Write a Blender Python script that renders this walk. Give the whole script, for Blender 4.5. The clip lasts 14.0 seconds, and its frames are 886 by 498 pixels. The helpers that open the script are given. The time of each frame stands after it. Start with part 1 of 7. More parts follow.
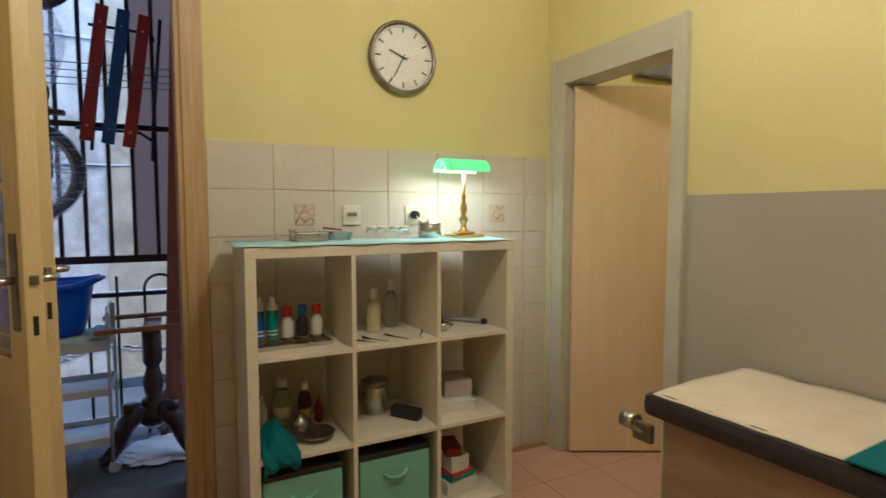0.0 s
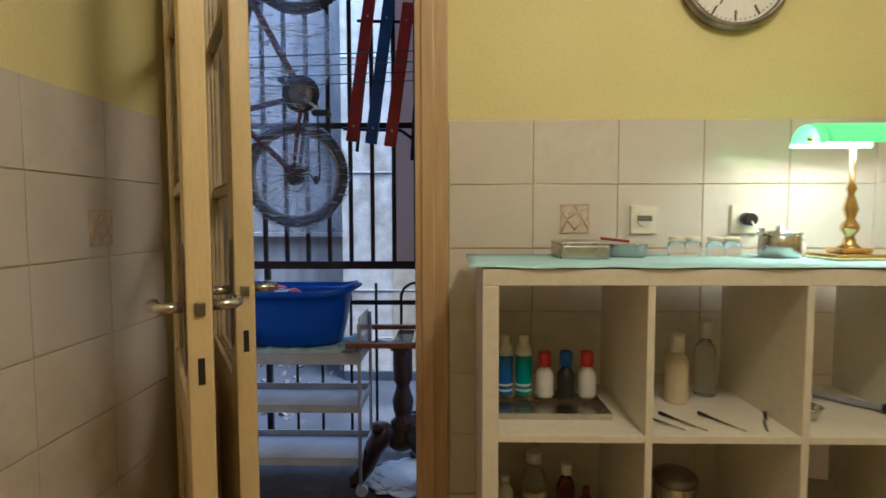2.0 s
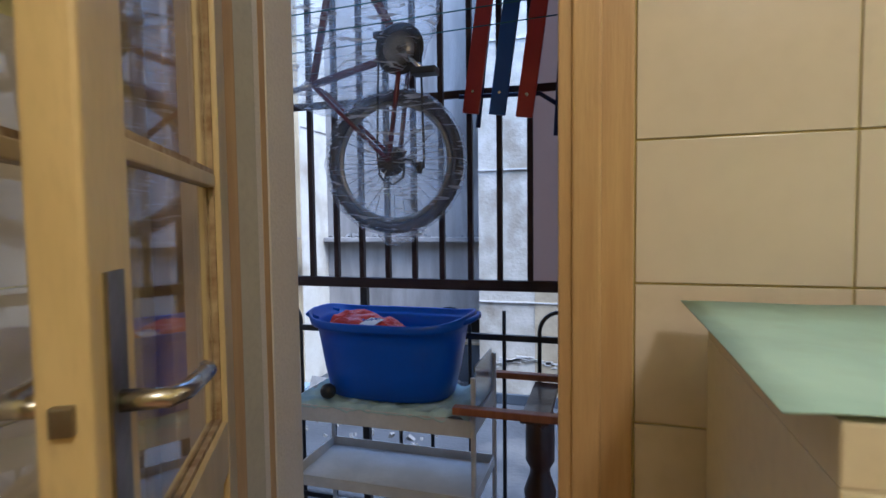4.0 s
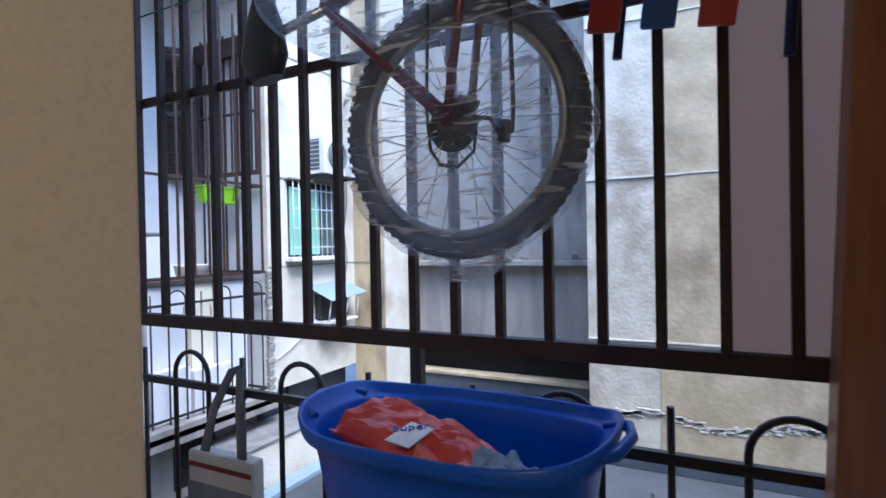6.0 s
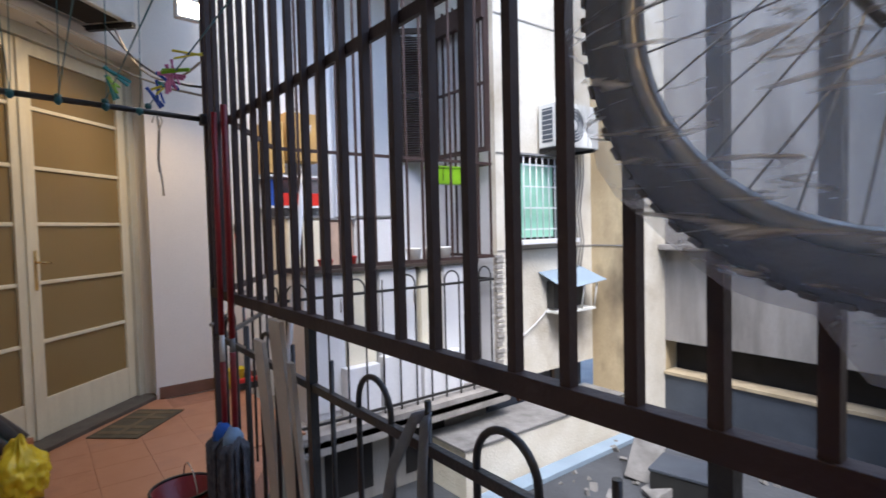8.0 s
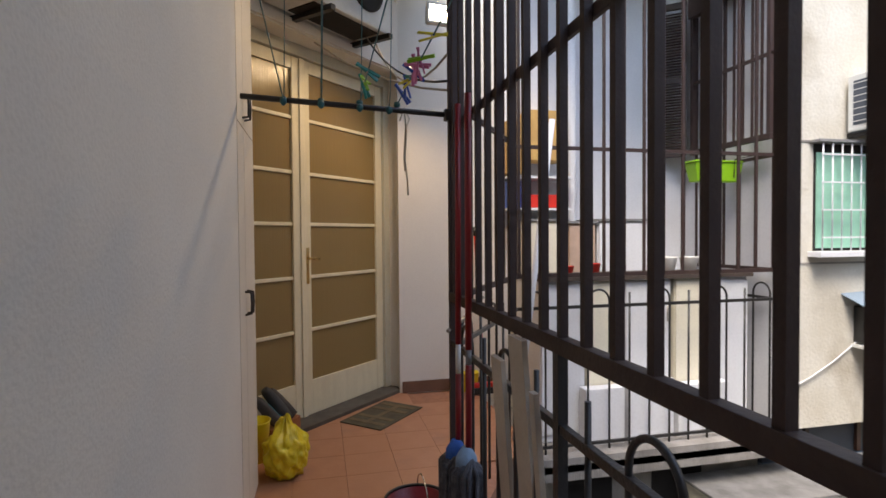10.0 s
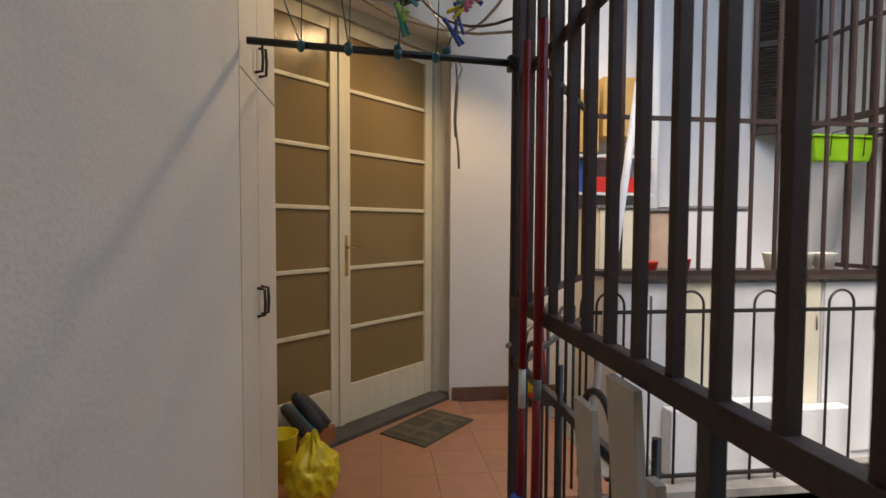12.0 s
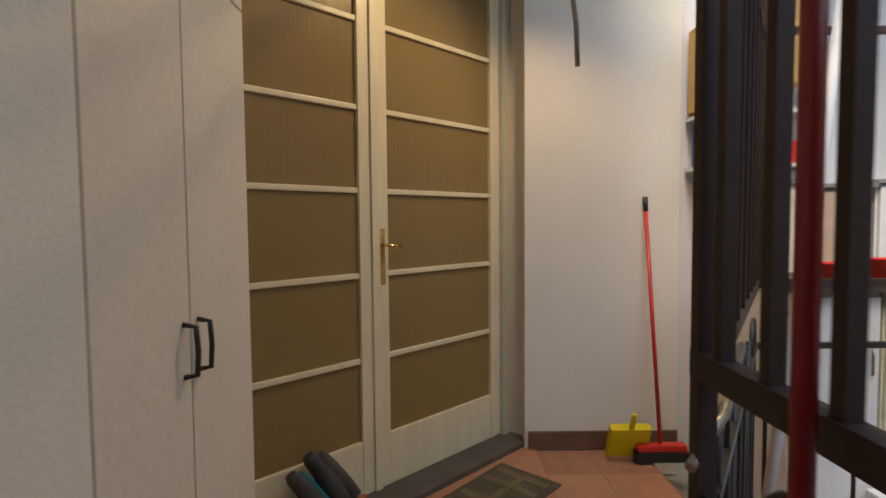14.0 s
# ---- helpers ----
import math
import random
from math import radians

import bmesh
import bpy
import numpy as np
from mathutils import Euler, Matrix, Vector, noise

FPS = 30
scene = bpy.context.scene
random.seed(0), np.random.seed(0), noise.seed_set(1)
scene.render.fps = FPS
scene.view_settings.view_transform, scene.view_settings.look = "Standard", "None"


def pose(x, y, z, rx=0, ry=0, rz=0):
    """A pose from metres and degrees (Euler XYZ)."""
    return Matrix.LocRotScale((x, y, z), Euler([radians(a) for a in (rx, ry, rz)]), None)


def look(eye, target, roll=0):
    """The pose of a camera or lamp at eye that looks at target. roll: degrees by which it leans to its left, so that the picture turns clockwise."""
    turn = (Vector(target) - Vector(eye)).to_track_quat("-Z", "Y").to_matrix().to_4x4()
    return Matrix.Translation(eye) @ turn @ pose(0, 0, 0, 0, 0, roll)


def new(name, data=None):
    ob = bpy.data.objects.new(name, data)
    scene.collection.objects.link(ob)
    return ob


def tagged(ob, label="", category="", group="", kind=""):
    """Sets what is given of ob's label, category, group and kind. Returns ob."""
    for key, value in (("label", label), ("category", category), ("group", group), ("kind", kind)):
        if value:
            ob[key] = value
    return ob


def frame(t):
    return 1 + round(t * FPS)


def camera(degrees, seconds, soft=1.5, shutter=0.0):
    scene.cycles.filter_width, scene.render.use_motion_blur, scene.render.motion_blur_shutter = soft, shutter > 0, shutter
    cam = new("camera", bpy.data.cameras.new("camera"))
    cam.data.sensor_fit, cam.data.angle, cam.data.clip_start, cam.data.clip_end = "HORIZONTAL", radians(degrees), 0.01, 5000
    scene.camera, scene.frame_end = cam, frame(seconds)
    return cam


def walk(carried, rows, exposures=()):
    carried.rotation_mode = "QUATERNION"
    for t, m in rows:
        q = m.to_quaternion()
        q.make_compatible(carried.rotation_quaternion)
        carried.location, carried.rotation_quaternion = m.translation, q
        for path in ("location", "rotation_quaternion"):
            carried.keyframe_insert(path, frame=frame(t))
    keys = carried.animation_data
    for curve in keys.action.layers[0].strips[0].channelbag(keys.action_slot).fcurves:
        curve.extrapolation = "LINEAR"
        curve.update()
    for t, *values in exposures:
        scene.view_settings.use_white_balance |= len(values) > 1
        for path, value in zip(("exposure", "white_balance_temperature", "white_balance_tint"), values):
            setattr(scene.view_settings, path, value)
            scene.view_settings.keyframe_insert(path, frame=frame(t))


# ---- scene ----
cam = camera(79.5, 14.0, shutter=0.3)
PATH = [
    (0, (-0.142, -2.382, 1.305), (0.77, -0.608, 1.166), 0.0),
    (0.5, (-0.056, -2.236, 1.299), (0.578, -0.344, 1.16), -0.3),
    (1, (0.049, -2.094, 1.31), (0.362, -0.124, 1.167), -0.6),
    (1.5, (0.046, -1.892, 1.291), (0.157, 0.101, 1.164), 0.0),
    (2, (0.018, -1.678, 1.303), (-0.025, 0.318, 1.178), -0.1),
    (2.5, (0.022, -1.437, 1.302), (-0.206, 0.546, 1.18), -0.5),
    (3, (0.029, -1.194, 1.316), (-0.367, 0.762, 1.184), -1.5),
    (3.2, (0.02, -1.133, 1.309), (-0.417, 0.814, 1.182), -1.4),
    (5.3, (-0.215, -0.12, 1.27), (-0.997, 1.72, 1.217), -1.1),
    (5.5, (-0.254, -0.039, 1.262), (-1.066, 1.788, 1.227), -1.4),
    (6, (-0.34, 0.13, 1.276), (-1.258, 1.909, 1.256), -1.1),
    (6.5, (-0.41, 0.28, 1.28), (-1.487, 1.966, 1.259), -0.8),
    (7, (-0.545, 0.415, 1.302), (-1.73, 2.017, 1.242), -1.2),
    (7.5, (-0.672, 0.548, 1.318), (-2.012, 2.007, 1.229), -1.4),
    (8, (-0.742, 0.666, 1.314), (-2.318, 1.88, 1.231), -1.4),
    (8.5, (-0.809, 0.695, 1.326), (-2.549, 1.679, 1.259), -1.5),
    (9, (-0.9, 0.698, 1.33), (-2.735, 1.471, 1.28), -1.0),
    (11.3, (-1.392, 0.854, 1.264), (-3.372, 1.122, 1.187), -0.2),
    (11.5, (-1.444, 0.842, 1.286), (-3.423, 1.114, 1.2), 0.1),
    (12, (-1.653, 0.876, 1.293), (-3.636, 1.123, 1.202), 0.3),
    (12.5, (-1.829, 0.892, 1.291), (-3.816, 1.1, 1.204), 0.3),
    (13, (-2.072, 0.897, 1.251), (-4.064, 1.057, 1.177), 0.2),
    (13.5, (-2.356, 0.922, 1.246), (-4.352, 1.004, 1.153), -0.6),
    (14, (-2.68, 0.946, 1.253), (-4.677, 0.962, 1.148), -0.5),
]
EXPOSURES = [(0.0, 2.65, 4900, 10), (3.2, 2.7, 5050, 10), (5.5, 2.85, 5250, 10), (6.5, 2.75, 5700, 10), (7.5, 2.7, 6200, 11), (9.0, 2.56, 7000, 12), (11.5, 2.48, 7900, 10), (14.0, 2.4, 8100, 8)]
walk(cam, [(t, look(eye, target, roll)) for t, eye, target, roll in PATH], EXPOSURES)

# world, sun and large lights
SUN_EL, SUN_ROT = radians(60), radians(122)
world = bpy.data.worlds.new("sky")
scene.world = world
world.use_nodes = True
wt = world.node_tree
sky = wt.nodes.new("ShaderNodeTexSky")
sky.sky_type, sky.sun_disc, sky.sun_elevation, sky.sun_rotation = "NISHITA", False, SUN_EL, SUN_ROT
sky.dust_density = 1.0
wt.links.new(sky.outputs[0], wt.nodes["Background"].inputs[0])
wt.nodes["Background"].inputs[1].default_value = 0.15
sun = new("sun", bpy.data.lights.new("sun", "SUN"))
sun.data.energy, sun.data.angle, sun.data.color = 0.8, radians(25), (1.0, 0.98, 0.95)
sun.matrix_world = look((0, 0, 10), (0 + math.sin(SUN_ROT) * -5, math.cos(SUN_ROT) * -5, 10 - 8.7))


def lamp(name, kind, power, colour, m, size=0.1, size_y=None):
    ob = new(name, bpy.data.lights.new(name, kind))
    ob.data.energy, ob.data.color = power, colour
    if kind == "AREA":
        ob.data.size = size
        if size_y:
            ob.data.shape, ob.data.size_y = "RECTANGLE", size_y
    elif kind == "SPOT":
        ob.data.shadow_soft_size, ob.data.spot_size, ob.data.spot_blend = size, radians(150), 0.6
    else:
        ob.data.shadow_soft_size = size
    ob.matrix_world = m
    return ob


ROOM_LIGHT, DESK_LIGHT, FAR_LIGHT = 7.6, 0.38, 10.5
lamp("room_light", "POINT", ROOM_LIGHT, (1.0, 0.77, 0.48), pose(0.60, -1.6, 2.55), 0.12)
lamp("desk_light", "AREA", DESK_LIGHT, (1.0, 0.86, 0.68), pose(1.08, -0.20, 1.50), 0.25, 0.10)
lamp("next_room_light", "POINT", 2.0, (1.0, 0.78, 0.52), pose(2.45, -0.9, 2.6), 0.12)
lamp("far_light", "SPOT", FAR_LIGHT, (1.0, 0.74, 0.45), look((-4.95, 1.64, 2.84), (-4.2, 0.95, 0.0)), 0.03)


# materials
def surf(name, c1, c2=None, scale=4.0, rough=0.6, metal=0.0, bump=0.15, fine=60.0, c3=None, stain=0.0, coat=0.0, tile=0.0, stretch=None):
    """A surface with variation at two scales, a stain colour c3 and a fine relief."""
    m = bpy.data.materials.new(name)
    m.use_nodes = True
    nt = m.node_tree
    b = nt.nodes["Principled BSDF"]
    tc = nt.nodes.new("ShaderNodeTexCoord")
    mp = nt.nodes.new("ShaderNodeMapping")
    if stretch:
        mp.inputs["Scale"].default_value = stretch
    nt.links.new(tc.outputs["Object"], mp.inputs[0])
    c2 = c2 or tuple(v * 0.8 for v in c1)

    def nz(sc, det=4.0):
        n = nt.nodes.new("ShaderNodeTexNoise")
        n.inputs["Scale"].default_value, n.inputs["Detail"].default_value = sc, det
        nt.links.new(mp.outputs[0], n.inputs["Vector"])
        return n

    def mix(a, bb, f):
        x = nt.nodes.new("ShaderNodeMix")
        x.data_type = "RGBA"
        for sock, v in ((x.inputs[6], a), (x.inputs[7], bb)):
            if isinstance(v, tuple):
                sock.default_value = (*v, 1)
            else:
                nt.links.new(v, sock)
        nt.links.new(f, x.inputs[0])
        return x.outputs[2]

    def ramp(src, lo, hi, top=1.0):
        r = nt.nodes.new("ShaderNodeMapRange")
        r.inputs[1].default_value, r.inputs[2].default_value, r.inputs[4].default_value = lo, hi, top
        nt.links.new(src, r.inputs[0])
        return r.outputs[0]

    n1, n2 = nz(scale), nz(fine, 3.0)
    col = mix(c1, c2, ramp(n1.outputs[0], 0.35, 0.65))
    col = mix(col, tuple(v * 0.78 for v in c1), ramp(n2.outputs[0], 0.45, 0.8, 0.5))
    if c3:
        n3 = nz(scale * 0.45, 8.0)
        col = mix(col, c3, ramp(n3.outputs[0], 0.56 - stain * 0.12, 0.72 - stain * 0.12, 0.9))
    if tile:
        oi = nt.nodes.new("ShaderNodeObjectInfo")
        col = mix(col, tuple(v * (1 - tile) for v in c1), oi.outputs["Random"])
    nt.links.new(col, b.inputs["Base Color"])
    b.inputs["Metallic"].default_value = metal
    b.inputs["Coat Weight"].default_value = coat
    rr = nt.nodes.new("ShaderNodeMapRange")
    rr.inputs[3].default_value, rr.inputs[4].default_value = max(rough - 0.08, 0.03), min(rough + 0.1, 1)
    nt.links.new(n1.outputs[0], rr.inputs[0])
    nt.links.new(rr.outputs[0], b.inputs["Roughness"])
    if bump:
        bp = nt.nodes.new("ShaderNodeBump")
        bp.inputs["Strength"].default_value, bp.inputs["Distance"].default_value = bump, 0.01
        nt.links.new(n2.outputs[0], bp.inputs["Height"])
        nt.links.new(bp.outputs[0], b.inputs["Normal"])
    return m


def glass(name, tint=(0.95, 0.97, 0.96), rough=0.02, trans=1.0, bump=0.0, alpha=1.0, ribs=(9.0, 9.0, 27.0)):
    m = bpy.data.materials.new(name)
    m.use_nodes = True
    nt = m.node_tree
    b = nt.nodes["Principled BSDF"]
    b.inputs["Base Color"].default_value = (*tint, 1)
    b.inputs["Roughness"].default_value = rough
    b.inputs["Transmission Weight"].default_value = trans
    b.inputs["IOR"].default_value = 1.45
    b.inputs["Alpha"].default_value = alpha
    if bump:
        n = nt.nodes.new("ShaderNodeTexNoise")
        n.inputs["Scale"].default_value = 1.0
        n.inputs["Detail"].default_value = 5.0
        n.inputs["Distortion"].default_value = 0.2
        tc = nt.nodes.new("ShaderNodeTexCoord")
        mp = nt.nodes.new("ShaderNodeMapping")
        mp.inputs["Scale"].default_value = ribs
        nt.links.new(tc.outputs["Object"], mp.inputs[0])
        nt.links.new(mp.outputs[0], n.inputs["Vector"])
        bp = nt.nodes.new("ShaderNodeBump")
        bp.inputs["Strength"].default_value, bp.inputs["Distance"].default_value = bump, 0.004
        nt.links.new(n.outputs[0], bp.inputs["Height"])
        nt.links.new(bp.outputs[0], b.inputs["Normal"])
    return m


def film_material():
    """Clear wrapping film: a thin milky veil with glossy wrinkles, their highlights whitened in the base colour."""
    m = bpy.data.materials.new("stretch film")
    m.use_nodes = True
    nt = m.node_tree
    out = nt.nodes["Material Output"]
    b = nt.nodes["Principled BSDF"]
    b.inputs["Base Color"].default_value = (0.86, 0.88, 0.92, 1)
    b.inputs["Roughness"].default_value = 0.10
    tc = nt.nodes.new("ShaderNodeTexCoord")
    mp = nt.nodes.new("ShaderNodeMapping")
    mp.inputs["Scale"].default_value, mp.inputs["Rotation"].default_value = (2.2, 2.2, 15.0), (0.0, 0.12, 0.0)
    nt.links.new(tc.outputs["Object"], mp.inputs[0])
    n = nt.nodes.new("ShaderNodeTexNoise")
    n.inputs["Scale"].default_value, n.inputs["Detail"].default_value, n.inputs["Distortion"].default_value = 3.0, 7.0, 1.6
    nt.links.new(mp.outputs[0], n.inputs["Vector"])
    bp = nt.nodes.new("ShaderNodeBump")
    bp.inputs["Strength"].default_value, bp.inputs["Distance"].default_value = 1.0, 0.08
    nt.links.new(n.outputs[0], bp.inputs["Height"])
    nt.links.new(bp.outputs[0], b.inputs["Normal"])
    tl = nt.nodes.new("ShaderNodeBsdfTranslucent")
    tl.inputs[0].default_value = (0.85, 0.87, 0.9, 1)
    tr = nt.nodes.new("ShaderNodeBsdfTransparent")
    tr.inputs[0].default_value = (0.98, 0.985, 0.99, 1)
    veil = nt.nodes.new("ShaderNodeMixShader")
    veil.inputs[0].default_value = 0.19
    nt.links.new(tr.outputs[0], veil.inputs[1])
    nt.links.new(tl.outputs[0], veil.inputs[2])
    r = nt.nodes.new("ShaderNodeMapRange")
    r.inputs[1].default_value, r.inputs[2].default_value, r.inputs[3].default_value, r.inputs[4].default_value = 0.58, 0.66, 0.02, 0.75
    nt.links.new(n.outputs[0], r.inputs[0])
    mx = nt.nodes.new("ShaderNodeMixShader")
    nt.links.new(r.outputs[0], mx.inputs[0])
    nt.links.new(veil.outputs[0], mx.inputs[1])
    nt.links.new(b.outputs[0], mx.inputs[2])
    nt.links.new(mx.outputs[0], out.inputs[0])
    return m


def translucent(m, share, colour):
    """Let some light through a thin sheet."""
    nt = m.node_tree
    mx = nt.nodes.new("ShaderNodeMixShader")
    tl = nt.nodes.new("ShaderNodeBsdfTranslucent")
    tl.inputs[0].default_value = (*colour, 1)
    mx.inputs[0].default_value = share
    nt.links.new(nt.nodes["Principled BSDF"].outputs[0], mx.inputs[1])
    nt.links.new(tl.outputs[0], mx.inputs[2])
    nt.links.new(mx.outputs[0], nt.nodes["Material Output"].inputs[0])
    return m


def glow(name, colour, power):
    m = bpy.data.materials.new(name)
    m.use_nodes = True
    b = m.node_tree.nodes["Principled BSDF"]
    b.inputs["Base Color"].default_value = (*colour, 1)
    b.inputs["Emission Color"].default_value = (*colour, 1)
    b.inputs["Emission Strength"].default_value = power
    return m


M_YELLOW = surf("yellow wall paint", (0.74, 0.66, 0.30), (0.70, 0.62, 0.27), 2.5, 0.75, bump=0.12, fine=140)
M_TILE = surf("cream glazed tile", (0.68, 0.62, 0.55), (0.62, 0.56, 0.49), 7, 0.22, bump=0.03, fine=30, tile=0.08, coat=0.3)
M_GROUT = surf("tile grout", (0.56, 0.50, 0.43), None, 20, 0.9)
M_DECOR = surf("ochre tile pattern", (0.56, 0.42, 0.29), (0.50, 0.38, 0.26), 60, 0.35)
M_DECOR2 = surf("decorated tile ground", (0.62, 0.54, 0.44), (0.52, 0.42, 0.32), 60, 0.3)
M_DADO = surf("grey oil paint", (0.44, 0.40, 0.34), (0.41, 0.375, 0.32), 2, 0.45, bump=0.06, fine=90)
M_FLOOR = surf("pink stoneware floor tile", (0.55, 0.33, 0.23), (0.47, 0.27, 0.18), 9, 0.35, bump=0.06, fine=50, tile=0.12)
M_TERRA = surf("terracotta balcony tile", (0.46, 0.215, 0.115), (0.39, 0.175, 0.095), 8, 0.45, bump=0.1, fine=60, tile=0.06, c3=(0.33, 0.17, 0.12), stain=0.1)
M_TGROUT = surf("floor grout", (0.40, 0.19, 0.115), None, 20, 0.9)
M_WHITE = surf("white wall paint", (0.73, 0.695, 0.63), (0.69, 0.655, 0.595), 2.0, 0.8, bump=0.15, fine=120)
M_PLASTER = surf("white ceiling paint", (0.75, 0.73, 0.68), None, 3, 0.85)
M_CASING = surf("tan varnished casing", (0.55, 0.38, 0.19), (0.47, 0.31, 0.15), 6, 0.4, bump=0.1, fine=40, stretch=(8, 8, 0.6))
M_CREAMWOOD = surf("cream door paint", (0.70, 0.55, 0.28), (0.62, 0.48, 0.23), 5, 0.4, bump=0.08, fine=50, c3=(0.36, 0.22, 0.10), stain=-0.75, stretch=(3, 3, 0.7))
M_PUTTY = surf("chipped putty", (0.55, 0.42, 0.24), (0.26, 0.15, 0.07), 26, 0.7, bump=0.4)
M_FARDOOR = surf("cream gloss door paint", (0.74, 0.66, 0.46), (0.68, 0.60, 0.41), 5, 0.35, bump=0.06, fine=50, stretch=(3, 3, 0.7))
M_GREYFRAME = surf("grey door frame paint", (0.56, 0.54, 0.43), (0.52, 0.50, 0.40), 6, 0.4, bump=0.08)
M_MDFDOOR = surf("pale beech door leaf", (0.74, 0.56, 0.32), (0.69, 0.51, 0.29), 3, 0.4, bump=0.04, fine=40, stretch=(5, 5, 0.5))
M_LAMINATE = surf("cream white laminate", (0.74, 0.69, 0.56), (0.71, 0.66, 0.53), 3, 0.35, bump=0.02)
M_CUPBOARD = surf("off-white cupboard paint", (0.68, 0.63, 0.55), (0.65, 0.60, 0.52), 2.5, 0.5, bump=0.05)
M_PAPER = surf("pale blue paper sheet", (0.46, 0.70, 0.76), (0.41, 0.65, 0.72), 12, 0.85, bump=0.3, fine=25)
M_CRUMPLE = surf("pale green paper towel", (0.50, 0.64, 0.60), (0.36, 0.50, 0.48), 14, 0.9, bump=0.8, fine=24)
M_STEEL = surf("brushed steel", (0.62, 0.60, 0.57), (0.5, 0.48, 0.45), 14, 0.25, 1.0, 0.05)
M_DULLSTEEL = surf("tarnished steel", (0.36, 0.33, 0.29), (0.22, 0.2, 0.17), 16, 0.38, 1.0, 0.15)
M_BRASS = surf("polished brass", (0.83, 0.60, 0.27), (0.7, 0.5, 0.22), 12, 0.16, 1.0, 0.02)
M_BROWNIRON = surf("brown painted iron", (0.036, 0.017, 0.014), (0.026, 0.012, 0.010), 9, 0.6, bump=0.15, fine=80, c3=(0.055, 0.033, 0.024), stain=-0.1)
M_BLACKIRON = surf("black painted iron", (0.014, 0.014, 0.015), (0.022, 0.02, 0.019), 12, 0.4, bump=0.2, fine=90)
M_BLUETUB = surf("blue plastic", (0.008, 0.09, 0.56), (0.007, 0.08, 0.50), 4, 0.32, bump=0.03)
M_RUBBER = surf("dusty tyre rubber", (0.035, 0.033, 0.033), (0.075, 0.068, 0.06), 12, 0.8, bump=0.4)
M_REDMETAL = surf("dark red bicycle paint", (0.13, 0.014, 0.016), (0.09, 0.011, 0.012), 8, 0.35)
M_RUST = surf("rusty cassette", (0.11, 0.08, 0.04), (0.05, 0.04, 0.03), 40, 0.6, 0.3)
M_FILM = film_material()
M_REDSLAT = surf("red painted slat", (0.48, 0.03, 0.02), (0.38, 0.02, 0.015), 5, 0.45, bump=0.1)
M_BLUESLAT = surf("blue painted slat", (0.012, 0.09, 0.32), (0.01, 0.07, 0.25), 5, 0.45, bump=0.1)
M_NAVY = surf("navy painted tube", (0.01, 0.02, 0.09), None, 9, 0.4)
M_DARKWOOD = surf("dark turned wood", (0.055, 0.022, 0.012), (0.03, 0.013, 0.008), 10, 0.3, bump=0.1, coat=0.3)
M_REDWOOD = surf("reddish brown varnished wood", (0.36, 0.13, 0.055), (0.27, 0.095, 0.04), 7, 0.4, bump=0.1, stretch=(7, 7, 0.5))
M_TROLLEY = surf("scuffed white trolley paint", (0.62, 0.60, 0.56), (0.5, 0.48, 0.44), 7, 0.4, bump=0.1, c3=(0.3, 0.25, 0.2), stain=-0.2)
M_ROUGHWALL = surf("weathered render", (0.42, 0.345, 0.23), (0.31, 0.25, 0.16), 3.4, 0.95, bump=0.45, fine=20, c3=(0.20, 0.155, 0.10), stain=0.4)
M_STRIPWALL = surf("pale rough render", (0.50, 0.46, 0.39), (0.38, 0.34, 0.27), 5.0, 0.95, bump=0.6, fine=26, c3=(0.27, 0.23, 0.17), stain=0.2)
M_WALLCREAM = surf("cream render", (0.60, 0.57, 0.50), (0.52, 0.48, 0.40), 3.0, 0.95, bump=0.5, fine=40, c3=(0.34, 0.29, 0.22), stain=0.3)
M_OCHREWALL = surf("ochre stained render", (0.52, 0.42, 0.26), (0.40, 0.31, 0.19), 3.4, 0.95, bump=0.6, fine=34, c3=(0.07, 0.055, 0.04), stain=0.1, stretch=(1.0, 1.0, 0.45))
M_NBWHITE = surf("bluish white wall", (0.66, 0.66, 0.68), (0.59, 0.60, 0.62), 2, 0.8, bump=0.1)
M_GREYWALL = surf("dirty concrete", (0.30, 0.28, 0.26), (0.22, 0.205, 0.19), 2.2, 0.9, bump=0.6, fine=30, c3=(0.12, 0.11, 0.1), stain=0.0, stretch=(2.5, 2.5, 0.5))
# near-black in place of shade: depth of openings, underside of the outdoor unit
M_DARK = surf("painted shade black", (0.015, 0.013, 0.012), None, 4, 0.9)
M_SHEET = surf("grey blue metal sheet", (0.075, 0.09, 0.115), (0.055, 0.066, 0.085), 3, 0.45, 0.3, bump=0.1)
M_GROUND = surf("wet grey concrete", (0.062, 0.068, 0.078), (0.04, 0.043, 0.05), 1.8, 0.7, bump=0.5, fine=22, c3=(0.13, 0.125, 0.12), stain=0.0)
M_TAUPE = surf("taupe hardboard", (0.52, 0.46, 0.44), (0.48, 0.43, 0.41), 1.5, 0.75, bump=0.03)
M_SCREEN = translucent(surf("taupe plastic sheet", (0.36, 0.29, 0.26), (0.33, 0.26, 0.235), 1.5, 0.6, bump=0.03), 0.66, (0.72, 0.57, 0.49))
M_BOARD = surf("raw chipboard offcut", (0.50, 0.44, 0.36), (0.44, 0.38, 0.31), 5, 0.7, bump=0.1)
M_ACWHITE = surf("aged white appliance paint", (0.66, 0.66, 0.63), (0.56, 0.56, 0.53), 5, 0.5, bump=0.05)
M_GREENPLASTIC = surf("lime green plastic", (0.26, 0.55, 0.02), None, 5, 0.4, bump=0.02)
M_GREENCLOTH = surf("mint window blind", (0.30, 0.58, 0.45), (0.25, 0.5, 0.38), 4, 0.8)
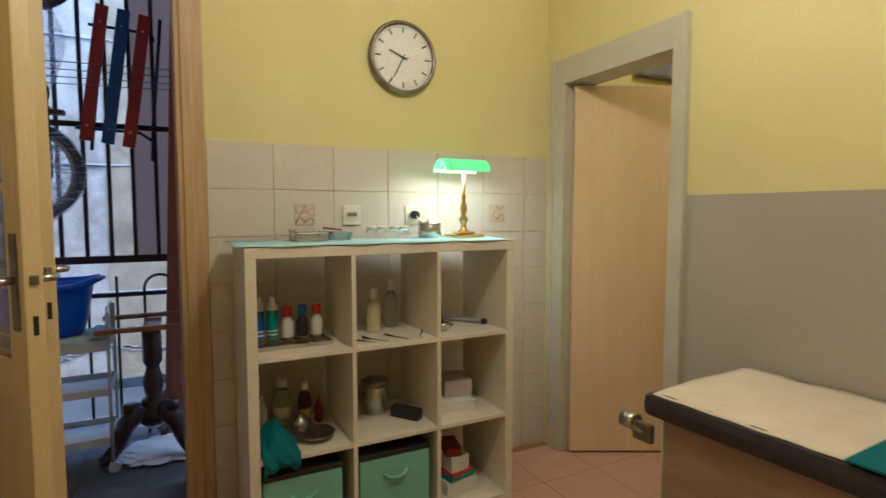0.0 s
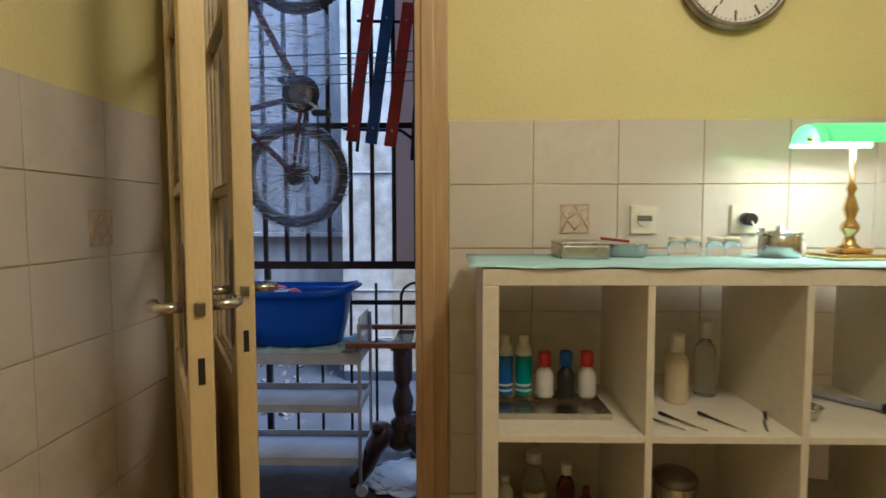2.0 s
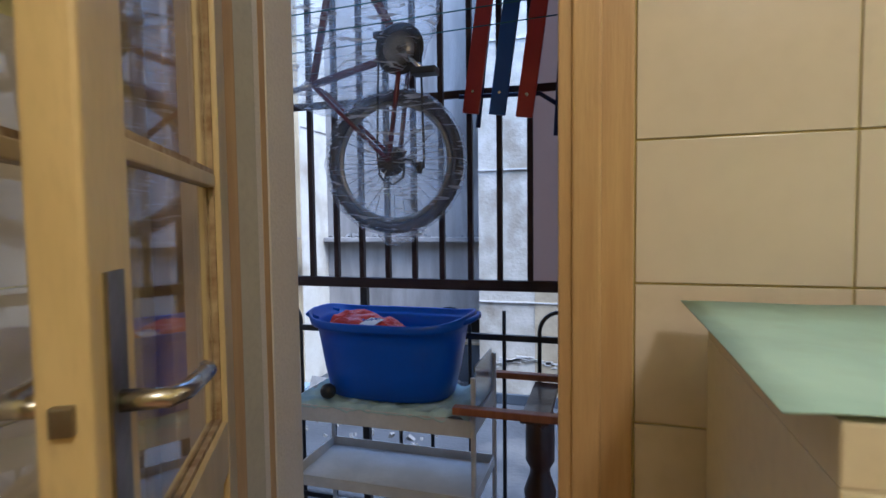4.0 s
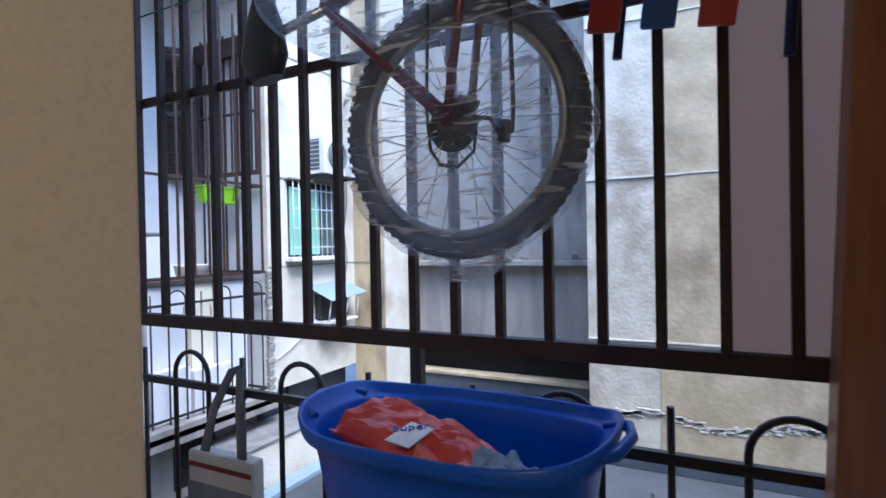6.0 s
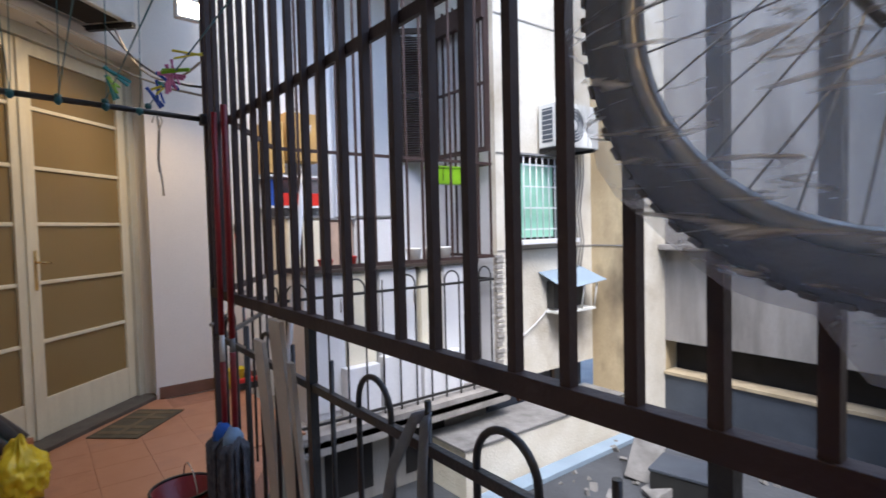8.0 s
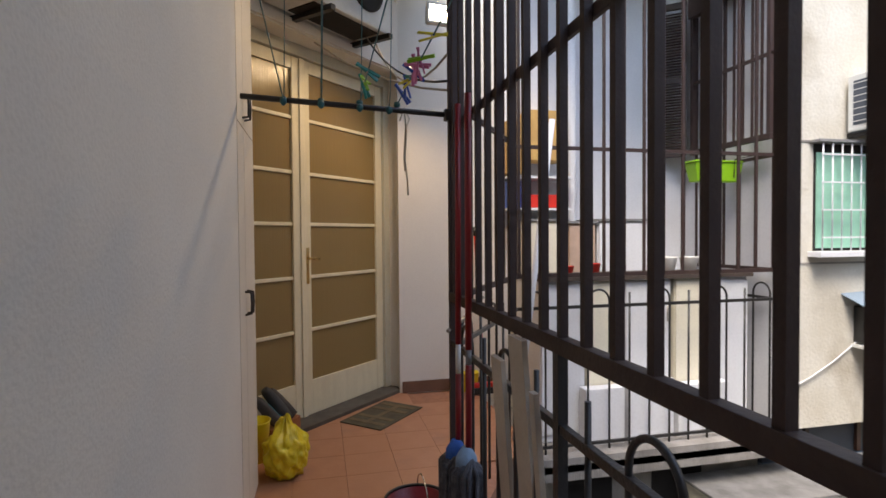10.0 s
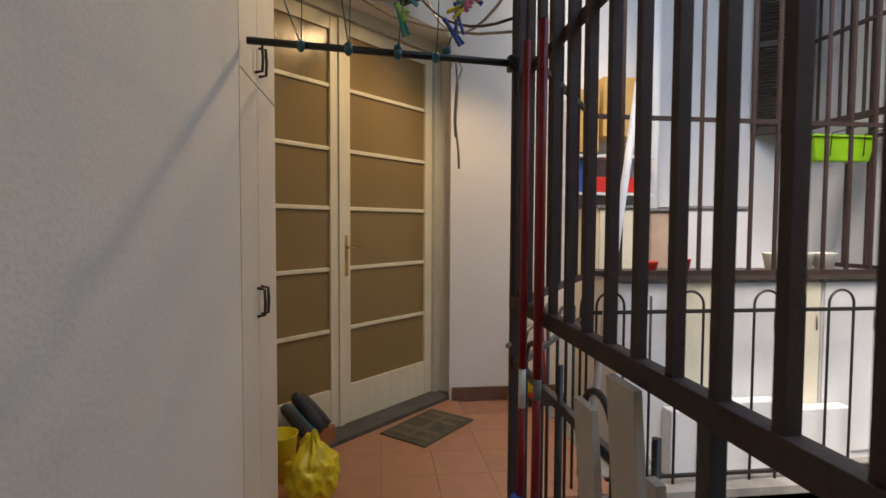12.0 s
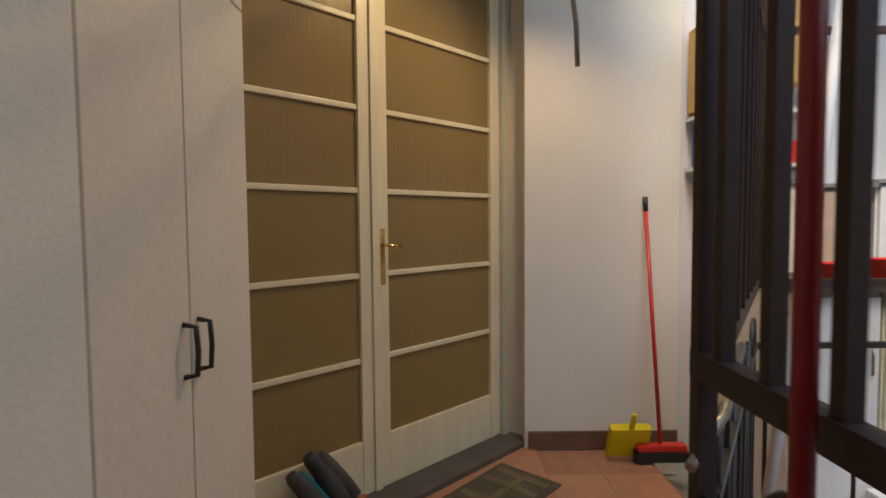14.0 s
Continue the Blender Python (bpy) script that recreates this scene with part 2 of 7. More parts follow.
M_REDPLASTIC = surf("red plastic", (0.62, 0.03, 0.02), None, 6, 0.35, bump=0.02)
M_YELLOWPLASTIC = surf("yellow plastic", (0.75, 0.60, 0.02), None, 6, 0.35, bump=0.05)
M_YELLOWBAG = surf("thin yellow bag", (0.80, 0.62, 0.03), (0.66, 0.50, 0.02), 9, 0.32, bump=0.6, fine=16)
M_REDBAG = surf("glossy red packet", (0.62, 0.07, 0.05), (0.5, 0.04, 0.03), 6, 0.3, bump=0.3, fine=20)
M_WHITEPLASTIC = surf("white plastic", (0.75, 0.73, 0.68), None, 6, 0.4, bump=0.02)
M_BLACKPLASTIC = surf("black plastic", (0.02, 0.02, 0.02), None, 8, 0.4, bump=0.05)
M_TEAL = surf("teal cloth", (0.0, 0.14, 0.17), (0.0, 0.11, 0.135), 9, 0.85, bump=0.3)
M_TEALBOX = surf("aqua fabric box", (0.22, 0.50, 0.42), (0.2, 0.45, 0.38), 9, 0.85, bump=0.2, fine=120)
M_LEATHER = surf("black leatherette", (0.03, 0.03, 0.035), None, 9, 0.4, bump=0.15)
M_SHEETCREAM = surf("cream bed paper", (0.72, 0.64, 0.50), (0.68, 0.60, 0.46), 4, 0.85, bump=0.15, fine=18)
M_WALNUT = surf("light brown wood panel", (0.34, 0.24, 0.15), (0.28, 0.19, 0.12), 7, 0.45, stretch=(1, 1, 6))
M_CANVAS = surf("cream canvas", (0.62, 0.57, 0.47), (0.55, 0.5, 0.41), 9, 0.9, bump=0.3, fine=150)
M_GREYCLOTH = surf("grey webbing", (0.22, 0.22, 0.22), (0.16, 0.16, 0.165), 9, 0.9, bump=0.3)
M_BURGUNDY = surf("burgundy cloth", (0.22, 0.03, 0.03), None, 9, 0.9)
M_DARKFLOOR = surf("dark grey brown floor tile", (0.08, 0.07, 0.065), (0.055, 0.05, 0.046), 6, 0.6, bump=0.1, tile=0.1, c3=(0.2, 0.17, 0.15), stain=-0.1)
M_MOPBLUE = surf("blue mop top", (0.02, 0.11, 0.42), None, 20, 0.8, bump=0.3)
M_MOPPALE = surf("pale blue mop top", (0.22, 0.34, 0.48), None, 20, 0.8, bump=0.3)
M_DIAL = surf("white clock dial", (0.82, 0.81, 0.78), (0.81, 0.80, 0.77), 3, 0.4, bump=0)
M_SHOEGREY = surf("shoe grey", (0.08, 0.07, 0.062), (0.05, 0.046, 0.042), 14, 0.8, bump=0.3)
M_SHOEDARK = surf("shoe dark", (0.03, 0.032, 0.033), (0.05, 0.05, 0.048), 14, 0.7, bump=0.3)
M_STONEBROWN = surf("brown skirting tile", (0.17, 0.085, 0.055), (0.13, 0.07, 0.045), 8, 0.5, bump=0.1)
M_SHELFDARK = surf("dark brown ledge board", (0.07, 0.05, 0.04), (0.05, 0.038, 0.03), 8, 0.6)
M_MOP = surf("grey mop yarn", (0.10, 0.105, 0.12), (0.05, 0.055, 0.07), 30, 0.95, bump=0.8, fine=60)
M_MAT = surf("olive door mat", (0.10, 0.085, 0.05), (0.07, 0.06, 0.04), 9, 0.95, bump=0.5, fine=150)
M_MATTAN = surf("tan mat stripe", (0.16, 0.12, 0.065), (0.12, 0.09, 0.05), 9, 0.95, bump=0.5, fine=150)
M_STONE = surf("dark stone threshold", (0.10, 0.09, 0.075), (0.07, 0.06, 0.05), 9, 0.6, bump=0.2)
M_CORD = surf("pale cord", (0.45, 0.40, 0.32), None, 20, 0.8)
M_TEALCORD = surf("teal washing line", (0.02, 0.13, 0.15), None, 20, 0.5)
M_AMBER = glass("amber glass", (0.45, 0.10, 0.02), 0.05)
M_CLEAR = glass("clear glass")
M_FROST = glass("ribbed frosted glass", (0.42, 0.29, 0.12), 0.20, 0.45, 0.35, 1.0, (130.0, 130.0, 1.2))
M_CURTAIN = surf("beige curtain", (0.34, 0.25, 0.14), (0.26, 0.18, 0.10), 3, 0.9, bump=0.2, stretch=(9, 9, 0.4))
M_BULB = glow("bulb glow", (1.0, 0.82, 0.55), 12.0)
M_SHADE = glow("lit green glass shade", (0.15, 0.60, 0.17), 0.18)
M_CLEARPLASTIC = glass("clear plastic", (0.85, 0.9, 0.92), 0.15, 0.9)
M_BOTTLEBLUE = surf("blue bottle label", (0.01, 0.12, 0.5), None, 9, 0.35, bump=0)
M_BOTTLETEAL = surf("teal bottle label", (0.0, 0.30, 0.33), None, 9, 0.35, bump=0)
M_PINKPEG = surf("pink plastic", (0.65, 0.18, 0.35), None, 9, 0.4, bump=0)
M_BLUEPEG = surf("blue peg plastic", (0.02, 0.08, 0.40), None, 9, 0.4, bump=0)
M_GREENPEG = surf("green peg plastic", (0.01, 0.25, 0.22), None, 9, 0.4, bump=0)
M_OCHREBOX = surf("ochre wooden box", (0.62, 0.38, 0.12), (0.5, 0.3, 0.1), 6, 0.6)
M_PEACH = surf("peach tin paint", (0.50, 0.36, 0.28), None, 5, 0.6)
M_SHUTTER = surf("dark brown shutter paint", (0.035, 0.02, 0.016), (0.026, 0.015, 0.012), 8, 0.6, bump=0.1)
M_SEAMPALE = surf("pale lime mortar", (0.55, 0.53, 0.49), (0.45, 0.43, 0.40), 20, 0.95, bump=0.4)
M_RUBBLE = surf("broken concrete", (0.20, 0.195, 0.19), (0.13, 0.125, 0.12), 7, 0.95, bump=0.7, fine=30)
M_GREENPANE = surf("grey green window glass", (0.10, 0.14, 0.13), None, 3, 0.2, bump=0)
M_LTBLUE = surf("pale blue paint", (0.22, 0.29, 0.36), (0.18, 0.24, 0.30), 2, 0.7, c3=(0.2, 0.2, 0.2), stain=-0.1)

# builders
ORIGIN = Matrix.Identity(4)


def bx(bm, x0, x1, y0, y1, z0, z1, m=ORIGIN, bevel=0.0):
    v = [bm.verts.new(m @ Vector((x, y, z))) for z in (z0, z1) for y in (y0, y1) for x in (x0, x1)]
    f = [bm.faces.new([v[i] for i in q]) for q in ((0, 2, 3, 1), (4, 5, 7, 6), (0, 1, 5, 4), (2, 6, 7, 3), (0, 4, 6, 2), (1, 3, 7, 5))]
    if m.to_3x3().determinant() < 0:
        bmesh.ops.reverse_faces(bm, faces=f)
    if bevel:
        es = list({e for q in f for e in q.edges})
        bmesh.ops.bevel(bm, geom=es, offset=bevel, segments=2, affect="EDGES", profile=0.6)
    return bm


def box(x0, x1, y0, y1, z0, z1, m=ORIGIN, bevel=0.0):
    return bx(bmesh.new(), x0, x1, y0, y1, z0, z1, m, bevel)


def tube(bm, pts, r, seg=8, closed=False, flat=1.0):
    pts = [Vector(p) for p in pts]
    n = len(pts)
    rs = r if isinstance(r, (list, tuple)) else [r] * n
    rings = []
    ref = None
    for i, p in enumerate(pts):
        a = pts[(i - 1) % n] if closed or i else p
        b = pts[(i + 1) % n] if closed or i < n - 1 else p
        d = (b - a).normalized()
        if ref is None:
            ref = Vector((0, 0, 1)) if abs(d.z) < 0.9 else Vector((1, 0, 0))
        u = (ref - d * ref.dot(d)).normalized()
        ref = u
        w = d.cross(u)
        rings.append([bm.verts.new(p + (u * math.cos(t) + w * math.sin(t) * flat) * rs[i]) for t in [2 * math.pi * k / seg for k in range(seg)]])
    for i in range(n if closed else n - 1):
        A, B = rings[i], rings[(i + 1) % n]
        for k in range(seg):
            bm.faces.new((A[k], A[(k + 1) % seg], B[(k + 1) % seg], B[k])).smooth = True
    if not closed:
        bm.faces.new(rings[0][::-1])
        bm.faces.new(rings[-1])
    return bm


def rod(p, q, r, seg=10):
    return tube(bmesh.new(), [p, q], r, seg)


def lathe(bm, prof, at, seg=24, m=None, caps=True):
    """Turned shape: prof is (radius, height) from the bottom up, round the upright through at."""
    M = Matrix.Translation(at) @ (m or ORIGIN)
    rings = [[bm.verts.new(M @ Vector((max(r, 0.0004) * math.cos(2 * math.pi * k / seg), max(r, 0.0004) * math.sin(2 * math.pi * k / seg), h))) for k in range(seg)] for r, h in prof]
    for A, B in zip(rings, rings[1:]):
        for k in range(seg):
            bm.faces.new((A[k], A[(k + 1) % seg], B[(k + 1) % seg], B[k])).smooth = True
    if caps:
        bm.faces.new(rings[0][::-1])
        bm.faces.new(rings[-1])
    return bm


def mesh_of(name, bm, material):
    me = bpy.data.meshes.new(name)
    bm.normal_update()
    bm.to_mesh(me)
    bm.free()
    for mm in material if isinstance(material, (list, tuple)) else [material]:
        me.materials.append(mm)
    return me


def part(name, bm, material, parent=None, label=""):
    ob = new(name, mesh_of(name, bm, material))
    if parent is not None:
        ob.parent = parent
        if parent.type == "EMPTY":
            ob.matrix_parent_inverse = Matrix.Translation(-parent.location)
    return tagged(ob, label)


def thing(name, at, label, category, group=""):
    ob = new(name)
    ob.empty_display_size = 0.1
    ob.location = at
    return tagged(ob, label, category, group)


def single(name, bm, material, label, category, group=""):
    return tagged(part(name, bm, material), label, category, group)


def structure(name, bm, material, label=""):
    return tagged(part(name, bm, material), label, "", "", "structure")


def frame_of(origin, along, up=(0, 0, 1)):
    """Local frame: x along, z up, y behind."""
    x = Vector(along).normalized()
    z = Vector(up)
    y = z.cross(x)
    m = Matrix((x, y, z)).transposed().to_4x4()
    m.translation = Vector(origin)
    return m


# room shell
XL, XR, YB, ZC = -0.88, 1.73, -3.7, 3.0
WALL_OUT, FLOOR_B, CEIL_B = 0.42, -0.08, 3.6
OX0, OX1, OZ = -0.83, -0.08, 2.42
structure("floor", box(XL - 0.2, 3.2, YB - 0.2, 0.30, -0.2, -0.012), M_TGROUT, "tiled floor of pinkish stoneware")
w = bmesh.new()
bx(w, OX1, 3.2, 0.006, WALL_OUT, -0.6, 3.6)
bx(w, OX0, OX1, 0.006, WALL_OUT, OZ, 3.6)
wall_north = structure("wall_north", w, M_YELLOW, "yellow painted wall with cream tiles below")
w = bmesh.new()
bx(w, XL - 0.3, XL - 0.006, YB, 0.006, -0.2, ZC)
wall_west = structure("wall_west", w, M_YELLOW, "yellow painted wall with cream tiles below")
DY0, DY1, DZ = -0.83, -0.16, 2.0
w = bmesh.new()
bx(w, XR, XR + 0.14, DY1 + 0.005, 0.006, -0.2, ZC)
bx(w, XR, XR + 0.14, YB, DY0 - 0.005, -0.2, ZC)
bx(w, XR, XR + 0.14, DY0 - 0.005, DY1 + 0.005, DZ, ZC)
wall_east = structure("wall_east", w, M_YELLOW, "yellow painted wall with a grey lower part")
structure("dado", box(XR - 0.005, XR + 0.001, YB, -0.90, 0.0, 1.372), M_DADO, "grey oil-painted lower wall")
structure("wall_south", box(XL - 0.3, XR + 0.14, YB - 0.2, YB, -0.2, ZC), M_YELLOW)
structure("ceiling", box(XL - 0.3, 3.2, YB - 0.2, 0.006, ZC, ZC + 0.1), M_PLASTER)
w = bmesh.new()
bx(w, 3.0, 3.2, -1.6, 0.006, -0.2, ZC)
bx(w, XR + 0.14, 3.2, -1.7, -1.6, -0.2, ZC)
structure("corridor_wall", w, M_YELLOW, "yellow wall of the next room")
# the outer side: white facade towards the gallery
w = bmesh.new()
bx(w, OX1, 6.0, WALL_OUT, WALL_OUT + 0.02, -1.0, 5.5)
bx(w, OX0 + 0.012, OX1, WALL_OUT, WALL_OUT + 0.02, OZ, 5.5)
bx(w, -3.44, OX0 + 0.012, 0.03, WALL_OUT + 0.02, -1.0, 5.5)
structure("panel_seam", box(-3.4465, -3.4402, 0.401, 0.4408, FLOOR_B, 3.59), M_CORD)
wall_out = structure("outer_wall", w, M_WHITE, "white painted gallery wall")
w = bmesh.new()
bx(w, -6.0, 0.3, WALL_OUT + 0.02, 1.46, -0.30, FLOOR_B - 0.012)
bx(w, -7.0, -3.44, -0.9, WALL_OUT + 0.02, -0.30, FLOOR_B - 0.012)
balcony_floor = structure("balcony_floor", w, M_TGROUT, "gallery floor of terracotta tiles")
w = bmesh.new()
v = [w.verts.new((x, y, z)) for z in (-0.30, FLOOR_B - 0.012) for x, y in ((-3.50, 1.46), (-4.55, 2.12), (-5.75, 2.12), (-5.75, 1.46))]
for q in ((3, 2, 1, 0), (4, 5, 6, 7), (0, 1, 5, 4), (1, 2, 6, 5), (2, 3, 7, 6), (3, 0, 4, 7)):
    w.faces.new([v[i] for i in q])
corner_floor = structure("corner_floor", w, M_TGROUT)
structure("balcony_ceiling", box(-6.6, 0.5, -0.4, 1.75, CEIL_B, CEIL_B + 0.15), M_PLASTER)
# room side casing and outer lining
w = bmesh.new()
bx(w, -0.105, -0.002, -0.012, 0.05, 0.0, 2.52, bevel=0.004)
bx(w, -0.085, -0.045, -0.02, 0.0, 0.0, 2.45, bevel=0.004)
bx(w, OX0 - 0.045, OX0 + 0.03, -0.012, 0.05, 0.0, 2.52, bevel=0.004)
bx(w, OX0 + 0.03, -0.105, -0.012, 0.05, 2.42, 2.52, bevel=0.004)
bx(w, OX1 - 0.03, OX1, 0.05, 0.19, 0.0, 2.42, bevel=0.004)
bx(w, OX0, OX0 + 0.03, 0.05, 0.19, 0.0, 2.42, bevel=0.004)
bx(w, OX1 - 0.012, OX1, 0.19, WALL_OUT, 0.0, 2.42)
structure("door_casing", w, M_CASING, "tan varnished casing of the balcony door")
structure("reveal", box(OX0, OX0 + 0.015, 0.322, WALL_OUT + 0.02, -0.05, 2.42, bevel=0.003), M_WHITE, "white reveal")
structure("reveal_frame", box(OX0, OX0 + 0.018, 0.19, 0.272, -0.05, 2.42, bevel=0.003), M_GREYFRAME, "grey beige painted frame of the balcony door")
structure("reveal_groove", box(OX0, OX0 + 0.004, 0.272, 0.298, -0.05, 2.42), M_STONE)
structure("reveal_edge", box(OX0, OX0 + 0.013, 0.298, 0.320, -0.05, 2.42, bevel=0.002), M_CASING, "ochre varnished edge strip")
structure("door_threshold", box(OX0, OX1, 0.0, WALL_OUT + 0.02, -0.10, 0.0, bevel=0.004), M_STONE, "stone door sill")


def room_leaf(name, hinge, lock, side, label):
    """A glazed leaf of the double balcony door, standing open. side: where the lever with its plate faces the room."""
    m = frame_of((hinge[0], hinge[1], 0.01), (lock[0] - hinge[0], lock[1] - hinge[1], 0))
    L = math.hypot(lock[0] - hinge[0], lock[1] - hinge[1])
    T = 0.022
    door = thing(name, (hinge[0], hinge[1], 0), label, "door", "leaves of the balcony door")
    for a, b in ((0, 0.085), (L - 0.105, L)):
        part("stile", box(a, b, -T, T, 0, 2.38, m, 0.005), M_CREAMWOOD, door)
    for z0, z1 in ((0.0, 0.16), (0.80, 0.90), (2.27, 2.38)):
        part("door_rail", box(0.085, L - 0.105, -T + 0.001, T - 0.001, z0, z1, m, 0.003), M_CREAMWOOD, door)
    part("lower_panel", box(0.085, L - 0.105, -0.010, 0.010, 0.16, 0.80, m), M_CREAMWOOD, door)
    for z in (1.36, 1.82):
        part("glazing_bar", box(0.085, L - 0.105, -0.014, 0.014, z - 0.012, z + 0.012, m, 0.003), M_CREAMWOOD, door)
    for z0, z1 in ((0.90, 1.348), (1.372, 1.808), (1.832, 2.27)):
        p = part("pane", box(0.085, L - 0.105, -0.002, 0.002, z0, z1, m), M_CLEAR, door)
        p.visible_shadow = False
        bead = bmesh.new()
        random.seed(int(z0 * 100))
        for s in (-1, 1):
            for a, b, c, d in ((0.085, 0.094, z0, z1), (L - 0.114, L - 0.105, z0, z1), (0.094, L - 0.114, z0, z0 + 0.009)):
                bx(bead, a, b, s * 0.004 - 0.0015, s * 0.004 + 0.0015 + s * 0.006, c, d, m)
        part("putty_bead", bead, M_PUTTY, door)
    xe = L - 0.05
    for s in (-1, 1):
        pl = box(xe - 0.02, xe + 0.02, s * T - 0.002, s * T + 0.004 * s, 0.99, 1.24, m, 0.0)
        h = part("handle_plate", pl, M_DULLSTEEL, door)
        lv = bmesh.new()
        pts = [m @ Vector(p) for p in ((xe, s * T, 1.12), (xe, s * (T + 0.045), 1.12), (xe - 0.02, s * (T + 0.055), 1.12), (xe - 0.10, s * (T + 0.058), 1.117), (xe - 0.125, s * (T + 0.05), 1.115))]
        tube(lv, pts, [0.011, 0.010, 0.0095, 0.0095, 0.008], 10)
        part("lever", lv, M_STEEL, h)
    part("latch_bolt", box(L - 0.002, L + 0.008, -0.009, 0.009, 1.11, 1.135, m, 0.002), M_DULLSTEEL, door)
    part("key_slot", box(L - 0.001, L + 0.001, -0.006, 0.006, 0.98, 1.03, m), M_BLACKPLASTIC, door)
    return door


room_leaf("balcony_door", (-0.845, -0.035), (-0.451, -0.715), 1, "open glazed door leaf in worn cream paint with a steel lever handle, beside the tiled wall")
room_leaf("balcony_door", (-0.795, 0.115), (-0.462, -0.475), 1, "open glazed outer door leaf in chipped cream paint, in front of the balcony")

# the room door with its grey frame
w = bmesh.new()
bx(w, XR - 0.02, XR + 0.15, DY1, DY1 + 0.105, 0.0, DZ + 0.1, bevel=0.004)
bx(w, XR - 0.02, XR + 0.15, DY0 - 0.075, DY0, 0.0, DZ + 0.1, bevel=0.004)
bx(w, XR - 0.02, XR + 0.15, DY0, DY1, DZ - 0.03, DZ + 0.1, bevel=0.004)
bx(w, XR - 0.026, XR - 0.02, DY1 + 0.08, DY1 + 0.105, 0.0, DZ + 0.1)
bx(w, XR - 0.026, XR - 0.02, DY0 - 0.075, DY0 - 0.05, 0.0, DZ + 0.1)
structure("door_frame", w, M_GREYFRAME, "grey painted door frame")
# block added to fill a dark rectangle above the door leaf, next room
wb = thing("dark_wall_block", (2.54, 0.0, 2.13), "dark grey block high on a yellow wall", "box")
part("box_body", box(2.37, 2.70, -0.055, 0.0055, 2.12, 2.36, bevel=0.004), M_GREYCLOTH, wb)
part("box_door", box(2.38, 2.69, -0.062, -0.0555, 2.13, 2.35, bevel=0.002), M_GREYCLOTH, wb)
part("box_side", box(2.7005, 2.76, -0.055, 0.0055, 2.12, 2.36), M_WALNUT, wb)
# open room door leaf, swung into the next room
leaf = thing("room_door", (XR + 0.12, DY1, 0), "plain pale beech door leaf standing open in a grey frame", "door")
m = frame_of((XR + 0.030, DY1 - 0.022, 0.012), (0.889, -0.457, 0))
part("leaf", box(0.0, 0.73, -0.02, 0.02, 0.0, 1.945, m, 0.003), M_MDFDOOR, leaf)

# shelf unit
SX0, SX1, SY0, SY1, SZ = 0.083, 1.197, -0.458, -0.070, 1.180
sh = thing("shelf_unit", ((SX0 + SX1) / 2, (SY0 + SY1) / 2, 0), "cream white open shelf unit with nine square compartments", "shelf")
part("top_board", box(SX0, SX1, SY0, SY1, SZ - 0.038, SZ, bevel=0.002), M_LAMINATE, sh)
part("bottom_board", box(SX0, SX1, SY0, SY1, 0.012, 0.05, bevel=0.002), M_LAMINATE, sh)
for a in (SX0, SX1 - 0.038):
    part("side_board", box(a, a + 0.038, SY0, SY1, 0.05, SZ - 0.038, bevel=0.002), M_LAMINATE, sh)
for x in (0.462, 0.822):
    part("divider", box(x, x + 0.017, SY0, SY1, 0.05, SZ - 0.038, bevel=0.001), M_LAMINATE, sh)
for z in (0.400, 0.772):
    for a, b in ((SX0 + 0.038, 0.462), (0.479, 0.822), (0.839, SX1 - 0.038)):
        part("shelf_board", box(a, b, SY0 + 0.001, SY1, z, z + 0.017, bevel=0.001), M_LAMINATE, sh)
random.seed(3)
bm = bmesh.new()
nx = 40
top = [[bm.verts.new((SX0 - 0.03 + (SX1 - SX0 + 0.04) * i / nx, y + 0.004 * math.sin(i * 0.7 + k), SZ + 0.0035 + 0.003 * noise.noise((i * 0.3, k, 0)) + (0.002 if k else 0.0))) for k, y in enumerate((SY0 - 0.006, -0.32, -0.2, -0.06))] for i in range(nx + 1)]
for A, B in zip(top, top[1:]):
    for k in range(3):
        bm.faces.new((A[k], B[k], B[k + 1], A[k + 1])).smooth = True
res = bmesh.ops.extrude_face_region(bm, geom=bm.faces[:])
bmesh.ops.translate(bm, verts=[g for g in res["geom"] if isinstance(g, bmesh.types.BMVert)], vec=(0, 0, 0.0012))
single("paper_sheet", bm, M_PAPER, "pale blue paper sheet spread over the shelf unit", "cloth")

ZT, Z2, Z1 = SZ + 0.007, 0.789, 0.417


def bottle(x, y, z, r, h, body, cap, label, cap_h=0.05, kind="bottle", shoulder=0.75, group="", capr=0.6):
    t = thing(kind, (x, y, z), label, kind, group)
    hb = (h - cap_h)
    part("body", lathe(bmesh.new(), [(r * 0.92, 0), (r, 0.006), (r, hb * shoulder), (r * 0.85, hb * (shoulder + 0.1)), (r * 0.45, hb * 0.97), (r * 0.4, hb)], (x, y, z), 20), body, t)
    part("cap", lathe(bmesh.new(), [(r * capr, 0), (r * capr, cap_h * 0.9), (r * capr * 0.85, cap_h)], (x, y, z + hb), 16), cap, t)
    return t


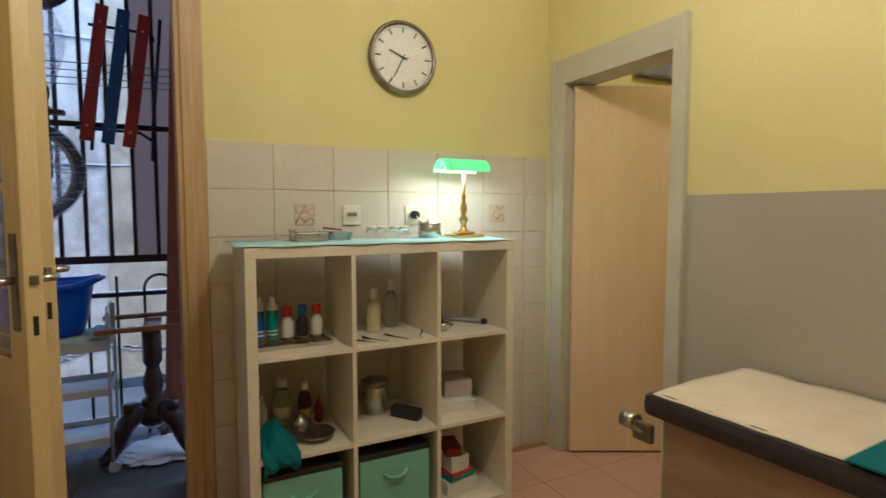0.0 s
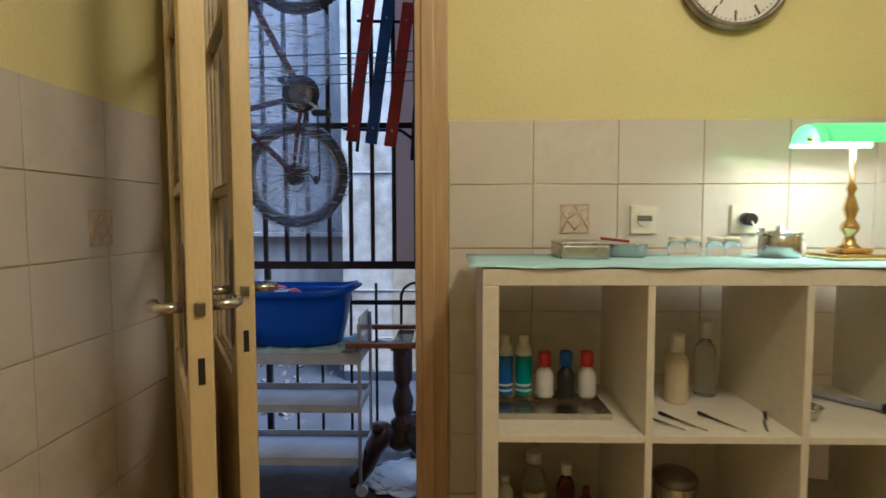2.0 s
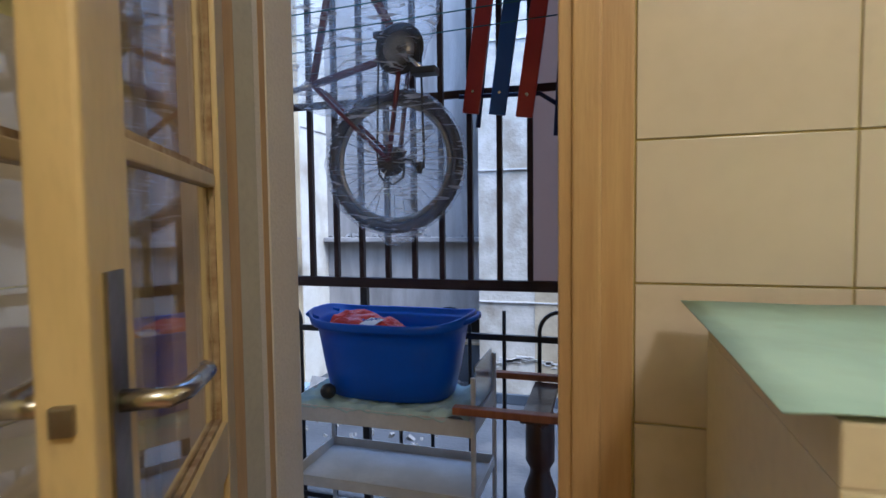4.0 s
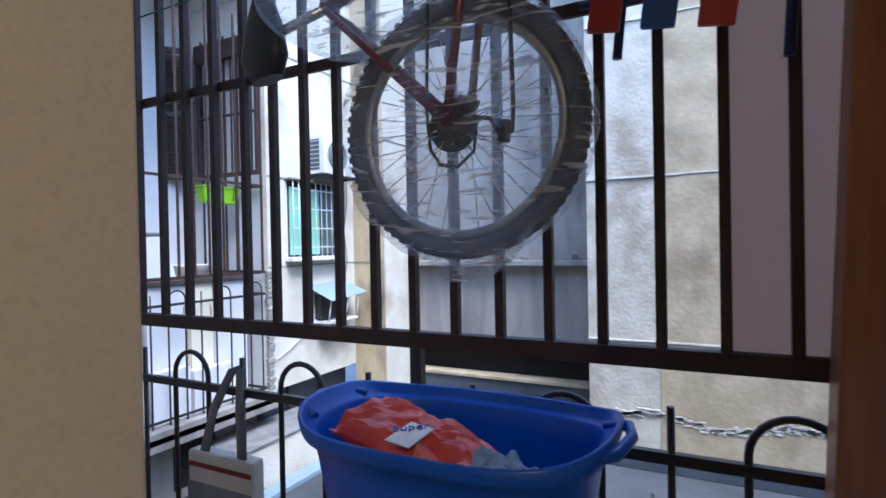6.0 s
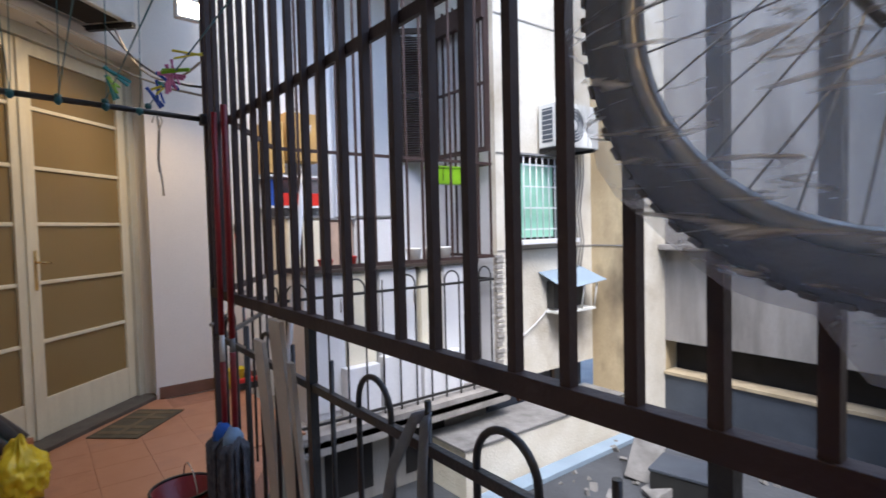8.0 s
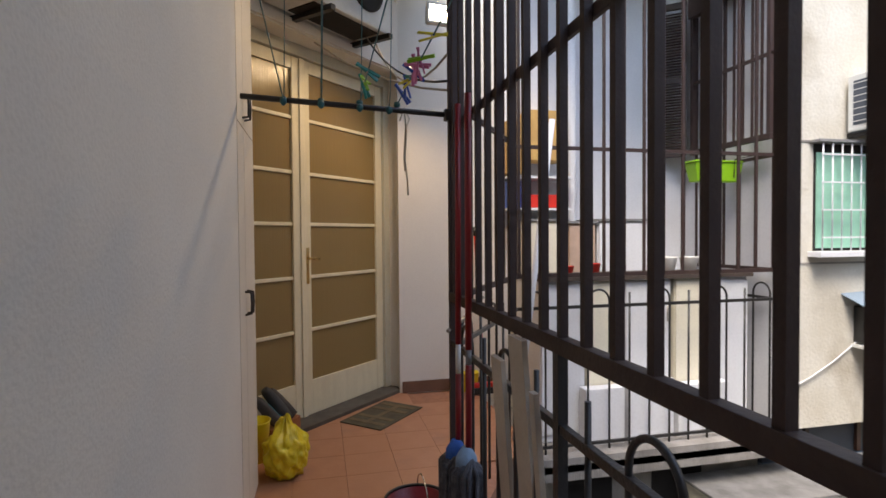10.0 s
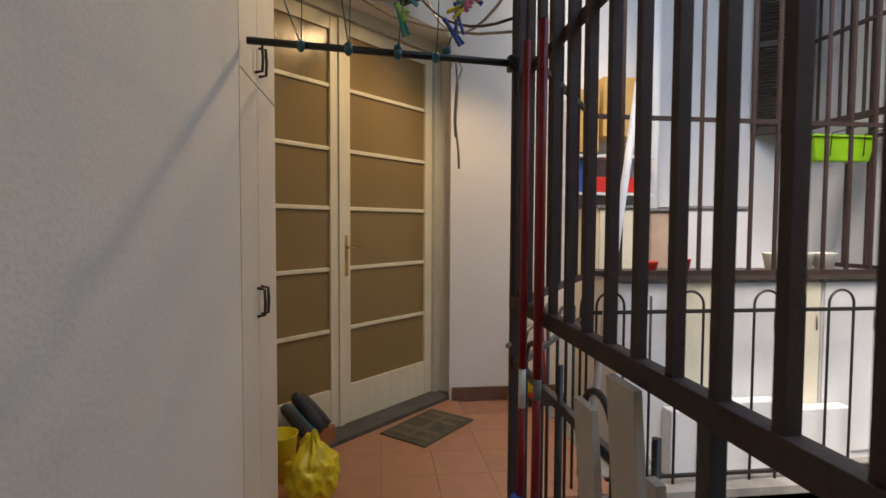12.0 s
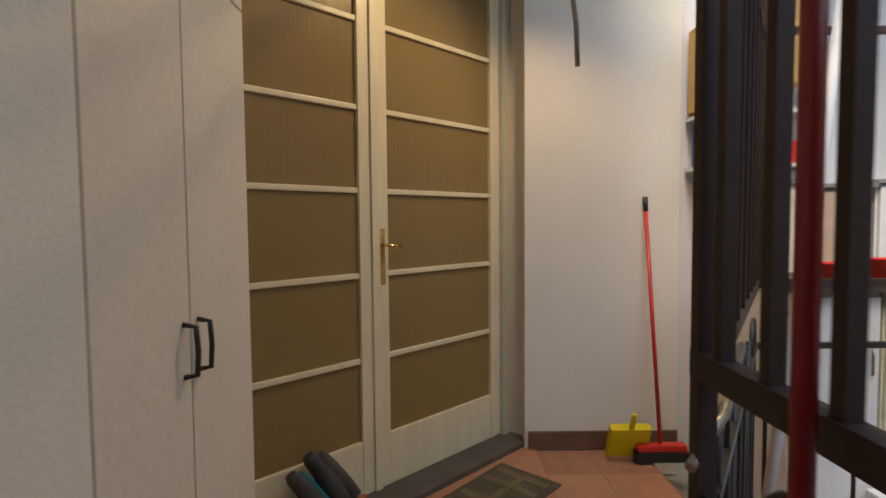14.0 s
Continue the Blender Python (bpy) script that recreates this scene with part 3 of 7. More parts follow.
for i, (bd, lb) in enumerate(((M_BOTTLEBLUE, "blue"), (M_BOTTLETEAL, "teal"))):
    x = 0.158 + i * 0.052
    t = thing("spray_bottle", (x, -0.215, Z2 + 0.018), lb + " slim bottle with a white cap on a steel tray", "bottle")
    part("body", lathe(bmesh.new(), [(0.021, 0), (0.0225, 0.005), (0.0225, 0.105), (0.021, 0.11)], (x, -0.215, Z2 + 0.018)), bd, t)
    part("shoulder", lathe(bmesh.new(), [(0.0222, 0.0), (0.021, 0.02), (0.013, 0.032), (0.013, 0.05), (0.011, 0.052)], (x, -0.215, Z2 + 0.129)), M_WHITEPLASTIC, t)
    for k in (0.03, 0.045):
        part("print_bar", lathe(bmesh.new(), [(0.0229, 0), (0.0229, 0.006)], (x, -0.215, Z2 + k)), M_WHITEPLASTIC, t)
for i, (cp, bd, lb) in enumerate(((M_REDPLASTIC, M_WHITEPLASTIC, "white bottle with a red cap"), (M_BOTTLEBLUE, M_BLACKPLASTIC, "dark bottle with a blue cap"), (M_REDPLASTIC, M_WHITEPLASTIC, "pale bottle with a red cap"))):
    bottle(0.266 + i * 0.058, -0.23, Z2 + 0.018, 0.024, 0.125, bd, cp, lb + " on a steel tray", 0.04, capr=0.75, shoulder=0.7)


def tray(x0, x1, y0, y1, z, h, label, material=M_STEEL):
    bm = bx(bmesh.new(), x0, x1, y0, y1, z, z + 0.002)
    for a in ((x0, x0 + 0.003, y0, y1), (x1 - 0.003, x1, y0, y1), (x0 + 0.003, x1 - 0.003, y0, y0 + 0.003), (x0 + 0.003, x1 - 0.003, y1 - 0.003, y1)):
        bx(bm, *a, z + 0.002, z + h)
    return single("tray", bm, material, label, "tray")


tray(0.128, 0.415, -0.36, -0.17, Z2, 0.016, "shallow steel tray with bottles on a shelf")
bottle(0.545, -0.19, Z2, 0.021, 0.19, M_WHITEPLASTIC, M_WHITEPLASTIC, "slim white pump bottle on a shelf", 0.05)
bottle(0.63, -0.22, Z2, 0.031, 0.19, surf("ivory lotion bottle", (0.7, 0.6, 0.4), None, 9, 0.35, bump=0), M_WHITEPLASTIC, "ivory lotion bottle on a shelf", 0.05, shoulder=0.8)
bottle(0.735, -0.16, Z2, 0.03, 0.215, M_CLEARPLASTIC, M_WHITEPLASTIC, "clear plastic pump bottle", 0.05)
for i, (x, a) in enumerate(((0.53, 35), (0.585, 30), (0.68, 25), (0.785, -30))):
    t = thing("tweezers" if i < 3 else "scissors", (x, -0.38, Z2), "steel grooming tool lying on a shelf" if i < 3 else "small black handled scissors lying on a shelf", "tool", "tools on the shelf")
    m = pose(x, -0.38, Z2 + 0.004, 0, 0, a + 90)
    part("blade", tube(bmesh.new(), [m @ Vector(p) for p in ((-0.06, -0.004, 0), (0, 0.004, 0.002), (0.03, 0, 0))], [0.0015, 0.003, 0.003], 6), M_DULLSTEEL, t)
    part("grip", tube(bmesh.new(), [m @ Vector(p) for p in ((0.03, 0, 0), (0.07, 0.004, 0.002))], [0.003, 0.005], 8), M_BLACKPLASTIC, t)
t = thing("steel_cup", (0.905, -0.34, Z2), "small steel bowl with a black handled tool", "bowl")
part("bowl", lathe(bmesh.new(), [(0.02, 0), (0.033, 0.02), (0.036, 0.035), (0.034, 0.035), (0.03, 0.02)], (0.905, -0.34, Z2)), M_STEEL, t)
part("tool", rod((0.905, -0.34, Z2 + 0.035), (0.895, -0.33, Z2 + 0.11), 0.006), M_BLACKPLASTIC, t)
single("steel_dish", lathe(bmesh.new(), [(0.03, 0), (0.04, 0.008), (0.042, 0.009)], (0.95, -0.27, Z2)), M_STEEL, "round steel dish on a shelf", "dish")
t = thing("lamp_arm", (1.05, -0.22, Z2), "grey folded lamp arm lying on a shelf", "tool")
part("arm", tube(bmesh.new(), [(0.99, -0.12, Z2 + 0.10), (0.98, -0.12, Z2 + 0.012), (1.13, -0.30, Z2 + 0.012)], 0.009, 10), surf("grey plastic tube", (0.3, 0.3, 0.35), None, 9, 0.4), t)
part("end_cap", rod((1.13, -0.30, Z2 + 0.013), (1.145, -0.318, Z2 + 0.013), 0.013), M_BLACKPLASTIC, t)
# second row
bottle(0.16, -0.20, Z1, 0.025, 0.15, M_WHITEPLASTIC, M_WHITEPLASTIC, "small white jar bottle on a shelf", 0.02)
bottle(0.25, -0.16, Z1, 0.036, 0.20, M_CLEARPLASTIC, M_WHITEPLASTIC, "clear bottle with a paper label", 0.03)
single("bottle_label", lathe(bmesh.new(), [(0.0366, 0), (0.0366, 0.05)], (0.25, -0.16, Z1 + 0.04)), M_SHEETCREAM, "cream paper label round a clear bottle", "label")
bottle(0.335, -0.20, Z1, 0.026, 0.185, M_AMBER, M_WHITEPLASTIC, "amber glass bottle with a pale cap", 0.03)
single("oil_label", lathe(bmesh.new(), [(0.0268, 0), (0.0268, 0.05)], (0.335, -0.20, Z1 + 0.03)), M_OCHREBOX, "ochre label round an amber bottle", "label")
bottle(0.40, -0.17, Z1, 0.018, 0.10, M_BURGUNDY, M_BURGUNDY, "small dark red bottle", 0.02)
single("copper_bowl", lathe(bmesh.new(), [(0.03, 0), (0.06, 0.015), (0.075, 0.03), (0.073, 0.03), (0.055, 0.014)], (0.345, -0.345, Z1)), M_DULLSTEEL, "tarnished metal bowl on a shelf", "bowl")
single("metal_pot", lathe(bmesh.new(), [(0.03, 0), (0.042, 0.02), (0.04, 0.045), (0.015, 0.062), (0.004, 0.075)], (0.30, -0.27, Z1 + 0.012)), M_DULLSTEEL, "small dark metal pot with a lid", "pot")
bm = bmesh.new()
g = []
for i in range(33):
    row = []
    for j in range(25):
        u, v = i / 32, j / 24
        fold = 0.011 * math.sin(u * 8 + 1.6 * math.sin(v * 4)) + 0.003 * math.sin(u * 19 + v * 5)
        x = 0.128 + 0.132 * u + 0.012 * (v - 0.5) * math.sin(u * 5)
        if v < 0.5:
            y, z = -0.30 - 0.155 * (v / 0.5), Z1 + 0.012 + 0.075 * math.sin(math.pi * min(1, u * 1.1)) * math.cos(v * math.pi) ** 0.7 + abs(fold)
        else:
            d = (v - 0.5) / 0.5
            y, z = -0.468 - 0.012 * math.sin(d * 3) - abs(fold) * 0.9, Z1 + 0.012 - d * (0.050 + 0.014 * math.sin(u * 5 + 2)) + 0.004 * math.sin(u * 20)
        row.append(bm.verts.new((x, y, z)))
    g.append(row)
for A, B in zip(g, g[1:]):
    for k in range(24):
        bm.faces.new((A[k], B[k], B[k + 1], A[k + 1])).smooth = True
res = bmesh.ops.extrude_face_region(bm, geom=bm.faces[:])
bmesh.ops.translate(bm, verts=[q for q in res["geom"] if isinstance(q, bmesh.types.BMVert)], vec=(0, 0.002, -0.004))
single("teal_cloth", bm, M_TEAL, "folded teal cloth hanging over a shelf edge", "cloth")
t = thing("steel_canister", (0.655, -0.17, Z1), "round steel canister with a lid on a shelf", "canister")
part("drum", lathe(bmesh.new(), [(0.055, 0), (0.058, 0.004), (0.058, 0.115), (0.055, 0.12)], (0.655, -0.17, Z1), 32), M_STEEL, t)
part("lid", lathe(bmesh.new(), [(0.061, 0), (0.061, 0.018), (0.05, 0.028), (0.008, 0.03)], (0.655, -0.17, Z1 + 0.12), 32), M_DULLSTEEL, t)
single("black_case", box(-0.025, 0.025, -0.07, 0.07, 0, 0.05, pose(0.745, -0.31, Z1, 0, 0, 35), 0.012), M_BLACKPLASTIC, "black rounded case on a shelf", "case")
t = thing("white_box", (1.0, -0.25, Z1), "flat white box on a shelf", "box")
part("lower_box", box(-0.09, 0.09, -0.08, 0.08, 0, 0.05, pose(0.985, -0.27, Z1, 0, 0, -12), 0.003), M_WHITEPLASTIC, t)
single("grey_box", box(-0.065, 0.065, -0.08, 0.08, 0, 0.075, pose(1.02, -0.23, Z1 + 0.05, 0, 0, -12), 0.003), M_TAUPE, "grey cardboard box on a white box", "box")
# bottom row
for a, b in ((0.128, 0.420), (0.490, 0.790)):
    t = thing("storage_box", ((a + b) / 2, -0.27, 0.05), "aqua fabric storage box with a looped handle", "storage box", "storage boxes in the shelf")
    part("box_body", box(a, b, SY0 + 0.012, SY1 - 0.01, 0.05, 0.33, bevel=0.006), M_TEALBOX, t)
    part("box_rim", box(a - 0.001, b + 0.001, SY0 + 0.010, SY1 - 0.009, 0.331, 0.350, bevel=0.003), M_BLACKPLASTIC, t)
    c = (a + b) / 2
    part("handle", tube(bmesh.new(), [(c - 0.05, SY0 + 0.012, 0.262), (c - 0.03, SY0 + 0.0, 0.248), (c, SY0 - 0.004, 0.244), (c + 0.03, SY0 + 0.0, 0.248), (c + 0.05, SY0 + 0.012, 0.262)], 0.007, 8), M_TEALBOX, t)
t = thing("carton_stack", (0.98, -0.3, 0.05), "small stack of printed cartons in the shelf", "box")
for k, (mm, dz, rot) in enumerate(((M_WHITEPLASTIC, 0.06, 5), (M_GREENPEG, 0.02, 12), (M_REDPLASTIC, 0.02, 18), (M_WHITEPLASTIC, 0.07, 8), (M_BURGUNDY, 0.04, -14))):
    z0 = 0.05 + sum((0.06, 0.02, 0.02, 0.07, 0.04)[:k])
    part("carton", box(-0.08 + 0.01 * k, 0.08 - 0.012 * k, -0.07, 0.07, 0.001, dz, pose(0.985 - 0.004 * k, -0.30, z0, 0, 0, rot), 0.002), mm, t)
# things on top
t = thing("instrument_box", (0.34, -0.22, ZT), "lidded steel instrument box on a pale blue sheet", "box")
part("case", box(0.302, 0.430, -0.265, -0.10, ZT, ZT + 0.038, bevel=0.006), M_STEEL, t)
part("lid", box(0.300, 0.432, -0.267, -0.098, ZT + 0.0382, ZT + 0.046, bevel=0.003), M_STEEL, t)
t = thing("kidney_dish", (0.49, -0.15, ZT), "round steel dish with a thin tool across it", "dish")
part("dish", lathe(bmesh.new(), [(0.045, 0), (0.054, 0.004), (0.055, 0.034), (0.058, 0.036), (0.053, 0.036)], (0.502, -0.17, ZT), 28), M_STEEL, t)
part("tool", rod((0.425, -0.19, ZT + 0.052), (0.515, -0.15, ZT + 0.042), 0.004), M_BURGUNDY, t)
for x in (0.655, 0.70, 0.755, 0.80):
    bottle(x, -0.14 - 0.02 * (x > 0.7), ZT, 0.024, 0.055, M_CLEAR, M_SHEETCREAM, "small glass jar on a pale blue sheet", 0.012, "jar", 0.8, "glass jars on the shelf", 0.9)
t = thing("steel_pot", (0.93, -0.19, ZT), "lidded steel pot with side lugs", "pot")
part("pot", lathe(bmesh.new(), [(0.048, 0), (0.052, 0.004), (0.052, 0.060), (0.05, 0.062)], (0.915, -0.19, ZT), 28), M_STEEL, t)
part("lid", lathe(bmesh.new(), [(0.055, 0), (0.055, 0.007), (0.01, 0.012), (0.01, 0.024), (0.004, 0.026)], (0.915, -0.19, ZT + 0.062), 28), M_STEEL, t)
part("clip", box(0.863, 0.868, -0.2, -0.18, ZT + 0.03, ZT + 0.08), M_STEEL, t)
bottle(0.985, -0.17, ZT, 0.012, 0.06, M_WHITEPLASTIC, M_WHITEPLASTIC, "tiny white tube on the shelf unit", 0.015)
# banker's lamp
bl = thing("desk_lamp", (1.06, -0.25, ZT), "brass desk lamp with a lit green glass shade", "lamp")
part("base", box(0.985, 1.135, -0.315, -0.185, ZT, ZT + 0.016, bevel=0.007), M_BRASS, bl)
part("base_step", box(1.02, 1.10, -0.285, -0.215, ZT + 0.0165, ZT + 0.03, bevel=0.006), M_BRASS, bl)
part("stem", lathe(bmesh.new(), [(0.028, 0), (0.016, 0.012), (0.011, 0.03), (0.022, 0.048), (0.022, 0.058), (0.010, 0.075), (0.018, 0.1), (0.012, 0.125), (0.007, 0.14), (0.013, 0.155), (0.006, 0.17), (0.006, 0.30)], (1.06, -0.25, ZT + 0.03), 20), M_BRASS, bl)
bm = bmesh.new()
prof = [(-0.07 + 0.14 * k / 12) for k in range(13)]
rows = []
for side in (0.0, 1.0):
    r = 0.066 - side * 0.004
    rows.append([[bm.verts.new((x * 0.98 if side else x, -0.215 + math.cos(a) * r, 1.485 + math.sin(a) * r * 0.95)) for a in [math.pi * (0.02 + 0.96 * k / 14) for k in range(15)]] for x in (0.975, 1.0, 1.08, 1.15, 1.185)])
for s, R in enumerate(rows):
    for A, B in zip(R, R[1:]):
        for k in range(14):
            q = (A[k], A[k + 1], B[k + 1], B[k])
            bm.faces.new(q if s else q[::-1]).smooth = True
for e in (0, -1):
    for k in range(14):
        q = (rows[0][e][k], rows[0][e][k + 1], rows[1][e][k + 1], rows[1][e][k])
        bm.faces.new(q if e else q[::-1])
part("shade", bm, M_SHADE, bl, "glowing green glass shade")
for x in (0.971, 1.187):
    part("knob", lathe(bmesh.new(), [(0.006, 0), (0.009, 0.006), (0.006, 0.012)], (x, -0.215, 1.50)), M_BRASS, bl)
part("bulb_tube", rod((1.02, -0.215, 1.505), (1.13, -0.215, 1.505), 0.011), M_BULB, bl)
part("shade_arm", tube(bmesh.new(), [(1.06, -0.25, 1.48), (1.06, -0.25, 1.525), (1.06, -0.215, 1.545)], 0.005), M_BRASS, bl)

# wall clock
ck = thing("wall_clock", (0.86, 0, 2.028), "round wall clock with a white dial and metal rim", "clock")
rot = Matrix.Rotation(radians(90), 4, "X")
part("dial", lathe(bmesh.new(), [(0.150, 0.0), (0.150, 0.018), (0.149, 0.019)], (0.862, 0.0, 2.028), 48, rot), M_DIAL, ck)
part("rim", lathe(bmesh.new(), [(0.1502, 0.0), (0.166, 0.0), (0.170, 0.02), (0.163, 0.036), (0.152, 0.036), (0.1502, 0.02)], (0.862, 0.0, 2.028), 48, rot, False), M_DULLSTEEL, ck)
bm = bmesh.new()
for k in range(60):
    a = 2 * math.pi * k / 60
    L = 0.030 if k % 5 == 0 else 0.006
    wd = 0.0028 if k % 5 == 0 else 0.0008
    mm = Matrix.Translation((0.862, -0.0205, 2.028)) @ Matrix.Rotation(a, 4, "Y")
    bx(bm, -wd, wd, -0.0007, 0.0007, 0.142 - L, 0.142, mm)
part("hour_marks", bm, M_BLACKPLASTIC, ck)
for nm, a, L, wd in (("hour_hand", -68, 0.075, 0.003), ("minute_hand", -153, 0.105, 0.0022), ("second_hand", 92, 0.03, 0.001)):
    mm = Matrix.Translation((0.862, -0.023, 2.028)) @ Matrix.Rotation(radians(a), 4, "Y")
    part(nm, box(-wd, wd, -0.001, 0.001, -0.018, L, mm), M_BLACKPLASTIC, ck)
# sockets
for i, x in enumerate((0.607, 0.915)):
    t = thing("wall_socket", (x, 0, 1.29), "cream wall socket on the tiles", "socket", "wall sockets")
    part("plate", box(x - 0.042, x + 0.042, -0.010, -0.001, 1.245, 1.335, bevel=0.004), M_LAMINATE, t)
    part("insert", lathe(bmesh.new(), [(0.024, 0), (0.024, 0.004)], (x, -0.010, 1.292), 24, rot), M_WHITEPLASTIC, t)
    if i:
        part("plug", rod((x, -0.014, 1.292), (x, -0.05, 1.290), 0.019, 16), M_BLACKPLASTIC, t)
        part("cord", tube(bmesh.new(), [(x, -0.05, 1.285), (x + 0.03, -0.08, 1.2), (x + 0.06, -0.12, ZT + 0.005), (1.0, -0.2, ZT + 0.006)], 0.003), M_WHITEPLASTIC, t)
    else:
        part("timer_window", box(x - 0.022, x + 0.022, -0.016, -0.0145, 1.285, 1.302, bevel=0.0), M_DULLSTEEL, t)
# ceiling lamp of the room
t = thing("ceiling_light", (0.60, -1.6, ZC - 0.3), "small warm ceiling light", "lamp")
part("rod", rod((0.60, -1.6, ZC), (0.60, -1.6, ZC - 0.2), 0.006), M_BRASS, t)
part("shade", lathe(bmesh.new(), [(0.10, 0.0), (0.04, 0.09), (0.02, 0.1)], (0.60, -1.6, ZC - 0.28)), M_WHITEPLASTIC, t)

# treatment couch
cm = frame_of((1.15, -1.22, -0.017), (0.05, -1.0, 0))
CB = thing("treatment_couch", (1.4, -2.0, 0), "treatment couch with a black padded edge and pale paper cover", "couch")
bm = bmesh.new()
bx(bm, 0.0, 1.9, 0.0, 0.56, 0.69, 0.765, cm, 0.03)
part("mattress", bm, M_LEATHER, CB)
bm = bmesh.new()
g = []
for i in range(25):
    row = []
    for j in range(9):
        u, v = i / 24, j / 8
        ed = min(u * 24, 24 - u * 24, 3) / 3
        z = 0.7675 + 0.006 * noise.noise((u * 6, v * 3, 1)) + (0.003 if 0 < j < 8 else -0.006)
        row.append(bm.verts.new(cm @ Vector((0.03 + 0.72 * u + 0.006 * math.sin(j * 1.3), 0.015 + 0.53 * v, z + 0.001))))
    g.append(row)
for A, B in zip(g, g[1:]):
    for k in range(8):
        bm.faces.new((A[k], A[k + 1], B[k + 1], B[k])).smooth = True
res = bmesh.ops.extrude_face_region(bm, geom=bm.faces[:])
bmesh.ops.translate(bm, verts=[q for q in res["geom"] if isinstance(q, bmesh.types.BMVert)], vec=(0, 0, 0.0015))
part("paper_cover", bm, M_SHEETCREAM, CB, "cream paper cover on the couch")
part("teal_cover", box(0.55, 1.85, -0.004, 0.564, 0.770, 0.776, cm, 0.002), M_TEAL, CB, "teal cloth over the couch")
part("side_board", box(0.06, 1.85, 0.03, 0.53, 0.30, 0.688, cm, 0.003), M_WALNUT, CB)
for a, b in ((0.05, 0.05), (0.05, 0.5), (1.75, 0.05), (1.75, 0.5)):
    p = cm @ Vector((a, b, 0.0))
    part("leg", rod((p.x, p.y, 0.0), (p.x, p.y, 0.32), 0.02), M_STEEL, CB)
p = cm @ Vector((0.03, 0.03, 0.0))
q = part("bracket", box(-0.04, 0.03, 0.01, 0.03, 0.60, 0.66, cm, 0.006), M_DULLSTEEL, CB)
part("clamp_knob", rod(cm @ Vector((-0.09, 0.03, 0.645)), cm @ Vector((-0.04, 0.03, 0.645)), 0.028, 16), M_STEEL, q)
part("clamp_arm", rod(cm @ Vector((-0.06, 0.02, 0.635)), cm @ Vector((0.0, 0.02, 0.63)), 0.012, 10), M_STEEL, q)

# gallery railing
RY = 1.37
PITCH = 0.124


def bar_xs():
    return [-0.574 + PITCH * k for k in range(4, -10, -1)] + [-1.832, -1.972, -2.103, -2.234, -2.36, -2.478, -2.603, -2.728, -2.85, -2.974, -3.098, -3.222, -3.346, -3.46]


rail = thing("balcony_railing", (-1.7, RY, FLOOR_B), "brown and black iron balcony cage with hooped lower rails", "railing")
me_bar = mesh_of("upper_bar", box(-0.011, 0.011, -0.011, 0.011, 1.042, CEIL_B), M_BROWNIRON)


def placed(name, me, parent, loc, rz=0.0, label=""):
    ob = new(name, me)
    ob.parent = parent
    if parent.type == "EMPTY":
        ob.matrix_parent_inverse = Matrix.Translation(-parent.location)
    ob.location = loc
    ob.rotation_euler = (0, 0, rz)
    return tagged(ob, label)


for x in bar_xs():
    placed("upper_bar", me_bar, rail, (x, RY, 0))
part("mid_rail", box(-3.535, 0.06, RY - 0.017, RY + 0.017, 0.998, 1.042, bevel=0.002), M_BROWNIRON, rail)
part("top_rail", box(-3.535, 0.06, RY + 0.0115, RY + 0.026, 1.800, 1.832, bevel=0.002), M_BROWNIRON, rail)
part("low_rail", box(-3.535, 0.06, RY - 0.010, RY + 0.010, 0.790, 0.816, bevel=0.002), M_BLACKIRON, rail)
part("foot_rail", box(-3.535, 0.06, RY - 0.010, RY + 0.010, 0.0, 0.024, bevel=0.002), M_BLACKIRON, rail)
for x in (-1.063, -2.375):
    part("post", box(x - 0.016, x + 0.016, RY - 0.014, RY + 0.014, FLOOR_B, 0.997), M_BLACKIRON, rail)
part("corner_post", box(-3.535, -3.505, RY - 0.016, RY + 0.016, FLOOR_B, CEIL_B, bevel=0.002), M_BROWNIRON, rail)
part("end_post", box(0.045, 0.075, RY - 0.016, RY + 0.016, FLOOR_B, CEIL_B, bevel=0.002), M_BROWNIRON, rail)
bm_s = tube(bmesh.new(), [(0, 0, FLOOR_B), (0, 0, 0.915)], 0.0085, 8)
me_single = mesh_of("baluster", bm_s, M_BLACKIRON)


def hoop_mesh(wd=0.17):
    r = wd / 2
    pts = [(-r, 0, FLOOR_B), (-r, 0, 0.832)] + [(-r * math.cos(a), 0, 0.832 + 0.085 * math.sin(a)) for a in [math.pi * k / 12 for k in range(1, 12)]] + [(r, 0, 0.832), (r, 0, FLOOR_B)]
    return mesh_of("hoop", tube(bmesh.new(), pts, 0.0085, 8), M_BLACKIRON)


me_hoop = hoop_mesh()
for x in (-0.435, -0.90, -1.226, -1.727, -2.228, -2.53, -3.03):
    placed("baluster", me_single, rail, (x, RY, 0))
for x in (-0.205, -0.667, -1.475, -1.975, -2.785, -3.28):
    placed("hoop", me_hoop, rail, (x, RY, 0))
# end of the gallery, towards the house
er = thing("end_railing", (0.06, 0.9, FLOOR_B), "brown iron end railing of the gallery", "railing")
for k in range(1, 8):
    placed("upper_bar", me_bar, er, (0.06, RY - PITCH * k, 0))
for z0, z1, hw, mm in ((0.998, 1.042, 0.017, M_BROWNIRON), (1.80, 1.832, 0.01, M_BROWNIRON), (0.790, 0.816, 0.010, M_BLACKIRON), (0.0, 0.024, 0.010, M_BLACKIRON)):
    part("side_rail", box(0.06 - hw, 0.06 + hw, WALL_OUT + 0.02, RY - 0.017, z0, z1), mm, er)
placed("hoop", me_hoop, er, (0.06, 1.17, 0), math.pi / 2)
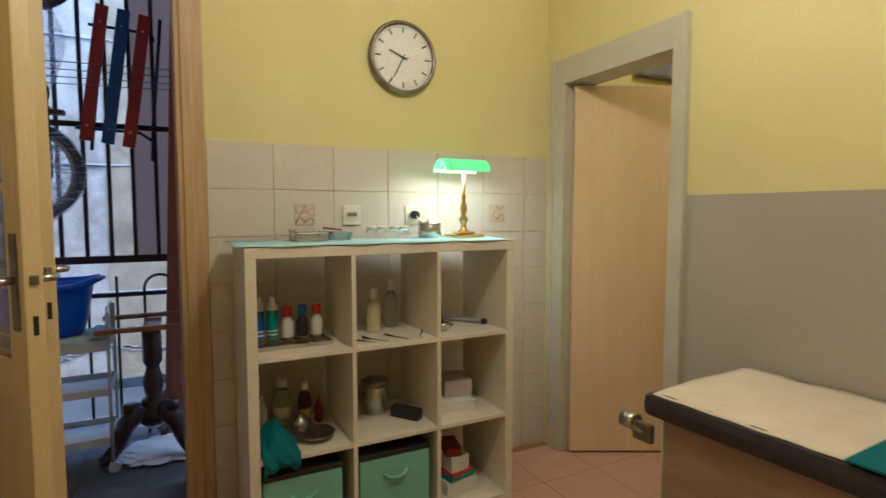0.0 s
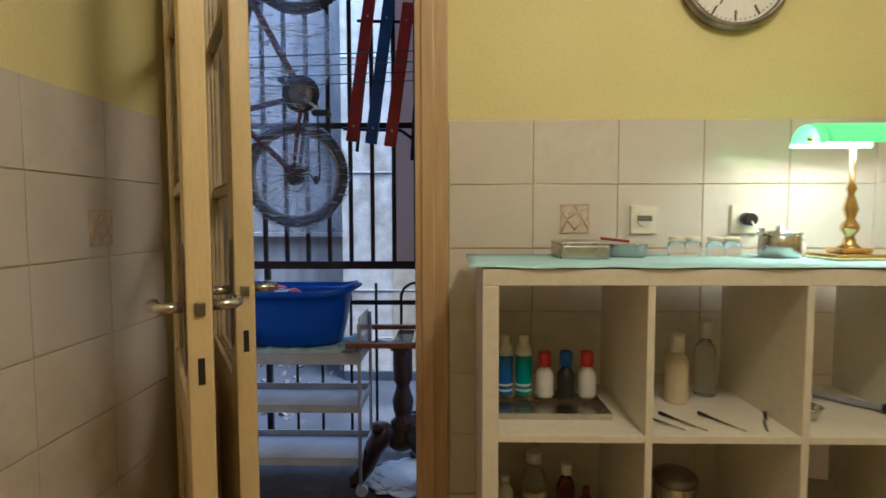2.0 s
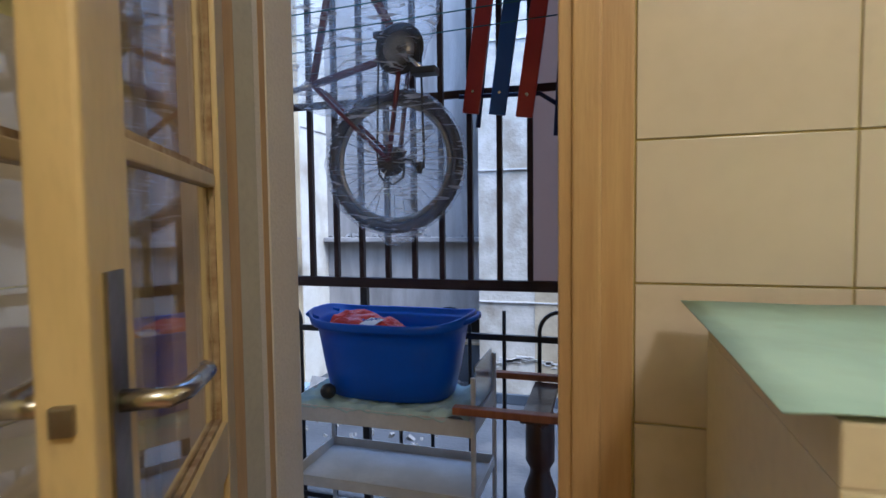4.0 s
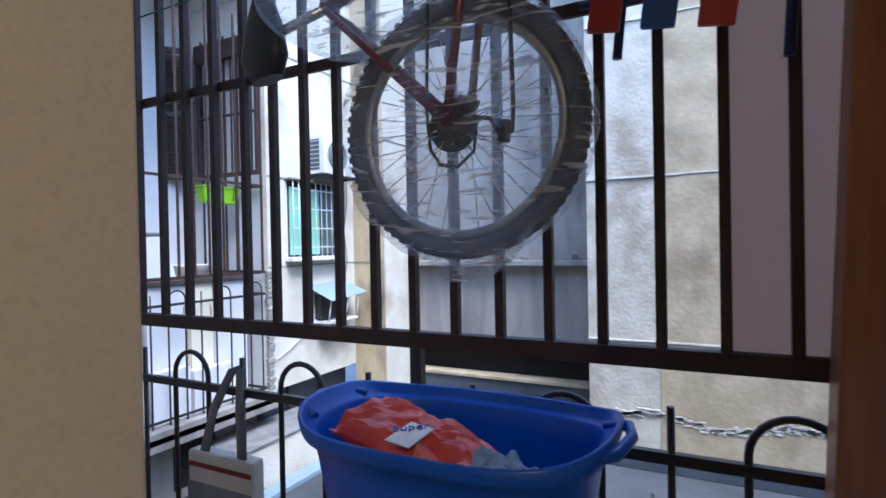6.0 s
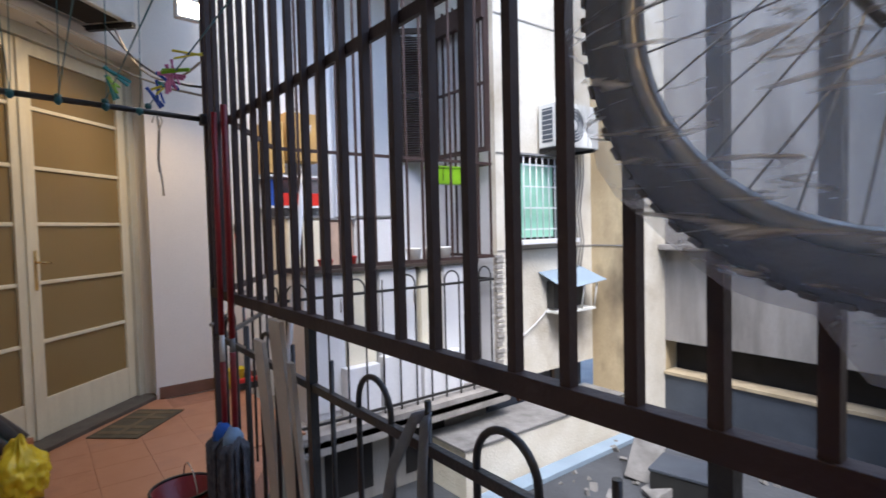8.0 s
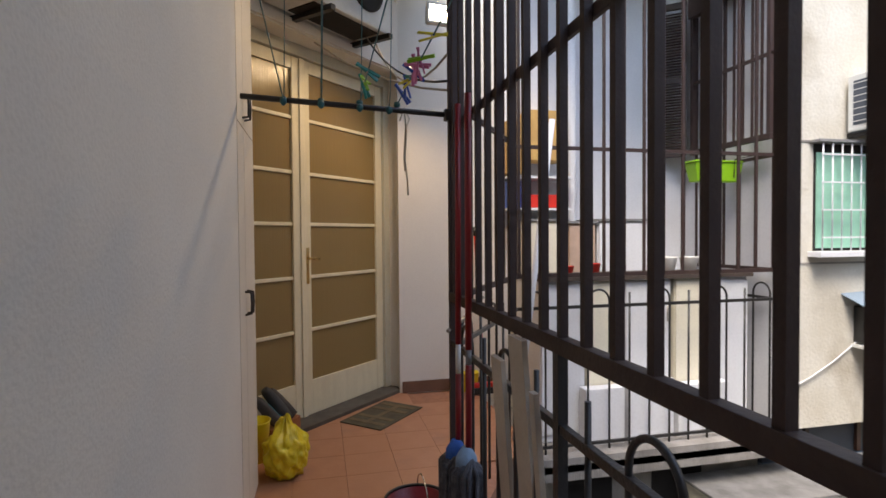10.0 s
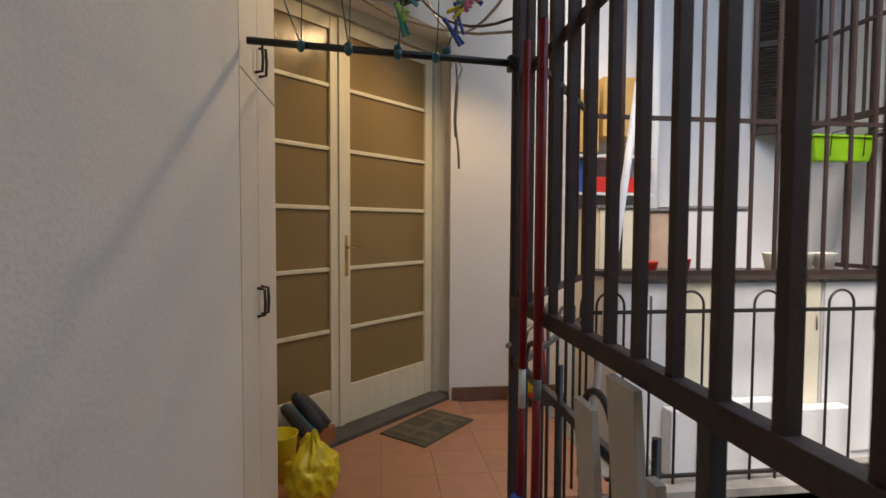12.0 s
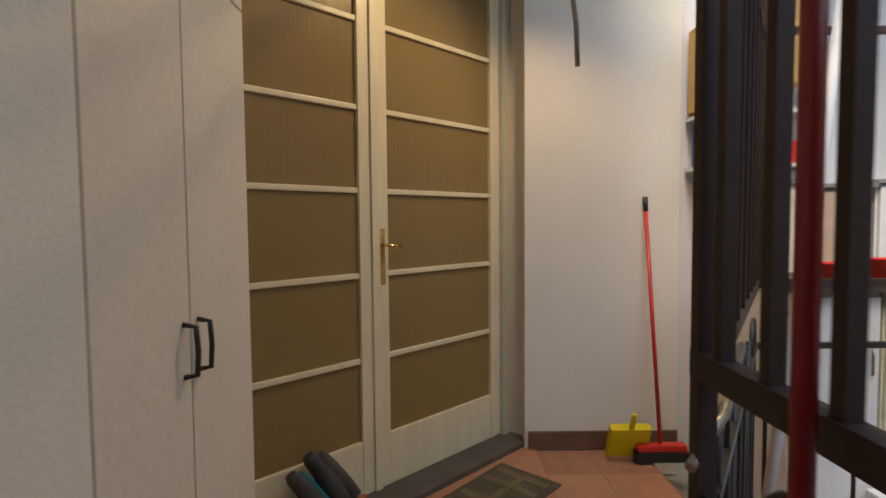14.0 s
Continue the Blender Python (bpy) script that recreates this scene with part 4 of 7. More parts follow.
placed("hoop", me_hoop, er, (0.06, 0.66, 0), math.pi / 2)
placed("baluster", me_single, er, (0.06, 0.92, 0))
single("screen_panel", box(-0.325, 0.12, RY + 0.03, RY + 0.036, 1.03, CEIL_B), M_SCREEN, "taupe plastic screen fixed outside the railing", "panel")
single("screen_panel", box(0.085, 0.091, WALL_OUT + 0.02, RY + 0.028, 1.03, CEIL_B), M_SCREEN, "taupe plastic screen on the end railing", "panel")
bm = box(-0.165, -0.022, 1.24, 1.33, FLOOR_B, CEIL_B, bevel=0.006)
for v in bm.verts:
    v.co.x += (v.co.z - 0.9) * (0.042 if v.co.x < -0.09 else 0.022)
single("wooden_post", bm, M_REDWOOD, "reddish brown varnished wooden post beside the railing", "post")


# diagonal railing to the neighbour and the neighbour's fence
def fence(name, p, q, label, hoops=True, upper=True, thin=False, zb=FLOOR_B, pitch=0.165, upz=1.0):
    p, q = Vector(p), Vector(q)
    L = (q - p).length
    ang = math.atan2(q.y - p.y, q.x - p.x)
    m = Matrix.Translation((p.x, p.y, 0)) @ Matrix.Rotation(ang, 4, "Z")
    t = thing(name, (p.x, p.y, zb), label, "railing")
    s = 0.008 if thin else 0.010
    part("low_rail", box(0, L, -s, s, 0.775, 0.797, m), M_BLACKIRON, t)
    part("foot_rail", box(0, L, -s, s, zb + 0.08, zb + 0.10, m), M_BLACKIRON, t)
    if upper:
        part("mid_rail", box(0, L, -s, s, upz, upz + 0.03, m), M_BROWNIRON, t)
        part("top_rail", box(0, L, -s, s, 1.905, 1.93, m), M_BROWNIRON, t)
        me = mesh_of("upper_bar", box(-0.009, 0.009, -0.009, 0.009, upz + 0.03, CEIL_B), M_BROWNIRON)
        n = int(L / pitch)
        for k in range(n + 1):
            c = m @ Vector((0.02 + k * (L - 0.04) / n, 0, 0))
            placed("upper_bar", me, t, (c.x, c.y, 0), ang)
    k, x = 0, 0.13
    while x < L - 0.05:
        c = m @ Vector((x, 0, 0))
        if k % 2 == 0:
            placed("hoop", me_hoop2, t, (c.x, c.y, 0), ang)
        else:
            placed("baluster", me_single2, t, (c.x, c.y, 0), ang)
        x += 0.25
        k += 1
    return t


pts = [(-0.085, 0, -0.28), (-0.085, 0, 0.82)] + [(-0.085 * math.cos(a), 0, 0.82 + 0.085 * math.sin(a)) for a in [math.pi * k / 12 for k in range(1, 12)]] + [(0.085, 0, 0.82), (0.085, 0, -0.28)]
me_hoop2 = mesh_of("hoop", tube(bmesh.new(), pts, 0.008, 8), M_BLACKIRON)
me_single2 = mesh_of("baluster", tube(bmesh.new(), [(0, 0, -0.28), (0, 0, 0.88)], 0.008, 8), M_BLACKIRON)
fence("corner_railing", (-3.54, 1.40, 0), (-4.60, 2.10, 0), "brown and black iron corner railing", zb=-0.2)
fence("neighbour_railing", (-4.60, 2.10, 0), (-4.60, 4.26, 0), "hooped black iron railing of the next gallery", zb=-0.3)
fence("neighbour_side_railing", (-4.60, 4.26, 0), (-5.7, 4.26, 0), "side railing of the next gallery", zb=-0.3)

# far end: diagonal door
DO = Vector((-5.225, 0.626, -0.08))
DU = Vector((-0.705, 0.71, 0)).normalized()
dm = frame_of(DO, DU)
M2 = dm


def far_leaf(x0, x1, handle, label):
    t = thing("gallery_door", M2 @ Vector(((x0 + x1) / 2, 0, 0)), label, "door", "leaves of the gallery door")
    a, b = min(x0, x1), max(x0, x1)
    HT = 2.70
    for s0, s1 in ((a + 0.003, a + 0.085), (b - 0.085, b - 0.003)):
        part("stile", box(s0, s1, -0.022, 0.022, 0.03, HT, M2, 0.005), M_FARDOOR, t)
    part("bottom_rail", box(a + 0.085, b - 0.085, -0.020, 0.020, 0.03, 0.29, M2, 0.003), M_FARDOOR, t)
    part("top_rail", box(a + 0.085, b - 0.085, -0.020, 0.020, HT - 0.09, HT, M2, 0.003), M_FARDOOR, t)
    zs = [0.29] + [z + 0.08 for z in (0.596, 1.000, 1.398, 1.778, 2.178)] + [HT - 0.09]
    for z in zs[1:-1]:
        part("glazing_bar", box(a + 0.085, b - 0.085, -0.016, 0.016, z - 0.013, z + 0.013, M2, 0.005), M_FARDOOR, t)
    for i in range(6):
        z0 = zs[i] + (0.013 if i else 0)
        z1 = zs[i + 1] - (0.013 if i < 5 else 0)
        part("pane", box(a + 0.085, b - 0.085, -0.002, 0.002, z0, z1, M2), M_FROST, t)
    if handle:
        h = part("handle_plate", box(a + 0.03, a + 0.06, -0.027, -0.0225, 1.03, 1.30, M2, 0.002), M_BRASS, t)
        part("lever", tube(bmesh.new(), [M2 @ Vector(p) for p in ((a + 0.045, -0.027, 1.22), (a + 0.045, -0.07, 1.22), (a + 0.12, -0.075, 1.215))], 0.008), M_BRASS, h)
    return t


LW = 0.947
far_leaf(0.0, LW, True, "tall cream door leaf with six frosted panes and a brass handle, closed")
far_leaf(-LW, 0.0, False, "tall cream door leaf with six frosted panes, closed behind shoes and bags")
structure("meeting_strip", box(-0.02, 0.025, -0.034, -0.0225, 0.03, 2.70, M2, 0.004), M_FARDOOR, "cream cover strip between the door leaves")
bm = bmesh.new()
bx(bm, LW, LW + 0.07, -0.05, 0.06, 0.0, 2.79, M2, 0.004)
bx(bm, -LW - 0.07, -LW, -0.05, 0.06, 0.0, 2.79, M2, 0.004)
bx(bm, -LW, LW, -0.05, 0.06, 2.705, 2.79, M2, 0.004)
structure("gallery_door_frame", bm, M_GREYFRAME, "grey cream painted door frame")
structure("gallery_threshold", box(-LW - 0.07, LW + 0.07, -0.20, 0.05, -0.06, 0.028, M2, 0.004), M_STONE, "dark stone step under the door")
bm = bmesh.new()
for i in range(60):
    x0 = -LW + i * (2 * LW) / 60
    bx(bm, x0, x0 + 2 * LW / 60, 0.075 + 0.024 * math.sin(i * 0.9) + 0.008 * math.sin(i * 2.3), 0.085 + 0.024 * math.sin(i * 0.9) + 0.008 * math.sin(i * 2.3), 0.05, 2.72, M2)
single("door_curtain", bm, M_CURTAIN, "beige curtain drawn behind the frosted door panes", "curtain")
# walls round the diagonal door
bm = bmesh.new()
bx(bm, LW + 0.07, LW + 0.45, -0.215, 0.10, -0.25, 3.4, M2)
bx(bm, -LW - 0.9, -LW - 0.07, -0.215, 0.10, -0.25, 3.4, M2)
bx(bm, -LW - 0.07, LW + 0.07, -0.215, 0.10, 2.79, 3.4, M2)
bx(bm, -LW - 0.9, LW + 0.45, 0.35, 0.4, -0.25, 3.4, M2)
structure("wall_diagonal", bm, M_WHITE, "white painted wall round the gallery door")
structure("wall_far", box(-6.1, -5.735, 1.44, 2.33, -0.25, 3.4), M_WHITE, "white painted end wall of the gallery")
bm = bmesh.new()
bx(bm, -5.735, -5.715, 1.46, 2.33, FLOOR_B, FLOOR_B + 0.10, bevel=0.003)
structure("baseboard", bm, M_STONEBROWN, "terracotta skirting")
structure("gallery_beam", box(-0.9, 0.9, -0.24, -0.2151, 2.80, 2.86, M2), M_WHITE)

# built-in cupboard
cb = thing("wall_cupboard", (-3.8, 0.2, FLOOR_B), "tall off-white built-in cupboard with dark bow handles", "cupboard")
part("carcass", box(-4.16, -3.445, -0.15, 0.400, FLOOR_B, CEIL_B), M_CUPBOARD, cb)
for a, b in ((-4.155, -3.803), (-3.797, -3.450)):
    for z0, z1, hz in ((FLOOR_B + 0.03, 1.818, 0.99), (1.824, CEIL_B - 0.01, 1.92)):
        d = part("cupboard_door", box(a, b, 0.4005, 0.420, z0, z1, bevel=0.002), M_CUPBOARD, cb)
        hx = -3.803 - 0.03 if b < -3.8 else -3.797 + 0.03
        part("bow_handle", tube(bmesh.new(), [(hx, 0.42, hz - 0.055), (hx, 0.447, hz - 0.05), (hx, 0.45, hz), (hx, 0.447, hz + 0.05), (hx, 0.42, hz + 0.055)], 0.006, 8), M_BLACKIRON, d)

# washing line pole, cords, pegs
t = thing("line_pole", (-3.55, 0.9, 1.88), "dark iron pole across the gallery holding washing lines", "pole")
part("pole", rod((-3.56, WALL_OUT + 0.02, 1.915), (-3.52, RY + 0.02, 1.862), 0.013), M_BLACKIRON, t)
part("clamp", box(-3.545, -3.495, RY - 0.035, RY + 0.03, 1.835, 1.89, bevel=0.01), M_BLACKIRON, t)
lines = thing("washing_lines", (-1.7, 0.9, 1.95), "thin teal washing lines strung along the gallery", "washing line")
LYS = (0.62, 0.78, 0.95, 1.12)
for y in LYS:
    part("line", tube(bmesh.new(), [(0.03, y + 0.05, 2.02), (-0.9, y + 0.03, 1.985), (-1.8, y, 1.955), (-2.7, y, 1.93), (-3.545, y, 1.905)], 0.0024, 6), M_TEALCORD, lines)
    part("knot", lathe(bmesh.new(), [(0.006, -0.010), (0.0155, 0), (0.0145, 0.014), (0.004, 0.02)], (-3.545, y, 1.90), 10), M_TEALCORD, lines)
random.seed(11)
PEGS = ((-2.98, 1.12, 3), (-3.10, 1.12, 3), (-3.24, 0.95, 4), (-3.10, 1.06, 0), (-3.16, 1.10, 1), (-3.02, 1.05, 3), (-3.05, 1.09, 3), (-2.75, 1.12, 2), (-3.20, 1.12, 2), (-3.28, 1.13, 0), (-2.20, 0.95, 0), (-3.30, 1.02, 1), (-2.95, 1.12, 4), (-3.38, 1.12, 0), (-3.12, 0.98, 1))
for i, (x, y, c) in enumerate(PEGS):
    y = min(LYS, key=lambda v: abs(v - y))
    mm = (M_BLUEPEG, M_GREENPEG, M_YELLOWPLASTIC, M_PINKPEG, M_GREENPLASTIC)[c]
    zl = (1.905 + 0.0296 * (x + 3.545) if x < -2.7 else 1.93 + 0.0278 * (x + 2.7)) + 0.002
    rotm = Matrix.Translation((x, y, zl)) @ Euler((random.uniform(-1.4, 1.4), random.uniform(-1.0, 1.0), random.uniform(0, 3))).to_matrix().to_4x4()
    t = thing("clothes_peg", (x, y, zl), ("blue", "green", "yellow", "pink", "lime green")[c] + " plastic clothes peg on a washing line", "clothes peg", "clothes pegs")
    for s in (-1, 1):
        mj = rotm @ Matrix.Rotation(s * 0.16, 4, "X")
        part("jaw", box(-0.006, 0.006, s * 0.005 - 0.003, s * 0.005 + 0.003, -0.050, 0.050, mj, 0.001), mm, t)
    part("spring", rod(rotm @ Vector((-0.008, 0, 0)), rotm @ Vector((0.008, 0, 0)), 0.004, 8), M_STEEL, t)
for y in (0.62, 0.78, 0.95, 1.08):
    x = -3.545 + (y - 0.44) * 0.04
    t = thing("tie_cord", (x, y, 1.92), "thin teal cord tied round the washing line pole", "cord", "cords tied to the pole")
    part("cord", tube(bmesh.new(), [(x, y, 1.88), (x + 0.012, y + 0.005, 1.95), (x + 0.02, y + 0.01, 2.2), (x + 0.05, y + 0.03, CEIL_B)], 0.0022, 6), M_TEALCORD, t)
    part("knot", lathe(bmesh.new(), [(0.006, -0.018), (0.0152, -0.007), (0.0152, 0.008), (0.004, 0.018)], (x, y, 1.905 - (y - 0.44) * 0.05), 10), M_TEALCORD, t)
t = thing("hanging_cord", (-3.55, 1.18, 1.88), "pale cord hanging from the pole", "cord")
part("cord", tube(bmesh.new(), [(-3.53, 1.15, 1.89), (-3.515, 1.157, 1.78), (-3.52, 1.15, 1.65), (-3.512, 1.16, 1.55), (-3.515, 1.163, 1.49)], 0.004), M_CORD, t)
part("loop", tube(bmesh.new(), [(-3.53, 1.13, 1.83), (-3.53, 1.15, 1.89), (-3.53, 1.175, 1.84), (-3.53, 1.155, 1.79), (-3.52, 1.145, 1.66), (-3.52, 1.15, 1.60)], 0.003), M_CORD, t)
t = thing("unit_cables", M2 @ Vector((0.2, -0.5, 2.8)), "dark and pale cables hanging from the outdoor unit to the railing", "cable")
for k, (sg, mc) in enumerate(((0.10, M_BLACKPLASTIC), (0.20, M_CORD))):
    a, b = M2 @ Vector((0.25 + 0.1 * k, -0.45, 2.845)), Vector((-3.52, RY - 0.02, 2.02 + 0.12 * k))
    part("cable", tube(bmesh.new(), [a.lerp(b, u) - Vector((0, 0, 4 * sg * u * (1 - u))) for u in [j / 10 for j in range(11)]], 0.006, 6), mc, t)
t = thing("sagging_cable", (-4.6, 1.2, 2.3), "pale cable sagging from the wall to the railing", "cable")
part("cable", tube(bmesh.new(), [(-4.85, 0.75, 2.62), (-4.5, 0.95, 2.38), (-4.1, 1.15, 2.18), (-3.8, 1.28, 2.06), (-3.53, RY, 1.98)], 0.006), M_CORD, t)

# air conditioner over the far door
ac = thing("outdoor_unit", M2 @ Vector((0.2, -0.45, 2.85)), "dusty outdoor air conditioning unit on brackets above the door", "air conditioner")
part("casing", box(-0.52, 0.42, -0.56, -0.24, 2.88, 3.40, M2, 0.015), M_ACWHITE, ac)
part("fan_grille", lathe(bmesh.new(), [(0.17, 0), (0.17, 0.012), (0.15, 0.013)], M2 @ Vector((0.13, -0.56, 3.14)), 28, M2.to_3x3().to_4x4() @ Matrix.Rotation(radians(90), 4, "X")), M_DARK, ac)
for x in (-0.25, 0.35):
    part("bracket", box(x - 0.02, x + 0.02, -0.60, -0.216, 2.84, 2.875, M2), M_BLACKIRON, ac)
part("underside", box(-0.34, 0.30, -0.52, -0.28, 2.872, 2.8795, M2), M_DARK, ac)
# far lamp
t = thing("gallery_lamp", (-4.95, 1.64, 2.93), "small lit halogen flood lamp hanging under the gallery ceiling", "lamp")
lm = frame_of((-4.95, 1.64, 2.93), (-0.15, 1.0, 0))
part("housing", box(-0.085, 0.085, 0.012, 0.075, -0.065, 0.065, lm, 0.012), M_ACWHITE, t)
part("lamp_frame", bx(bx(bx(box(-0.095, -0.078, -0.012, 0.0115, -0.075, 0.075, lm), 0.078, 0.095, -0.012, 0.0115, -0.075, 0.075, lm), -0.078, 0.078, -0.012, 0.0115, 0.058, 0.075, lm), -0.078, 0.078, -0.012, 0.0115, -0.075, -0.058, lm), M_ACWHITE, t)
part("lit_glass", box(-0.0775, 0.0775, -0.004, 0.006, -0.0575, 0.0575, lm), M_BULB, t, "glowing front glass")
part("bracket", rod((-4.99, 1.64, 3.0), (-4.99, 1.64, CEIL_B), 0.008), M_ACWHITE, t)

# mat, broom, dustpan
mm = frame_of((-4.86, 1.17, FLOOR_B), (-0.42, 0.38, 0))
t = thing("door_mat", (-5.2, 1.25, FLOOR_B), "worn olive door mat with tan woven bands", "mat")
part("pad", box(0.0, 0.57, 0.0, 0.37, 0.0, 0.010, mm, 0.004), M_MAT, t)
for k, (a, b) in enumerate(((0.06, 0.11), (0.17, 0.22), (0.36, 0.41), (0.47, 0.52))):
    part("band", box(a, b, 0.03, 0.34, 0.0102, 0.0125, mm), M_MATTAN, t)
part("cross_band", box(0.05, 0.52, 0.16, 0.20, 0.0128, 0.0145, mm), M_MATTAN, t)
t = thing("broom", (-5.52, 2.1, FLOOR_B), "red handled broom with a black head leaning on the end wall", "broom")
part("handle", rod((-5.55, 2.16, 0.0), (-5.72, 2.13, 1.30), 0.011), M_REDPLASTIC, t)
part("grip", rod((-5.72, 2.13, 1.30), (-5.73, 2.13, 1.38), 0.014), M_BLACKPLASTIC, t)
part("head", box(-5.58, -5.52, 2.03, 2.30, -0.025, 0.015, bevel=0.01), M_REDPLASTIC, t)
part("bristles", box(-5.585, -5.515, 2.02, 2.31, FLOOR_B, -0.026, bevel=0.004), M_BLACKPLASTIC, t)
t = thing("dustpan", (-5.6, 1.95, FLOOR_B), "yellow plastic dustpan leaning on the end wall", "dustpan")
dp = pose(-5.60, 1.99, FLOOR_B + 0.005, 0, -65, 0)
part("pan", box(0.0, 0.20, -0.11, 0.11, 0.0, 0.006, dp, 0.002), M_YELLOWPLASTIC, t)
for s in (-1, 1):
    part("pan_side", box(0.0, 0.20, s * 0.108 - 0.003, s * 0.108 + 0.003, 0.0062, 0.04, dp), M_YELLOWPLASTIC, t)
part("pan_back", box(0.19, 0.198, -0.104, 0.104, 0.0062, 0.05, dp), M_YELLOWPLASTIC, t)
part("handle", box(0.199, 0.31, -0.014, 0.014, 0.002, 0.018, dp, 0.005), M_YELLOWPLASTIC, t)

# bags by the cupboard


def lump(centre, size, amp, freq, material, name, label, category, seed=0.0, flat=-0.9, neck=0.0):
    bm = bmesh.new()
    bmesh.ops.create_icosphere(bm, subdivisions=5, radius=1.0)
    for v in bm.verts:
        d = v.co.normalized()
        r = 1 + amp * noise.noise(d * freq + Vector((seed, seed, 0))) + amp * 0.4 * noise.noise(d * freq * 3 + Vector((0, seed, seed)))
        p = d * r
        if neck and d.z > 0.55:
            k = (d.z - 0.55) / 0.45
            p.x *= 1 - 0.75 * k + 0.2 * k * math.sin(9 * math.atan2(d.y, d.x))
            p.y *= 1 - 0.75 * k + 0.2 * k * math.cos(7 * math.atan2(d.y, d.x))
            p.z += neck * k
        p.z = max(p.z, flat)
        v.co = Vector(centre) + Vector((p.x * size[0], p.y * size[1], p.z * size[2]))
    for f in bm.faces:
        f.smooth = True
    return single(name, bm, material, label, category)


lump((-4.30, 0.56, 0.055), (0.135, 0.125, 0.15), 0.22, 3.2, M_YELLOWBAG, "rubbish_bag", "tied yellow plastic bag on the gallery floor", "bag", 2.0, -0.9, 0.45)
t = thing("yellow_bucket", (-4.62, 0.40, FLOOR_B), "yellow plastic tub beside the cupboard", "tub")
part("tub", lathe(bmesh.new(), [(0.07, 0), (0.092, 0.24), (0.097, 0.25), (0.09, 0.25), (0.07, 0.02)], (-4.55, 0.36, FLOOR_B)), M_YELLOWPLASTIC, t)
t = thing("shoe_box", (-4.85, 0.55, FLOOR_B), "orange brown box with worn grey shoes", "box")
sm = frame_of((-4.72, 0.50, FLOOR_B), (-0.7, 0.3, 0))
part("box_body", box(-0.02, 0.30, 0.0, 0.20, 0.0, 0.12, sm, 0.004), M_REDWOOD, t)
for k, (x, mt, h, r) in enumerate(((0.05, M_SHOEGREY, 0.30, 0.045), (0.115, M_TEAL, 0.28, 0.02), (0.165, M_SHOEDARK, 0.33, 0.048), (0.245, M_SHOEGREY, 0.30, 0.045))):
    bm = tube(bmesh.new(), [sm @ Vector(p) for p in ((x, 0.02, 0.13), (x - 0.01, 0.08, h * 0.6), (x - 0.03, 0.13, h * 0.85), (x - 0.05, 0.16, h), (x - 0.06, 0.17, h + 0.02))], [r * 0.7, r, r * 0.82, r * 0.75, r * 0.5], 14, flat=0.8)
    nm = "shoe" if mt is not M_TEAL else "teal_cloth"
    single(nm, bm, mt, {"shoe grey": "worn grey shoe stuffed upright in a box", "shoe dark": "dark grey boot stuffed upright in a box", "teal cloth": "folded teal cloth between shoes in a box"}[mt.name], "shoe" if mt is not M_TEAL else "cloth", "shoes in the box" if mt is not M_TEAL else "")

# mops, bucket, boards by the corner
M_REDTUBE = surf("red painted tube", (0.26, 0.008, 0.012), None, 9, 0.35)
for i, (tx0, ty0, bx0, by0) in enumerate(((-3.22, 1.322, -3.20, 1.31), (-3.05, 1.317, -3.115, 1.33))):
    t = thing("mop", (bx0, by0, 0.1), "red handled mop with pale blue and grey yarn beside the railing" if i else "red handled mop with blue topped grey yarn beside the railing", "mop", "mops by the railing")
    top, foot = Vector((tx0, ty0, 1.84)), Vector((bx0, by0, 0.45))
    rr = (0.0125, 0.0135)[i]
    at = lambda z: foot.lerp(top, (z - 0.45) / (1.84 - 0.45))
    part("handle", rod(at(0.86), top, rr, 12), M_REDTUBE, t)
    part("band", rod(at((0.74, 0.80)[i]), at(0.859), rr - 0.001, 12), M_WHITEPLASTIC if i == 0 else M_GREYCLOTH, t)
    part("lower_tube", rod(foot, at((0.739, 0.799)[i]), rr, 12), M_REDTUBE, t)
    bm = bmesh.new()
    lathe(bm, [(0.045, -0.03), (0.042, 0.01), (0.03, 0.03), (0.018, 0.05)], (foot.x, foot.y - 0.01, 0.42), 16)
    part("collar", bm, M_MOPPALE if i else M_MOPBLUE, t)
    bm = bmesh.new()
    random.seed(5 + i)
    for k in range(80):
        a, r = random.uniform(0, 2 * math.pi), random.uniform(0.04, 0.082)
        x, y = foot.x + r * math.cos(a), foot.y - 0.01 + r * 0.8 * math.sin(a)
        tube(bm, [(foot.x + 0.6 * (x - foot.x), foot.y, 0.43), (x, y, 0.38), (x + random.uniform(-0.008, 0.008), y, 0.22), (x + random.uniform(-0.015, 0.015), y, random.uniform(0.03, 0.10))], [0.009, 0.009, 0.009, 0.006], 5)
    tagged(part("yarn", bm, M_MOP, t), "", "", "", "stuff")
t = thing("mop_bucket", (-3.20, 1.10, FLOOR_B), "dark red plastic mop bucket on the floor", "bucket")
part("pail", lathe(bmesh.new(), [(0.10, 0), (0.13, 0.22), (0.14, 0.225), (0.14, 0.235), (0.125, 0.235), (0.098, 0.015)], (-3.36, 1.16, FLOOR_B), 28), surf("dark red plastic", (0.20, 0.008, 0.015), None, 9, 0.35), t)
part("pail_rim", tube(bmesh.new(), [(-3.36 + 0.137 * math.cos(a), 1.16 + 0.137 * math.sin(a), FLOOR_B + 0.24) for a in [2 * math.pi * k / 28 for k in range(28)]], 0.007, 8, True), M_BLACKPLASTIC, t)
part("bail", tube(bmesh.new(), [(-3.36 + 0.135 * math.cos(a), 1.16 + 0.03, FLOOR_B + 0.235 + 0.10 * math.sin(a)) for a in [math.pi * k / 10 for k in range(11)]], 0.003), M_STEEL, t)
